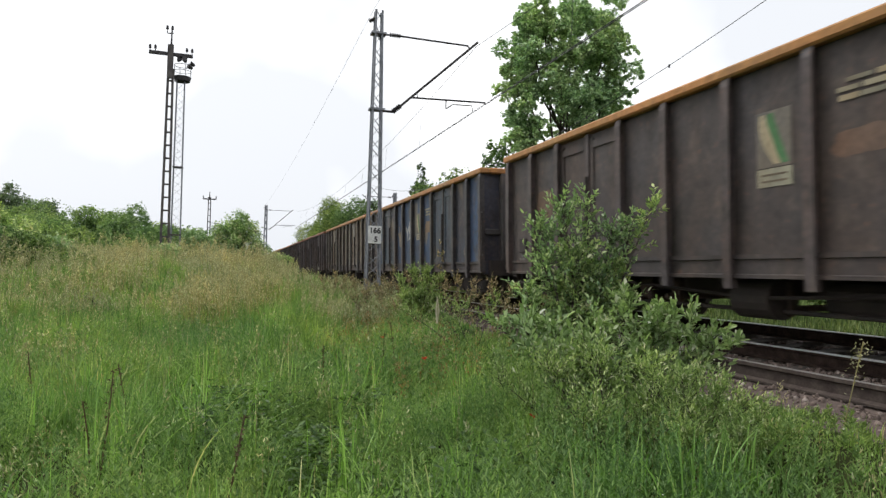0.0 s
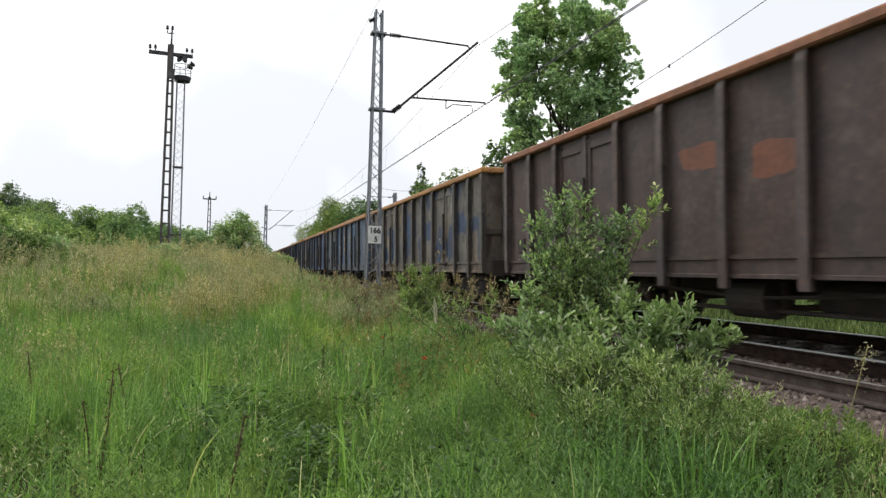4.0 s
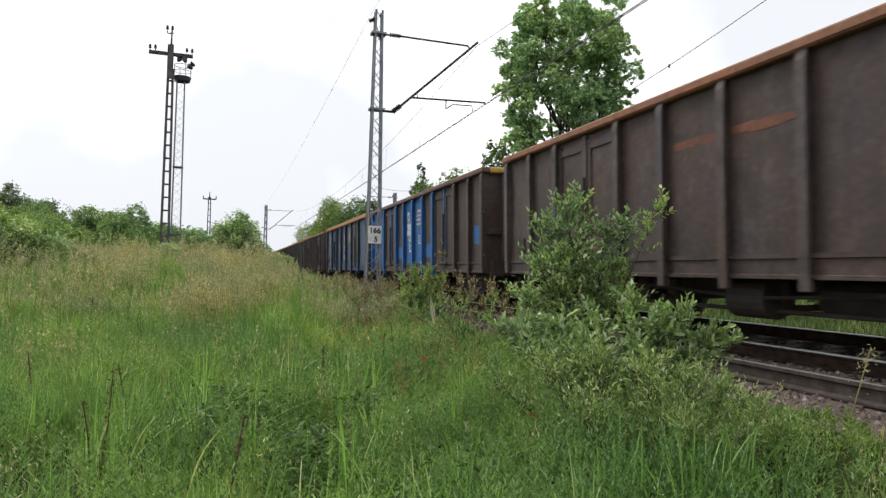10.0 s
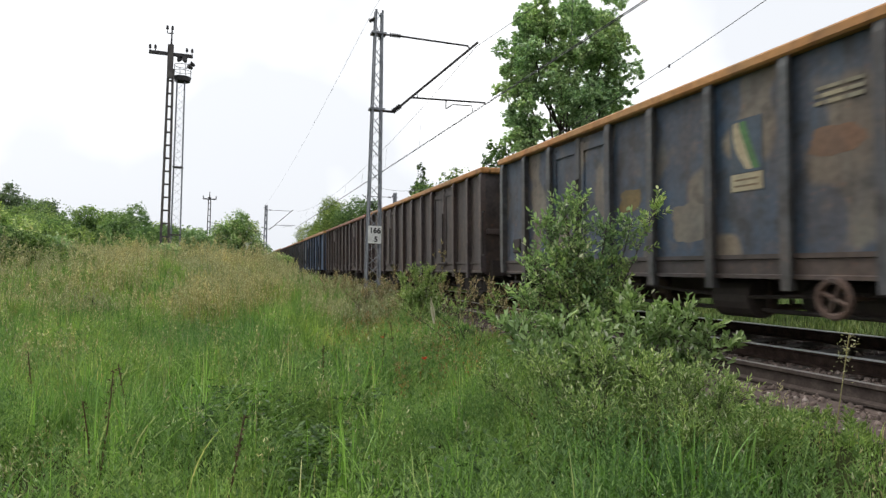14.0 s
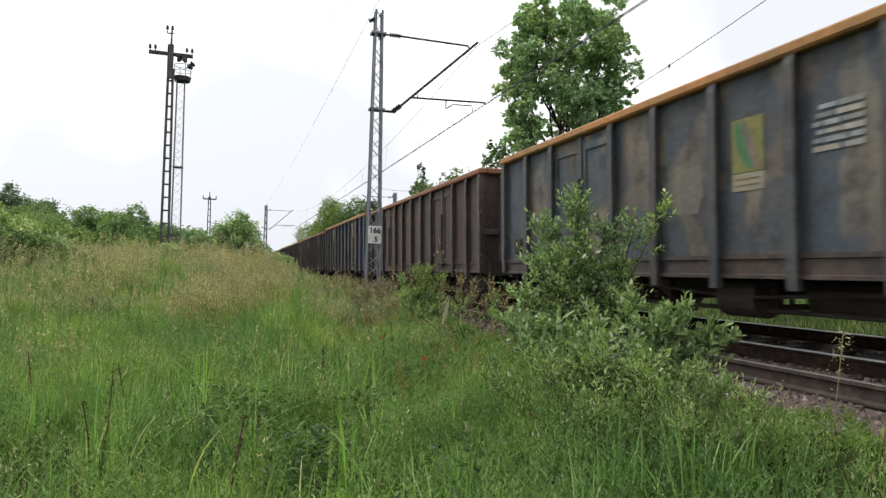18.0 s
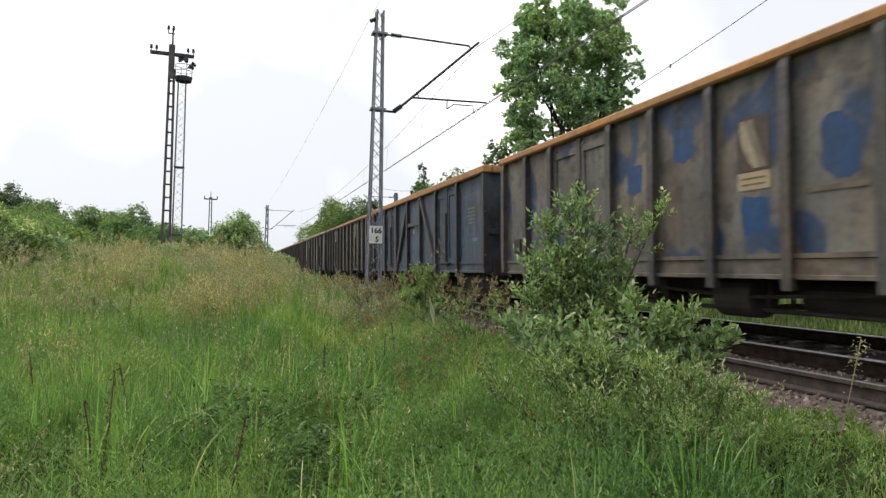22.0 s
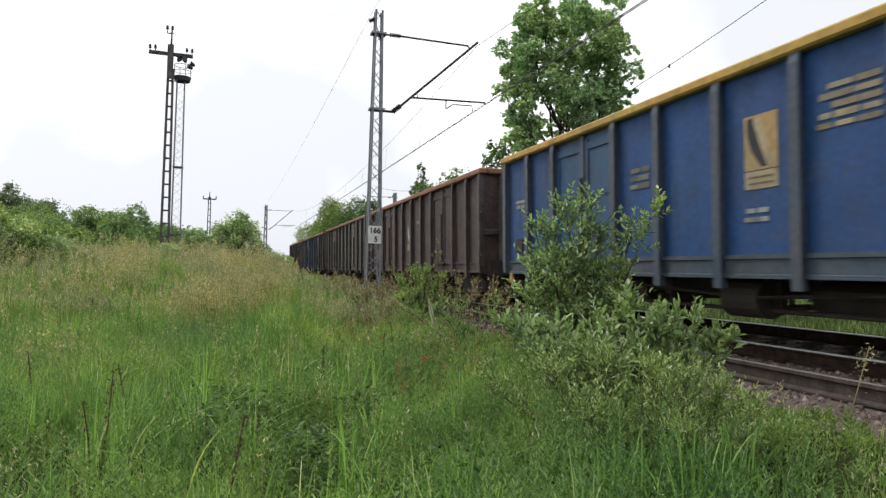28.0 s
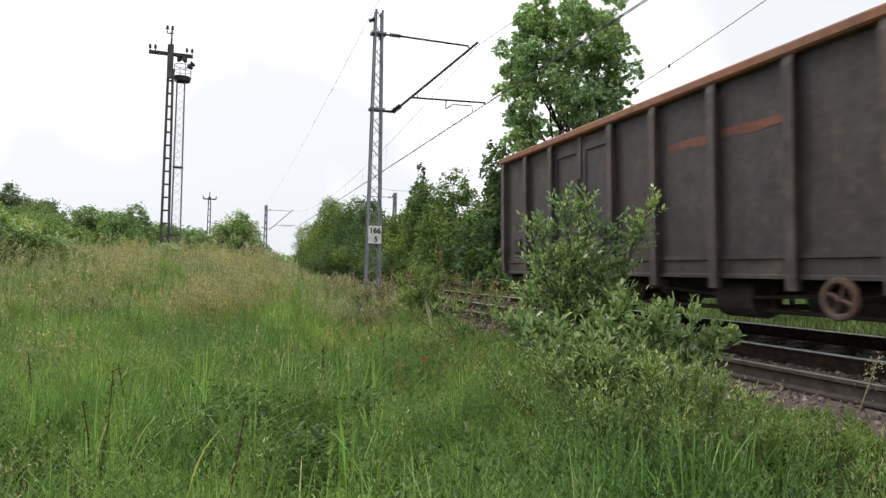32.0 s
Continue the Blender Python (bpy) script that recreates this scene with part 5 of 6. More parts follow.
    for i, (yy, zz, ww, hh) in enumerate(((5.42, 2.72, 0.26, 0.08), (5.46, 2.5, 0.2, 0.05), (5.5, 2.26, 0.44, 0.2), (5.48, 2.06, 0.5, 0.16), (5.57, 1.82, 0.26, 0.06), (5.6, 1.64, 0.26, 0.06), (5.65, 1.46, 0.34, 0.08))):
        part("scrawl_stroke", plate(bmesh.new(), yy, zz, ww, hh, SIDE - 0.004 - 0.0004 * i, 0.02), MARK, W[21], "", white)
    for a, b in ((4.1, 5.01), (7.53, 8.46)):
        part("painted_band", plate(bmesh.new(), (a + b) / 2 - 0.1, 1.42, b - a, 0.4), MARK, W[21], "bright blue painted band", (*LBLUE, 0.0))
    for i, (y0, y1, z0, z1, colr) in enumerate(((5.36, 5.9, 1.84, 2.6, (0.36, 0.2, 0.08)), (5.62, 6.05, 1.08, 1.66, (0.15, 0.13, 0.1)), (5.92, 6.07, 1.7, 2.85, SLATE), (6.42, 7.22, 1.12, 2.5, SAGE), (6.5, 6.75, 1.14, 1.38, BLUE3), (6.95, 7.1, 1.2, 1.6, BLUE3),
                                                 (7.5, 7.62, 1.9, 2.6, SAGE), (7.86, 7.98, 1.1, 2.5, SAGE), (8.16, 8.27, 1.9, 2.7, SAGE), (7.56, 8.2, 1.76, 2.02, SAGE), (7.74, 8.12, 1.08, 1.22, SAGE))):
        bm = bmesh.new()
        vs = [bm.verts.new((SIDE - 0.0005 - 0.0003 * i, -(y0 if a < 0 else y1) + 0.03 * noise.noise((i, a, b)), (z0 if b < 0 else z1) + 0.05 * noise.noise((a, i, b)))) for a, b in ((-1, -1), (1, -1), (1, 1), (-1, 1))]
        bm.faces.new(vs)
        bmesh.ops.recalc_face_normals(bm, faces=bm.faces)
        part("overpainting", bm, MARK, W[12], "blocky overpainted patch", (*colr, 0.0))
    scrawl(W[26], 4.6, 2.0, 0.5, 0.5, PALEW, 9, 4)


markings()

# ------------------------------------------------------------------ trees and hedges
def big_tree():
    rng = np.random.default_rng(5)
    bx, by = 14.6, 27.8
    lobes = [(bx - 0.9, by, 13.1, 1.1, 1.5, 1.5), (bx + 1.5, by, 13.0, 1.5, 1.6, 1.7), (bx - 1.5, by + 0.3, 10.9, 1.2, 1.6, 1.3), (bx + 0.3, by - 0.5, 11.2, 1.3, 1.5, 1.4), (bx + 2.2, by - 0.4, 11.0, 1.3, 1.6, 1.4),
             (bx - 2.0, by, 9.3, 1.0, 1.4, 0.9), (bx - 0.2, by - 0.9, 9.3, 1.3, 1.4, 1.1), (bx + 1.9, by, 9.2, 1.5, 1.5, 1.2), (bx - 1.7, by, 7.8, 1.2, 1.4, 0.8), (bx + 1.0, by + 0.2, 7.9, 1.2, 1.3, 0.8), (bx + 2.3, by + 0.2, 8.0, 0.9, 1.1, 0.8), (bx - 1.8, by, 6.8, 0.8, 1.0, 0.5),
             (bx + 2.6, by, 12.3, 0.9, 1.2, 1.0), (bx + 2.7, by, 9.6, 0.9, 1.2, 0.9), (bx + 2.7, by, 7.9, 0.8, 1.0, 0.7), (bx - 1.7, by, 12.2, 0.8, 1.1, 0.8), (bx - 2.1, by, 10.3, 0.7, 1.0, 0.7)]
    clumps = []
    for x, y, z, a, b, c in lobes:
        for _ in range(20):
            d = rng.normal(size=3)
            d = d / np.linalg.norm(d) * rng.uniform(0.3, 1.12)
            s = rng.uniform(0.26, 0.46)
            clumps.append((x + d[0] * a, y + d[1] * b, z + d[2] * c, a * s, b * s, max(c, 0.9) * s * 0.75))
    tree("tree", "tall slender deciduous tree with dense green crown behind the track", "tree", (bx, by, -0.4), (bx + 0.1, by, 9.8), 0.2, lobes, 84000, 0.17, TREEM, 5, clumps=clumps)


big_tree()


def belt(name, label, category, items, leaf, mat, seed, density=260, group=""):
    """Bushes or trees in a row: x, y, width, height, seen from the meadow."""
    rng = np.random.default_rng(seed)
    for i, (x, y, wd, ht) in enumerate(items):
        z0 = float(ground_z(np.array(float(x)), np.array(float(min(y, 60)))))
        lobes = []
        for j in range(7):
            a = rng.uniform(0, math.tau)
            f = rng.uniform(0.2, 1.0)
            rr = wd * 0.5 * (1 - 0.42 * f)
            lobes.append((x + math.cos(a) * wd * 0.32 * (1.2 - f), y + math.sin(a) * wd * 0.32 * (1.2 - f), z0 + ht * (0.12 + 0.72 * f), rr * 0.75, rr * 0.75, ht * 0.22))
        n = int(density * wd * ht)
        tree(name, label, category, (x, y, z0), (x, y, z0 + ht * 0.7), 0.03 * ht, lobes, n, leaf, mat, seed * 100 + i, group)


belt("hedge_tree", "dense bushy green tree in the belt behind the track", "tree",
     [(12.6, 30.4, 3.4, 7.4), (13.6, 31.5, 4, 5.8), (13.8, 35.5, 4.5, 6.4), (14, 41.5, 5.5, 7.8), (14.2, 47.5, 5.5, 8.3), (14.6, 53, 5, 6.8), (14.6, 59, 5, 6.4), (14.6, 66, 6, 7.6), (14.4, 73, 6, 8.8), (15, 84, 8, 10.3),
      (15.2, 95, 9, 11.8), (14.6, 107, 8, 12.6), (14.2, 119, 8, 13.4)], 0.24, HEDGEM, 21, 300, "trees behind the track")
belt("hedge_bush", "low leafy bush in front of the tree belt", "bush",
     [(12.0, 27, 3, 2.4), (12.2, 31, 3, 2.8), (12.3, 37, 3.5, 2.6), (12.2, 44, 4, 2.8), (12.5, 52, 4, 3), (12.5, 62, 5, 3.2), (12.6, 70, 5, 4.0), (12.8, 78, 6, 4.6), (13, 88, 7, 5.2), (13, 99, 8, 5.6), (12.6, 111, 8, 6.0), (12.2, 123, 8, 6.4), (15, 5, 5, 2.2), (16, 10, 5, 2.6), (15.5, 15, 5, 3.0), (15, 0.5, 5, 2.0), (16, -5, 6, 2.4), (16, 20, 5, 3.4), (21, 2, 6, 2.4), (21, 9, 6, 3)], 0.18, HEDGEM, 23, 300, "bushes behind the track")
for px, py, pw, ph, sd in ((26.7, 96, 1.5, 17.4, 1), (25.0, 94, 0.9, 13.4, 2), (28.0, 97, 0.9, 14.0, 3)):
    pw *= 1.4
    tree("poplar", "slim dark poplar rising over the tree belt", "tree", (px, py, -0.3), (px, py, ph * 0.8), 0.25, [(px + 0.15 * math.sin(i * 2.1), py, ph * (0.25 + 0.095 * i), pw * (1.05 - 0.09 * i), pw * (1.05 - 0.09 * i), ph * 0.085) for i in range(8)], 3600, 0.38, POPLARM, 310 + sd, "poplars")
belt("bush", "rounded dark green bush on the bank", "bush", [(0.1, 38, 3.2, 3.45), (-0.6, 38.3, 2.6, 2.6), (0.95, 38.2, 2.4, 2.3), (-1.9, 41, 2.0, 2.4), (-2.6, 42.5, 3, 2.7), (3.3, 51, 2.6, 2.0), (-3.6, 38, 2.6, 1.6), (-8.4, 25.0, 3.0, 2.5), (-9.6, 24.0, 3.0, 2.8), (-7.2, 25.5, 2.4, 2.0), (-6.2, 27, 2.4, 1.3)], 0.13, BUSHM, 41, 650, "bushes on the bank")
belt("bush", "low dark green bush on the bank behind the plumed grass", "bush", [(-6.9, 23.2, 2.2, 1.5), (-6.1, 23.8, 2.0, 1.2), (-5.3, 24.8, 1.8, 0.95)], 0.1, HEDGEM, 43, 900, "bushes on the bank")
belt("far_dark_tree", "dark grey-green tree rising behind the meadow's edge", "tree", [(-34.5, 118, 7, 12.4), (-38, 119, 7, 12.2), (-46, 120, 10, 12.0), (-31.4, 118, 8, 12.0), (-29.0, 118, 6, 11.0), (-42, 119, 7, 12.4)], 0.4, FARDARKM, 57, 130, "far dark trees")
belt("far_tree", "hazy green tree on the far side of the meadow", "tree",
     [(x, y, wd, ht * 1.12) for x, y, wd, ht in [(-20.4, 71.4, 8, 5.3), (-17.6, 70.5, 7, 5.4), (-15.0, 67.7, 6, 4.9), (-12.8, 64.9, 6, 4.8), (-10.0, 62, 5.5, 4.4), (-7.6, 59, 5, 4.5), (-5.4, 58, 4, 3.4), (-24, 72, 9, 5.4), (-14, 51.7, 6, 3.2), (-17, 52, 6, 3.4), (-11, 50, 5, 2.8), (-8.2, 49, 4, 2.4), (-6, 47, 3.5, 2.2), (-11.5, 40, 3.5, 2.2), (-13, 38, 4, 2.6), (-19, 50, 6, 4.0), (-16.4, 66, 6, 5.0), (-13.8, 62, 5, 4.7), (-11.4, 60, 5, 4.4), (-8.8, 57, 5, 4.2), (-6.4, 55, 4.4, 3.6), (-4.6, 52, 4, 3.0), (-3.0, 48, 3.4, 2.7), (-1.8, 46, 3, 2.4)]], 0.19, FARM, 51, 330, "far trees")


# ------------------------------------------------------------------ shrubs beside the track, branch by branch, so that they can sway
SWAY = []


def shrub(name, label, base, branches, leaf, mat, seed, category="shrub", more=1.0, slim=0.48, rise=0.35, twig=1.0, face=0.6):
    """Branches with twigs that carry their leaves in rows, tilted to the light."""
    rng = np.random.default_rng(seed)
    root = thing(name, label, category, "shrubs by the track", Matrix.Translation(base))
    per = 9
    for (dx, dy, dz, spread, n, stem) in branches:
        tip = Vector((dx, dy, dz))
        bm = bmesh.new()
        foot = Vector((dx * 0.15, dy * 0.15, 0))
        mid = foot.lerp(tip, 0.5) + Vector((rng.normal() * 0.05, rng.normal() * 0.05, 0.08))
        bar(bm, foot, mid, stem, 5, stem * 0.7)
        bar(bm, mid, tip, stem * 0.7, 5, stem * 0.3)
        P, D = [], []
        along = (tip - foot).normalized()
        for _ in range(max(5, int(n * more / per))):
            f = 1.0 - 0.85 * rng.uniform() ** 1.3
            c = foot.lerp(mid, f * 2) if f < 0.5 else mid.lerp(tip, f * 2 - 1)
            out = Vector(rng.normal(size=3))
            out.z = abs(out.z) * 0.5 + rise
            out = (out.normalized() + along * (0.15 + 0.5 * max(0.0, f - 0.6))).normalized()
            ln = spread * rng.uniform(0.45, 1.15) * (1.1 - 0.42 * f) * twig
            s = c + Vector(rng.normal(size=3)) * spread * 0.06
            e = s + out * ln
            bar(bm, s, e, stem * 0.2, 3, stem * 0.08)
            q = np.linspace(0.2, 1.0, per)[:, None] + rng.normal(0, 0.03, (per, 1))
            o = np.array(out)
            side = np.cross(o, rng.normal(size=3))
            side /= np.linalg.norm(side) + 1e-9
            turn = np.where(np.arange(per) % 2 == 0, 1.0, -1.0)[:, None]
            P.append(np.array(s) + o * ln * q)
            D.append(o * 0.75 + side * turn * (1.05 - 0.6 * q) + np.array([0, 0, 0.15]) + rng.normal(0, 0.22, (per, 3)))
        P, D = np.concatenate(P), np.concatenate(D)
        N = rng.normal(0, face, P.shape) + np.array([0, 0, 1.0])
        b = tagged(part("branch", bm, BARK, root), kind="stuff" if category == "weed" else "")
        part("foliage", leaf_blades("foliage", P, D, N, leaf * rng.uniform(0.6, 1.3, len(P)), slim, mat), mat, b)
        SWAY.append((b, float(rng.uniform(0, 6)), 1.0 + dz))
    return root


def fan(spec):
    """Branch tips given along the camera's right hand, in depth and in height."""
    return [(u * 0.952 + v * 0.305, -u * 0.305 + v * 0.952, z, s, n, st) for u, v, z, s, n, st in spec]


shrub("shrub", "leafy green shrub beside the track, stirred by the train", (4.15, 7.25, -0.55),
      fan([(-0.5, 0, 1.9, 0.34, 300, 0.018), (-0.2, 0.1, 2.15, 0.34, 340, 0.02), (0.05, 0, 2.25, 0.3, 300, 0.02), (0.3, 0, 1.9, 0.36, 340, 0.02), (0.62, -0.1, 2.0, 0.3, 260, 0.016), (0.9, -0.1, 2.2, 0.25, 220, 0.014),
           (-0.55, 0, 1.45, 0.4, 380, 0.018), (-0.15, -0.1, 1.5, 0.45, 460, 0.02), (0.25, -0.1, 1.35, 0.45, 460, 0.02), (-0.7, 0, 1.05, 0.4, 300, 0.016), (0.5, 0, 1.0, 0.4, 300, 0.016), (-0.2, 0, 0.9, 0.5, 420, 0.016)]), 0.07, BUSHM, 61, "shrub", 2.2, 0.46, 0.2, 1.25, 0.5)
shrub("shrub", "bright leafed low shrub by the ballast", (3.45, 5.4, -0.7),
      fan([(-1.08, 0.1, 0.95, 0.26, 260, 0.012), (-0.9, 0, 0.92, 0.3, 280, 0.014), (-0.6, 0, 0.92, 0.3, 280, 0.014), (-0.2, 0, 1.02, 0.3, 300, 0.014), (0.12, 0, 1.2, 0.24, 240, 0.014), (0.32, -0.1, 1.1, 0.28, 260, 0.014), (0.65, -0.2, 1.08, 0.28, 260, 0.012), (0.86, -0.3, 0.95, 0.22, 200, 0.012), (0.98, -0.4, 0.88, 0.18, 110, 0.010),
           (-0.8, -0.3, 0.7, 0.45, 380, 0.014), (-0.3, -0.3, 0.7, 0.45, 400, 0.014), (0.2, -0.3, 0.7, 0.45, 400, 0.014), (0.65, -0.4, 0.6, 0.4, 340, 0.012), (0.35, -0.25, 0.95, 0.3, 300, 0.012), (0.8, -0.3, 0.8, 0.3, 300, 0.012), (0.5, -0.2, 1.1, 0.25, 220, 0.012)]), 0.078, PALELEAFM, 62, "shrub", 1.4, 0.44, 0.35, 1.1, 0.5)
shrub("shrub", "grey-green feathery weeds at the bank foot", (2.75, 4.3, -0.85),
      fan([(-0.9, 0.2, 0.75, 0.42, 420, 0.008), (-0.5, 0.1, 0.85, 0.42, 460, 0.008), (-0.1, 0.1, 0.9, 0.42, 460, 0.008), (0.3, 0, 0.85, 0.42, 460, 0.008), (0.65, 0, 0.75, 0.4, 420, 0.008), (0.95, -0.1, 0.65, 0.36, 320, 0.008), (-0.3, -0.5, 0.6, 0.5, 460, 0.008), (0.3, -0.5, 0.6, 0.5, 460, 0.008)]), 0.042, FEATHERM, 63, "shrub", 2.2, 0.3, 0.9)
shrub("shrub", "feathery green weeds in front of the ballast", (3.05, 3.55, -0.75),
      fan([(-0.45, 0.2, 0.85, 0.24, 420, 0.006), (-0.2, 0.1, 0.8, 0.24, 420, 0.006), (0.05, 0.05, 0.75, 0.24, 420, 0.006), (0.28, 0, 0.62, 0.22, 360, 0.006), (0.5, 0, 0.5, 0.2, 300, 0.005), (-0.3, -0.2, 0.5, 0.28, 420, 0.006), (0.1, -0.2, 0.45, 0.28, 400, 0.006)]), 0.036, FEATHERM, 80, "shrub", 2.2, 0.3, 0.9)
shrub("shrub", "small yellow-green bush at the foot of the mast", (3.72, 13.1, -0.45),
      fan([(-0.42, 0, 1.0, 0.26, 420, 0.012), (-0.15, 0, 1.2, 0.28, 460, 0.012), (0.15, 0, 1.25, 0.28, 460, 0.012), (0.42, 0, 1.05, 0.26, 400, 0.01), (-0.35, -0.2, 0.65, 0.3, 420, 0.01), (0.0, -0.2, 0.75, 0.3, 440, 0.01), (0.35, -0.2, 0.65, 0.3, 420, 0.01)]), 0.05, FEATHERM, 64, "shrub", 2.2, 0.35, 0.8)
shrub("weed", "tall reddish brown dock stalks beside the track", (4.05, 13.0, -0.45),
      fan([(0.02, 0, 1.85, 0.12, 130, 0.012), (0.12, 0, 1.6, 0.12, 120, 0.01), (-0.06, 0, 1.5, 0.1, 100, 0.01)]), 0.045, BROWNM, 66, "weed", 1.0, 0.35, 0.9)
shrub("weed", "low weeds along the ballast edge", (3.6, 9.6, -0.5),
      fan([(-1.2, 0.6, 0.65, 0.4, 240, 0.008), (-0.7, 0.3, 0.7, 0.4, 260, 0.008), (-0.2, 0, 0.7, 0.4, 260, 0.008), (0.4, 0, 0.75, 0.4, 240, 0.008)]), 0.05, FEATHERM, 65, "weed", 1.0, 0.35, 0.8)
for wx, wy, wh, ws in ((4.35, 12.0, 0.9, 67), (4.5, 10.6, 0.85, 68), (3.1, 16.6, 0.8, 69), (4.3, 17.2, 1.0, 70), (2.5, 18.0, 0.8, 71), (4.4, 9.0, 0.75, 72), (4.2, 15.2, 0.9, 73), (3.6, 16.2, 0.7, 74), (3.0, 14.2, 0.6, 75), (4.6, 13.6, 0.9, 76), (3.3, 21.0, 0.9, 77), (4.1, 19.6, 0.9, 78)):
    shrub("weed", "dry brown weeds standing along the ballast edge", (wx, wy, -0.5),
          fan([(-0.5, 0.1, wh * 1.0, 0.26, 340, 0.006), (-0.2, 0, wh * 1.25, 0.26, 360, 0.006), (0.15, 0, wh * 1.15, 0.26, 360, 0.006), (0.5, 0, wh * 0.95, 0.26, 320, 0.006)]), 0.042, BROWNM, ws, "weed", 1.0, 0.35, 0.9)


# ------------------------------------------------------------------ grass
def blades(rng, x, y, h, width, lean=0.27, seg=3, away=None):
    """Curved blades as strips narrowing to a point; away: the ways in which they splay."""
    n = len(x)
    z = ground_z(x, np.clip(y, -20, 60))
    if away is None:
        a = rng.uniform(0, math.tau, n)
        away = np.stack([np.cos(a), np.sin(a)], 1)
    d = away * (np.abs(rng.normal(lean * 0.5, lean, n)) * h)[:, None]
    b = rng.uniform(0, math.tau, n)
    side = np.stack([np.cos(b), np.sin(b), np.zeros(n)], 1)
    droop = rng.uniform(0.08, 0.4, n)
    vs = []
    for i in range(seg + 1):
        f = i / seg
        c = np.stack([x + d[:, 0] * f ** 2, y + d[:, 1] * f ** 2, z + h * (f - droop * f * f * f)], 1)
        w = width * max(0.04, (1 - f) ** 0.7)
        vs += [c - side * w / 2, c + side * w / 2]
    v = np.stack(vs, 1).reshape(-1, 3)
    base = (np.arange(n) * (2 * (seg + 1)))[:, None, None]
    q = np.array([[2 * i, 2 * i + 1, 2 * i + 3, 2 * i + 2] for i in range(seg)])[None]
    return v, (base + q).reshape(-1, 4)


def meadow():
    rng = np.random.default_rng(77)

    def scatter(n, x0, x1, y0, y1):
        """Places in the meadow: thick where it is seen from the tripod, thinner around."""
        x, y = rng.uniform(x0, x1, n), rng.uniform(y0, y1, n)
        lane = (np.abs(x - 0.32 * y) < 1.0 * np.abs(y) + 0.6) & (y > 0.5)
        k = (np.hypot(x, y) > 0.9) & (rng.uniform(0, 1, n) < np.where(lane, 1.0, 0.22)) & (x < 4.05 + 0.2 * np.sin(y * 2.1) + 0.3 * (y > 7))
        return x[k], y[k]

    def lumps(x, y, s, seed):
        """Smooth patchiness between nought and one."""
        r = np.random.default_rng(seed)
        v = 0
        for i in range(6):
            a, ph, f = r.uniform(0, math.tau), r.uniform(0, math.tau), s * r.uniform(0.6, 1.7)
            v = v + np.sin((x * math.cos(a) + y * math.sin(a)) * f + ph)
        return np.clip(0.5 + v / 5.0, 0, 1)

    pits = [(0.42, 3.45, 0.22, 0.95), (0.3, 3.7, 0.2, 0.8), (0.85, 3.5, 0.2, 0.9), (0.6, 3.55, 0.2, 0.9), (0.62, 4.4, 0.36, 0.95), (0.58, 3.9, 0.3, 0.75), (0.74, 5.2, 0.3, 0.8), (0.2, 6.1, 0.4, 0.85), (0.2, 5.5, 0.3, 0.6), (1.15, 4.0, 0.36, 0.95), (1.08, 3.5, 0.26, 0.7), (1.75, 3.6, 0.25, 0.6), (-0.5, 4.9, 0.25, 0.55)]
    pr = np.random.default_rng(51)
    pits += [(pr.uniform(-7, 3.4), pr.uniform(4, 15), pr.uniform(0.2, 0.45), pr.uniform(0.35, 0.7)) for _ in range(70)]

    def sunk(x, y):
        """Hollows in the growth."""
        v = np.ones_like(x)
        for cx, cy, r, dp in pits:
            v = v * (1 - dp * np.exp(-(((x - cx) / r) ** 2 + ((y - cy) / (r * 1.3)) ** 2)))
        return v

    def edge(x):
        """Lower growth towards the ballast."""
        return np.clip(1.12 - 0.82 * np.clip((x - 2.3) / 1.6, 0, 1), 0.25, 1.2)

    def weedy(x, y):
        """Where low herbs crowd out the grass."""
        return np.clip(1.15 * np.exp(-((x - 1.5 - 0.05 * y) / 1.6) ** 2) * (y < 10) + 0.7 * lumps(x, y, 1.7, 21) - 0.2, 0, 1)

    # tufts of grass: blades that splay from a common foot
    V, F, o = [], [], 0
    for (n, q, x0, x1, y0, y1, hm, wd, rad) in ((5600, 24, -9, 5.0, -7.0, 8.0, 0.5, 0.009, 0.09), (3600, 22, -10, 4.6, 7, 15, 0.56, 0.014, 0.13), (3400, 22, -18, 4.6, 14, 26, 0.52, 0.02, 0.18), (1500, 20, -30, 4.0, 24, 50, 0.55, 0.035, 0.3)):
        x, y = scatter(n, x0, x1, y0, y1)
        k = rng.uniform(0, 1, len(x)) < 0.25 + 0.95 * (1 - weedy(x, y))
        x, y = x[k], y[k]
        h = hm * rng.uniform(0.5, 1.25, len(x)) * (0.45 + 0.55 * lumps(x, y, 1.6, 3) + 0.45 * lumps(x, y, 5.0, 33)) * edge(x) * sunk(x, y)
        off = rng.normal(0, rad, (len(x), q, 2))
        bx, by = (x[:, None] + off[..., 0]).ravel(), (y[:, None] + off[..., 1]).ravel()
        hh = np.repeat(h, q) * rng.uniform(0.35, 1.2, len(x) * q)
        way = (off / rad * 0.5 + rng.normal(0, 0.45, off.shape)).reshape(-1, 2)
        v, f = blades(rng, bx, by, hh, wd, 0.42, 4 if y1 < 10 else 3, way)
        V.append(v)
        F.append(f + o)
        o += len(v)
    solo("meadow_grass", mesh_np("meadow_grass", np.concatenate(V), np.concatenate(F), GRASSM), GRASSM, "lush green meadow grass of mixed height", "grass", "", "stuff")
    k = rng.uniform(9.0, 30, 60000), rng.uniform(-4, 45, 60000)
    v, f = blades(rng, k[0], k[1], 0.34 * rng.uniform(0.5, 1.2, 60000), 0.03)
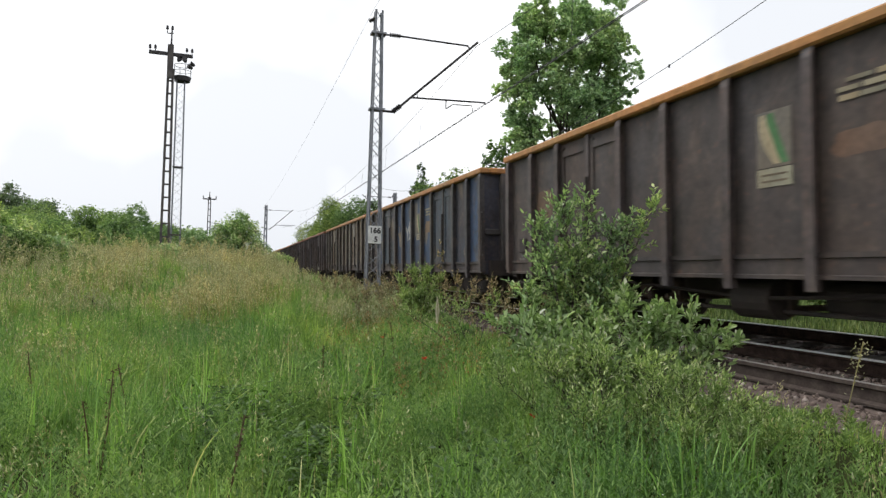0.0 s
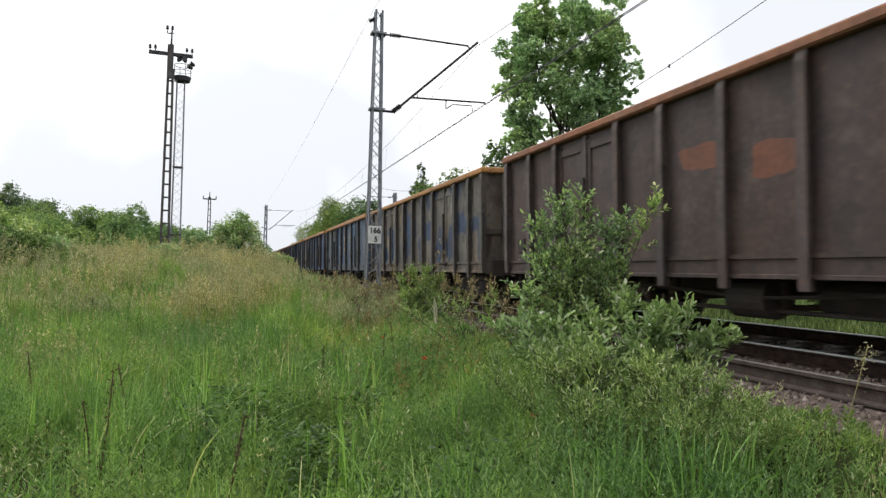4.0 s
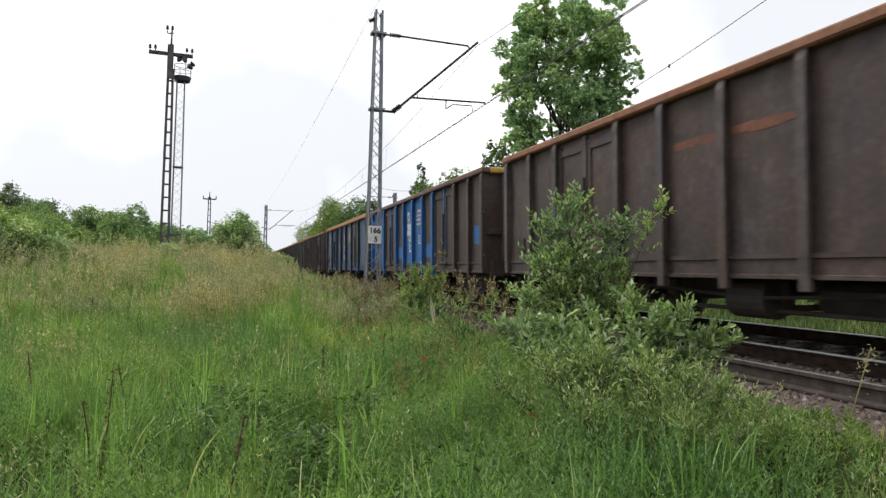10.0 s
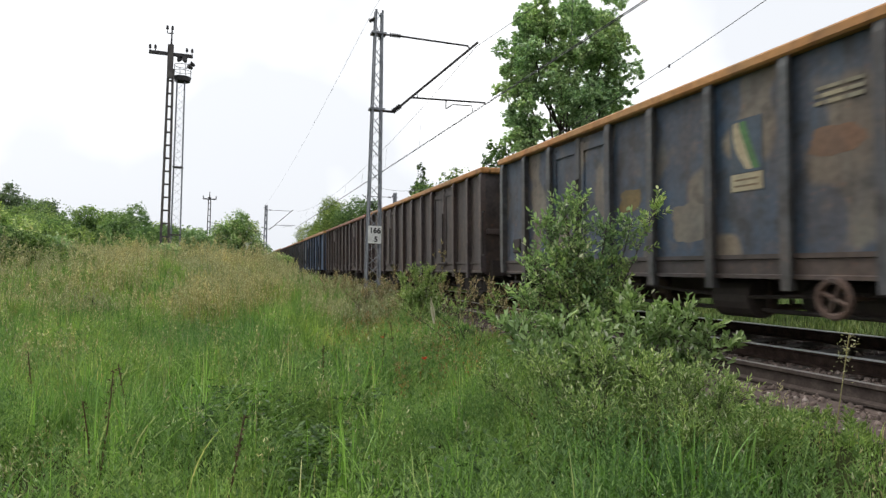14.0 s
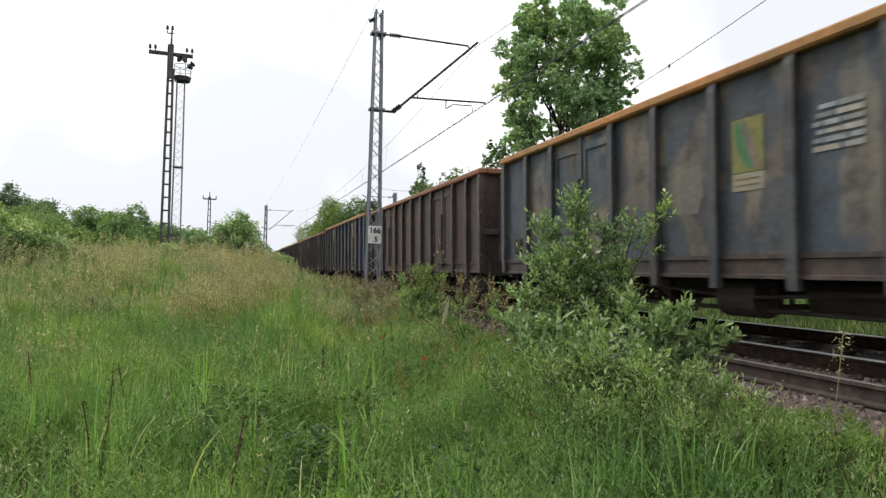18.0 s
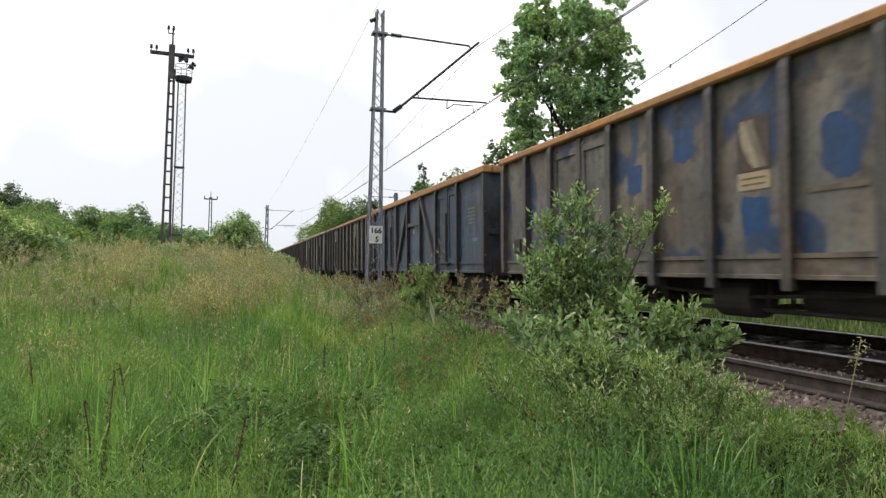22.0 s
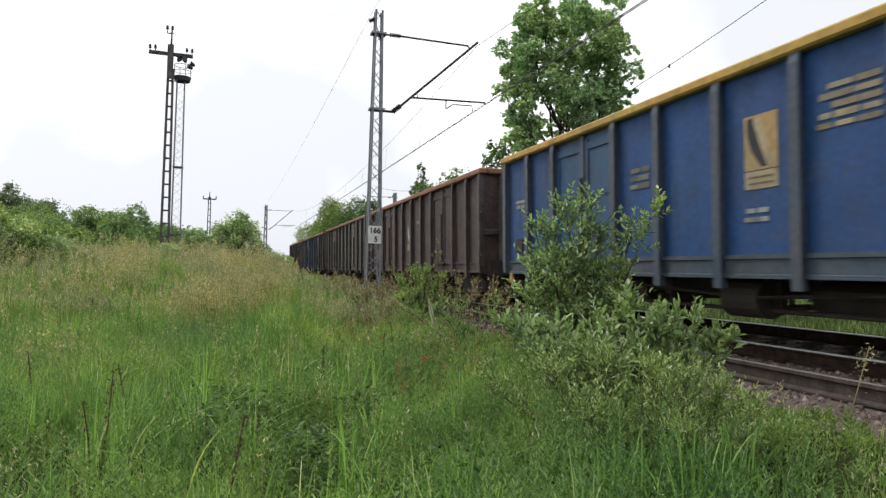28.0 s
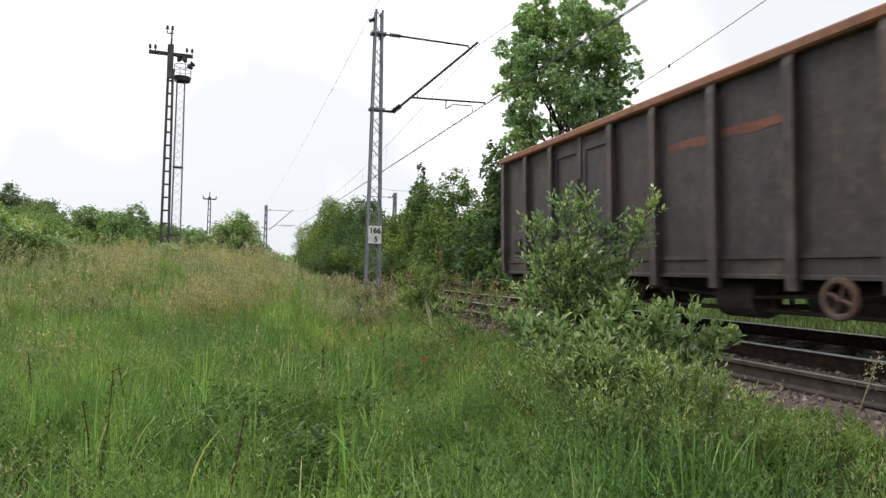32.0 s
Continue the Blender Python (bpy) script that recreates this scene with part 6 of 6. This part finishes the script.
    solo("verge_grass", mesh_np("verge_grass", v, f, VERGEM), VERGEM, "rough green grass on the verge beyond the rails", "grass", "", "stuff")

    # broad upright tussocks close by
    V, F, o = [], [], 0
    spots = [(rng.uniform(-3.5, 3.2), rng.uniform(2.8, 9.0)) for _ in range(70)] + [(0.42, 3.05), (0.5, 3.15), (0.92, 3.1), (1.02, 3.2), (1.1, 3.1), (0.1, 3.1), (2.4, 3.0), (2.55, 3.1), (-0.9, 3.3), (-1.6, 3.4), (2.9, 3.2), (1.7, 2.9), (-2.2, 4.2), (2.2, 3.4), (2.7, 3.5), (-2.9, 5.0), (-2.4, 5.4)]
    for i, (cx, cy) in enumerate(spots):
        n = int(rng.integers(8, 22)) if i < 70 else 26
        off = rng.normal(0, 0.06, (n, 2))
        x, y = cx + off[:, 0], cy + off[:, 1]
        v, f = blades(rng, x, y, rng.uniform(0.45, 0.8, n) * edge(x), 0.019, 0.2, 6, off / 0.06 * 0.7 + rng.normal(0, 0.3, (n, 2)))
        V.append(v)
        F.append(f + o)
        o += len(v)
    x, y = rng.uniform(-2.5, 2.9, 60), rng.uniform(2.9, 6.5, 60)
    v, f = blades(rng, x, y, rng.uniform(0.55, 0.85, 60) * edge(x), 0.013, 0.75, 8)
    V.append(v)
    F.append(f + o)
    solo("grass_tussocks", mesh_np("grass_tussocks", np.concatenate(V), np.concatenate(F), TUSSM), TUSSM, "tall broad-bladed grass tussocks in the foreground", "grass", "", "stuff")

    # upright feathery weeds: whorls of slim leaves on thin stems
    def spires(n, x0, x1, y0, y1, hm, q, size, label):
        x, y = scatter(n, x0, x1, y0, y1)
        k = rng.uniform(0, 1, len(x)) < 0.06 + 0.95 * weedy(x, y)
        x, y = x[k], y[k]
        top = hm * (0.3 + 0.9 * lumps(x, y, 3.6, 9)) * rng.uniform(0.7, 1.2, len(x)) * edge(x) * sunk(x, y)
        f = rng.uniform(0.1, 1, (len(x), q)) ** 0.7
        lean = rng.normal(0, 0.14, (len(x), 2))
        a = rng.uniform(0, math.tau, f.shape)
        base = np.stack([x[:, None] + lean[:, :1] * f * top[:, None], y[:, None] + lean[:, 1:] * f * top[:, None], ground_z(x, y)[:, None] + f * top[:, None]], -1)
        out = np.stack([np.cos(a), np.sin(a), 0.55 + 0.7 * f], -1)
        L = size * (1.35 - 0.75 * f) * rng.uniform(0.7, 1.3, f.shape)
        solo("meadow_weeds", leaf_blades("meadow_weeds", base.reshape(-1, 3), out.reshape(-1, 3), rng.normal(0, 0.3, (f.size, 3)) + np.array([0, 0, 1.0]), L.ravel(), 0.2, WEEDM), WEEDM, label, "weeds", "", "stuff")

    spires(6500, -4, 4.2, 1.7, 6.5, 0.6, 34, 0.05, "feathery upright weeds in the foreground grass")
    spires(6000, -7, 4.2, 6, 13, 0.58, 20, 0.075, "feathery upright weeds further into the meadow")

    # soft hummocks of small-leaved herbs, with tiny white flowers on top
    def hummocks(n, x0, x1, y0, y1, q, size, rad, label):
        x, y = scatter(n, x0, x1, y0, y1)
        k = rng.uniform(0, 1, len(x)) < 0.05 + weedy(x, y)
        x, y = x[k], y[k]
        r = rad * rng.uniform(0.6, 1.4, len(x))
        h = (0.3 + 0.3 * lumps(x, y, 2.6, 61)) * rng.uniform(0.7, 1.25, len(x)) * edge(x) * sunk(x, y)
        d = rng.normal(size=(len(x), q, 3))
        d[..., 2] = np.abs(d[..., 2])
        d /= np.linalg.norm(d, axis=2)[..., None]
        f = rng.uniform(0.55, 1.08, (len(x), q, 1))
        c = np.stack([x, y, ground_z(x, y)], 1)[:, None, :]
        p = c + d * f * np.stack([r, r, h], 1)[:, None, :]
        out = d + np.array([0, 0, 0.5]) + rng.normal(0, 0.4, d.shape)
        solo("meadow_herbs", leaf_blades("meadow_herbs", p.reshape(-1, 3), out.reshape(-1, 3), rng.normal(0, 0.5, (p.size // 3, 3)) + np.array([0, 0, 1.0]), size * rng.uniform(0.6, 1.3, p.size // 3), 0.32, HERBM), HERBM, label, "weeds", "", "stuff")
        top = p[:, :3].reshape(-1, 3)
        return top[rng.uniform(0, 1, len(top)) < 0.5] + np.array([0, 0, 0.02])

    dots = [hummocks(1500, -4, 4.0, 2.4, 7.0, 150, 0.027, 0.15, "soft hummocks of small-leaved herbs in the foreground"),
            hummocks(1100, -7, 4.2, 6.5, 14, 75, 0.045, 0.22, "soft hummocks of small-leaved herbs in the meadow")]
    dots = np.concatenate(dots)
    solo("white_flowers", leaves_mesh("white_flowers", dots, 0.011, PETALM, rng, 0.6, 0.9), PETALM, "tiny white flowers dotted over the herbs", "flowers", "", "stuff")

    # broad-leaved clumps; their dark leaf colour stands in for deep shade in the hollows
    P = []
    for cx, cy, rr, hh in ((0.62, 4.6, 0.4, 0.36), (0.74, 5.3, 0.35, 0.36), (0.2, 6.2, 0.45, 0.4), (1.15, 4.1, 0.4, 0.34), (0.9, 3.6, 0.35, 0.34), (1.7, 4.2, 0.3, 0.45), (-2.2, 5.6, 0.4, 0.45), (-1.2, 3.8, 0.3, 0.35), (0.0, 6.6, 0.5, 0.45), (1.2, 6.2, 0.4, 0.4), (0.45, 5.0, 0.3, 0.42), (-0.1, 5.6, 0.35, 0.45)):
        m = 230
        P.append(np.stack([rng.normal(cx, rr * 0.5, m), rng.normal(cy, rr * 0.5, m), float(ground_z(np.array(cx), np.array(cy))) + hh * rng.uniform(0.25, 1.05, m)], 1))
    P = np.concatenate(P)
    solo("nettle_clumps", leaf_blades("nettle_clumps", P, rng.normal(size=P.shape) * np.array([1, 1, 0.4]) + np.array([0, 0, 0.1]), rng.normal(0, 0.4, P.shape) + np.array([0, 0, 1.0]), 0.058 * rng.uniform(0.6, 1.3, len(P)), 0.48, NETTLEM), NETTLEM, "broad-leaved nettle clumps, coloured dark for the shade in the meadow's hollows", "weeds", "", "stuff")

    # seeding grass with its plumes, thickest on the bank
    V, F, o, H = [], [], 0, []
    for (n, x0, x1, y0, y1, hm, wd, q) in ((500, -5, 4.2, 2.6, 8.0, 0.72, 0.004, 16), (3600, -12, 4.2, 8, 15, 0.8, 0.006, 12), (24000, -20, 4.4, 13.5, 30, 0.9, 0.009, 24), (11000, -30, 4.4, 28, 50, 0.95, 0.018, 16)):
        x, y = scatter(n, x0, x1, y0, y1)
        k = rng.uniform(0, 1, len(x)) < np.clip(2.4 * (0.3 + 0.7 * lumps(x, y, 0.7, 15)) * lumps(x, y, 2.4, 41) - 0.08, 0.03, 1)
        x, y = x[k], y[k]
        h = hm * rng.uniform(0.5, 1.15, len(x)) * (0.6 + 0.95 * lumps(x, y, 1.3, 43)) * np.clip(1.0 - 0.32 * (x - 1.0), 0.42, 1.0)
        v, f = blades(rng, x, y, h, wd, 0.18)
        tips = v.reshape(len(x), -1, 3)[:, -1]
        V.append(v)
        F.append(f + o)
        o += len(v)
        g = rng.uniform(0, 1, (len(x), q))
        ln = rng.uniform(0.14, 0.3, (len(x), 1)) * (1 + 12 * wd)
        wide = 0.035 * (1 + 40 * wd)
        p = tips[:, None, :] + np.stack([rng.normal(0, 1, g.shape) * wide * (1.1 - g), rng.normal(0, 1, g.shape) * wide * (1.1 - g), ln * (g - 0.75)], -1)
        H.append((p.reshape(-1, 3), 0.016 + wd * 3.2))
    solo("seeding_grass", mesh_np("seeding_grass", np.concatenate(V), np.concatenate(F), DRYM), DRYM, "tall tan stems of seeding grass and dock", "grass", "", "stuff")
    for p, size in H:
        way = rng.normal(0, 0.5, p.shape) + np.array([0, 0, 1.0])
        solo("seed_heads", leaf_blades("seed_heads", p, way, rng.normal(size=p.shape), size * rng.uniform(0.7, 1.4, len(p)), 0.26, SEEDM), SEEDM, "pinkish tan seed plumes standing over the grass", "grass", "", "stuff")

    # rusty sorrel between the meadow and the ballast
    n = 170
    x, y = rng.normal(2.45, 0.5, n), rng.uniform(7.0, 14.0, n)
    z = ground_z(x, y)
    h = rng.uniform(0.3, 0.62, n)
    p = np.repeat(np.stack([x, y, z], 1), 16, 0)
    g = rng.uniform(0.45, 1.0, n * 16)
    p = p + np.stack([rng.normal(0, 0.025, n * 16), rng.normal(0, 0.025, n * 16), np.repeat(h, 16) * g], 1)
    solo("sorrel", leaf_blades("sorrel", p, rng.normal(0, 0.6, p.shape) + np.array([0, 0, 1.0]), rng.normal(size=p.shape), 0.035 * rng.uniform(0.6, 1.3, len(p)), 0.35, SORRELM), SORRELM, "rusty red sorrel spikes among the grass", "weeds", "", "stuff")


meadow()


def docks():
    """Last year's dark dock stems standing in the grass."""
    rng = np.random.default_rng(19)
    for x, y, h in ((-0.06, 3.9, 0.8), (-0.92, 5.5, 0.8), (-0.99, 5.55, 0.6), (0.55, 3.4, 0.35), (0.62, 3.35, 0.3), (2.55, 3.1, 0.4), (-2.6, 5.2, 0.6), (-0.9, 6.8, 0.7), (1.0, 7.6, 0.7), (1.9, 8.6, 0.75), (2.3, 9.4, 0.8), (-1.9, 7.6, 0.75)):
        d = thing("dock_plant", "dark brown dry dock stem standing in the grass", "weed", "dock plants", pose(x, y, float(ground_z(np.array(x), np.array(y))), rng.uniform(-9, 9), rng.uniform(-12, 12), 0))
        part("stem", tube(bmesh.new(), [(0, 0, 0), (0.012, 0, h * 0.5), (0.0, 0, h)], 0.0055, 5), DOCKM, d)
        m = 46
        f = rng.uniform(0.5, 1.02, m)
        pts = np.stack([rng.normal(0, 0.012, m), rng.normal(0, 0.012, m), h * f], 1)
        tagged(part("seed_spike", leaves_mesh("seed_spike", pts, 0.022, DOCKM, rng, 0.1, 0.6), DOCKM, d), kind="stuff")


DOCKM = leafy("dry_dock", [(0.0, (0.065, 0.05, 0.028)), (0.6, (0.13, 0.09, 0.05)), (1.0, (0.22, 0.15, 0.09))], 0.1, 0.85)
docks()


POPPIES = ((2.26, 10.1, -0.31), (2.28, 7.8, -0.34), (2.48, 5.1, -0.48))


def poppies():
    rng = np.random.default_rng(8)
    for x, y, z in POPPIES:
        p = thing("poppy", "small red poppy flower in the grass", "flower", "poppies", Matrix.Translation((x, y, float(ground_z(np.array(x), np.array(y))))))
        zz = z - p.location.z
        part("stem", bar(bmesh.new(), (0, 0, 0), (0, 0, zz), 0.004, 4), WEEDM, p)
        for i in range(4):
            bm = bmesh.new()
            a = i * 1.57 + rng.uniform(0, 0.5)
            c, s = math.cos(a), math.sin(a)
            vs = [bm.verts.new(q) for q in ((0, 0, zz), (0.035 * c - 0.025 * s, 0.035 * s + 0.025 * c, zz + 0.03), (0.045 * c, 0.045 * s, zz + 0.035), (0.035 * c + 0.025 * s, 0.035 * s - 0.025 * c, zz + 0.03))]
            bm.faces.new(vs)
            part("petal", bm, POPPYM, p)


poppies()


def stones():
    rng = np.random.default_rng(12)
    shapes = []
    for i in range(6):
        bm = bmesh.new()
        bmesh.ops.create_icosphere(bm, subdivisions=1, radius=0.5)
        for v in bm.verts:
            v.co *= 0.75 + 0.5 * rng.uniform()
            v.co.z *= 0.7
        me = finish(bm, "stone", STONE)
        shapes.append(me)
    co = [np.array([v.co[:] for v in me.vertices]) for me in shapes]
    fa = [np.array([p.vertices[:] for p in me.polygons]) for me in shapes]
    px = np.array([-3.1, -2.75, -2.3, -1.75, -1.2, 1.2, 1.75, 2.6])
    pz = np.array([-0.80, -0.58, -0.42, -0.32, -0.27, -0.16, -0.18, -0.55])
    V, F, o, single = [], [], 0, 0
    for _ in range(17000):
        y = 2.2 + 20 * rng.uniform() ** 2.0
        u = rng.uniform(-3.0, 2.2)
        near = u < -1.3 and y < 6.2
        size = rng.uniform(0.025, 0.068)
        z = float(np.interp(u, px, pz)) + size * 0.15
        i = int(rng.integers(0, 6))
        m = Matrix.LocRotScale((TRACK + u, y, z), Euler(rng.uniform(0, 6, 3)), Vector((size, size, size)) * 1.0)
        if near and single < 300:
            s = new("stone", shapes[i])
            s.parent = BED
            s.matrix_world = m
            single += 1
        else:
            R = np.array(m)
            V.append(co[i] @ R[:3, :3].T + R[:3, 3])
            F.append(fa[i] + o)
            o += len(co[i])
    ob = new("ballast_stones", mesh_np("ballast_stones", np.concatenate(V), np.concatenate(F), STONE))
    tagged(ob, "loose reddish grey ballast stones on the bed", "ballast", "", "stuff")


stones()


# ------------------------------------------------------------------ swaying stalks
def stalk(base, h, label, seed, head=0):
    rng = np.random.default_rng(seed)
    s = thing("dry_stalk", label, "stalk", "dry stalks", Matrix.Translation(base))
    part("stem", tube(bmesh.new(), [(0, 0, 0), (0.02, 0, h * 0.5), (0.0, 0, h)], 0.004, 5), DRYM, s)
    if head:
        pts = np.stack([rng.normal(0, 0.03, head), rng.normal(0, 0.03, head), h - np.abs(rng.normal(0, 0.14, head))], 1)
        tagged(part("seed_head", leaves_mesh("seed_head", pts, 0.024, SEEDM, rng, 0.1, 0.35), SEEDM, s), kind="stuff")
    else:
        bm = bmesh.new()
        vs = [bm.verts.new(q) for q in ((-0.022, 0, h * 0.5), (0.022, 0.005, h * 0.5), (0.045, 0, h * 0.8), (0.0, 0, h * 1.15), (-0.03, 0.01, h * 0.8))]
        bm.faces.new(vs)
        part("dry_leaf", bm, STRAW, s, "pale dry leaf blade")
    return s


STRAW = plain("straw", (0.5, 0.46, 0.3), (0.68, 0.64, 0.46), 9.0, 0.8)
STALKS = [stalk((2.98, 9.5, -0.36), 0.66, "pale dry grass blade swaying beside the track", 1),
          stalk((3.72, 3.35, -0.72), 1.15, "tall thin grass stalk with loose seed head", 2, 90)]


# ------------------------------------------------------------------ what moves
TILT = -1.52
SPEED = 14.04
REAR32 = 12.85      # y of the train's rear end at 32 s


def rear(t):
    """Where the train's rear end stands: an even pace with a slight drift."""
    drift = np.interp(t, (0, 12, 19, 25, 29, 32), (-0.42, -0.42, -0.25, -0.12, -0.12, -0.2))
    return REAR32 + SPEED * (32.0 - t) + float(drift)


SHIFT = {18: 0.18, 12: 0.18, 30: -0.06, 31: 0.1, 4: -0.22, 3: -0.15, 2: -0.15, 7: -0.2, 8: -0.24, 9: -0.25, 24: -0.1, 25: -0.08, 32: -0.08, 0: -0.06}      # slack in the couplings
WHEEL_R = 0.46


def motions():
    times = [0, 3, 6, 9, 12, 15.5, 19, 22, 25, 27, 29, 30.5, 32]
    for k, w in WAGONS.items():
        walk(w, [(t, pose(TRACK, rear(t) - PITCH_W * k + SHIFT.get(k, 0.0), 0, 0, TILT, 0)) for t in times])
    # wheels turn while they roll past the meadow
    for axle, k, y in AXLES:
        t0 = 32.0 - (34.0 - REAR32 - y + PITCH_W * k) / SPEED
        t1 = t0 + 2.4
        rows, a, f = [], 0.0, max(0.0, t0)
        step = SPEED / FPS / WHEEL_R * 180 / math.pi
        start = frame(max(0.0, min(t0, 31.9)))
        stop = frame(max(0.1, min(t1, 32.0)))
        if start > 1:
            rows.append((0, pose(0, y, 0.46)))
        for i, fr in enumerate(range(start, stop + 1)):
            a = i * step
            rows.append(((fr - 1) / FPS, pose(0, y, 0.46, a % 360, 0, 0)))
        if stop < frame(32):
            rows.append((32, pose(0, y, 0.46, a % 360, 0, 0)))
        walk(axle, rows)
    # branches stirred by the draught of the train
    for b, ph, h in SWAY:
        rows = []
        for i in range(81):
            t = i * 0.4
            g = 1.0 + 0.5 * math.sin(t * 0.9 + ph)
            rows.append((t, pose(0, 0, 0, 1.3 * g * math.sin(t * 4.1 + ph * 2.3), 1.7 * g * math.sin(t * 3.3 + ph), 0)))
        walk(b, rows)
    a, b = STALKS
    base = a.matrix_world.translation.copy()
    lean = {0: -2, 2: 4, 3.5: -8, 6: -2, 7.5: -10, 9: -34, 10: -14, 11: -4, 12: -12, 13: 4, 14: -14, 17: -30, 18: 20, 19: -30, 20: -42, 21: -60, 22: -18, 23: -26, 24: -20, 25: 4, 28: -18, 29: -16, 30.6: -24, 32: -24}
    walk(a, [(t, Matrix.Translation(base) @ pose(0, 0, 0, 0, v * 0.8, 18)) for t, v in lean.items()])
    base = b.matrix_world.translation.copy()
    walk(b, [(i * 0.5, Matrix.Translation(base) @ pose(0, 0, 0, 0, 24 + 9 * math.sin(i * 1.7) + 5 * math.sin(i * 0.63), 10)) for i in range(65)])


motions()
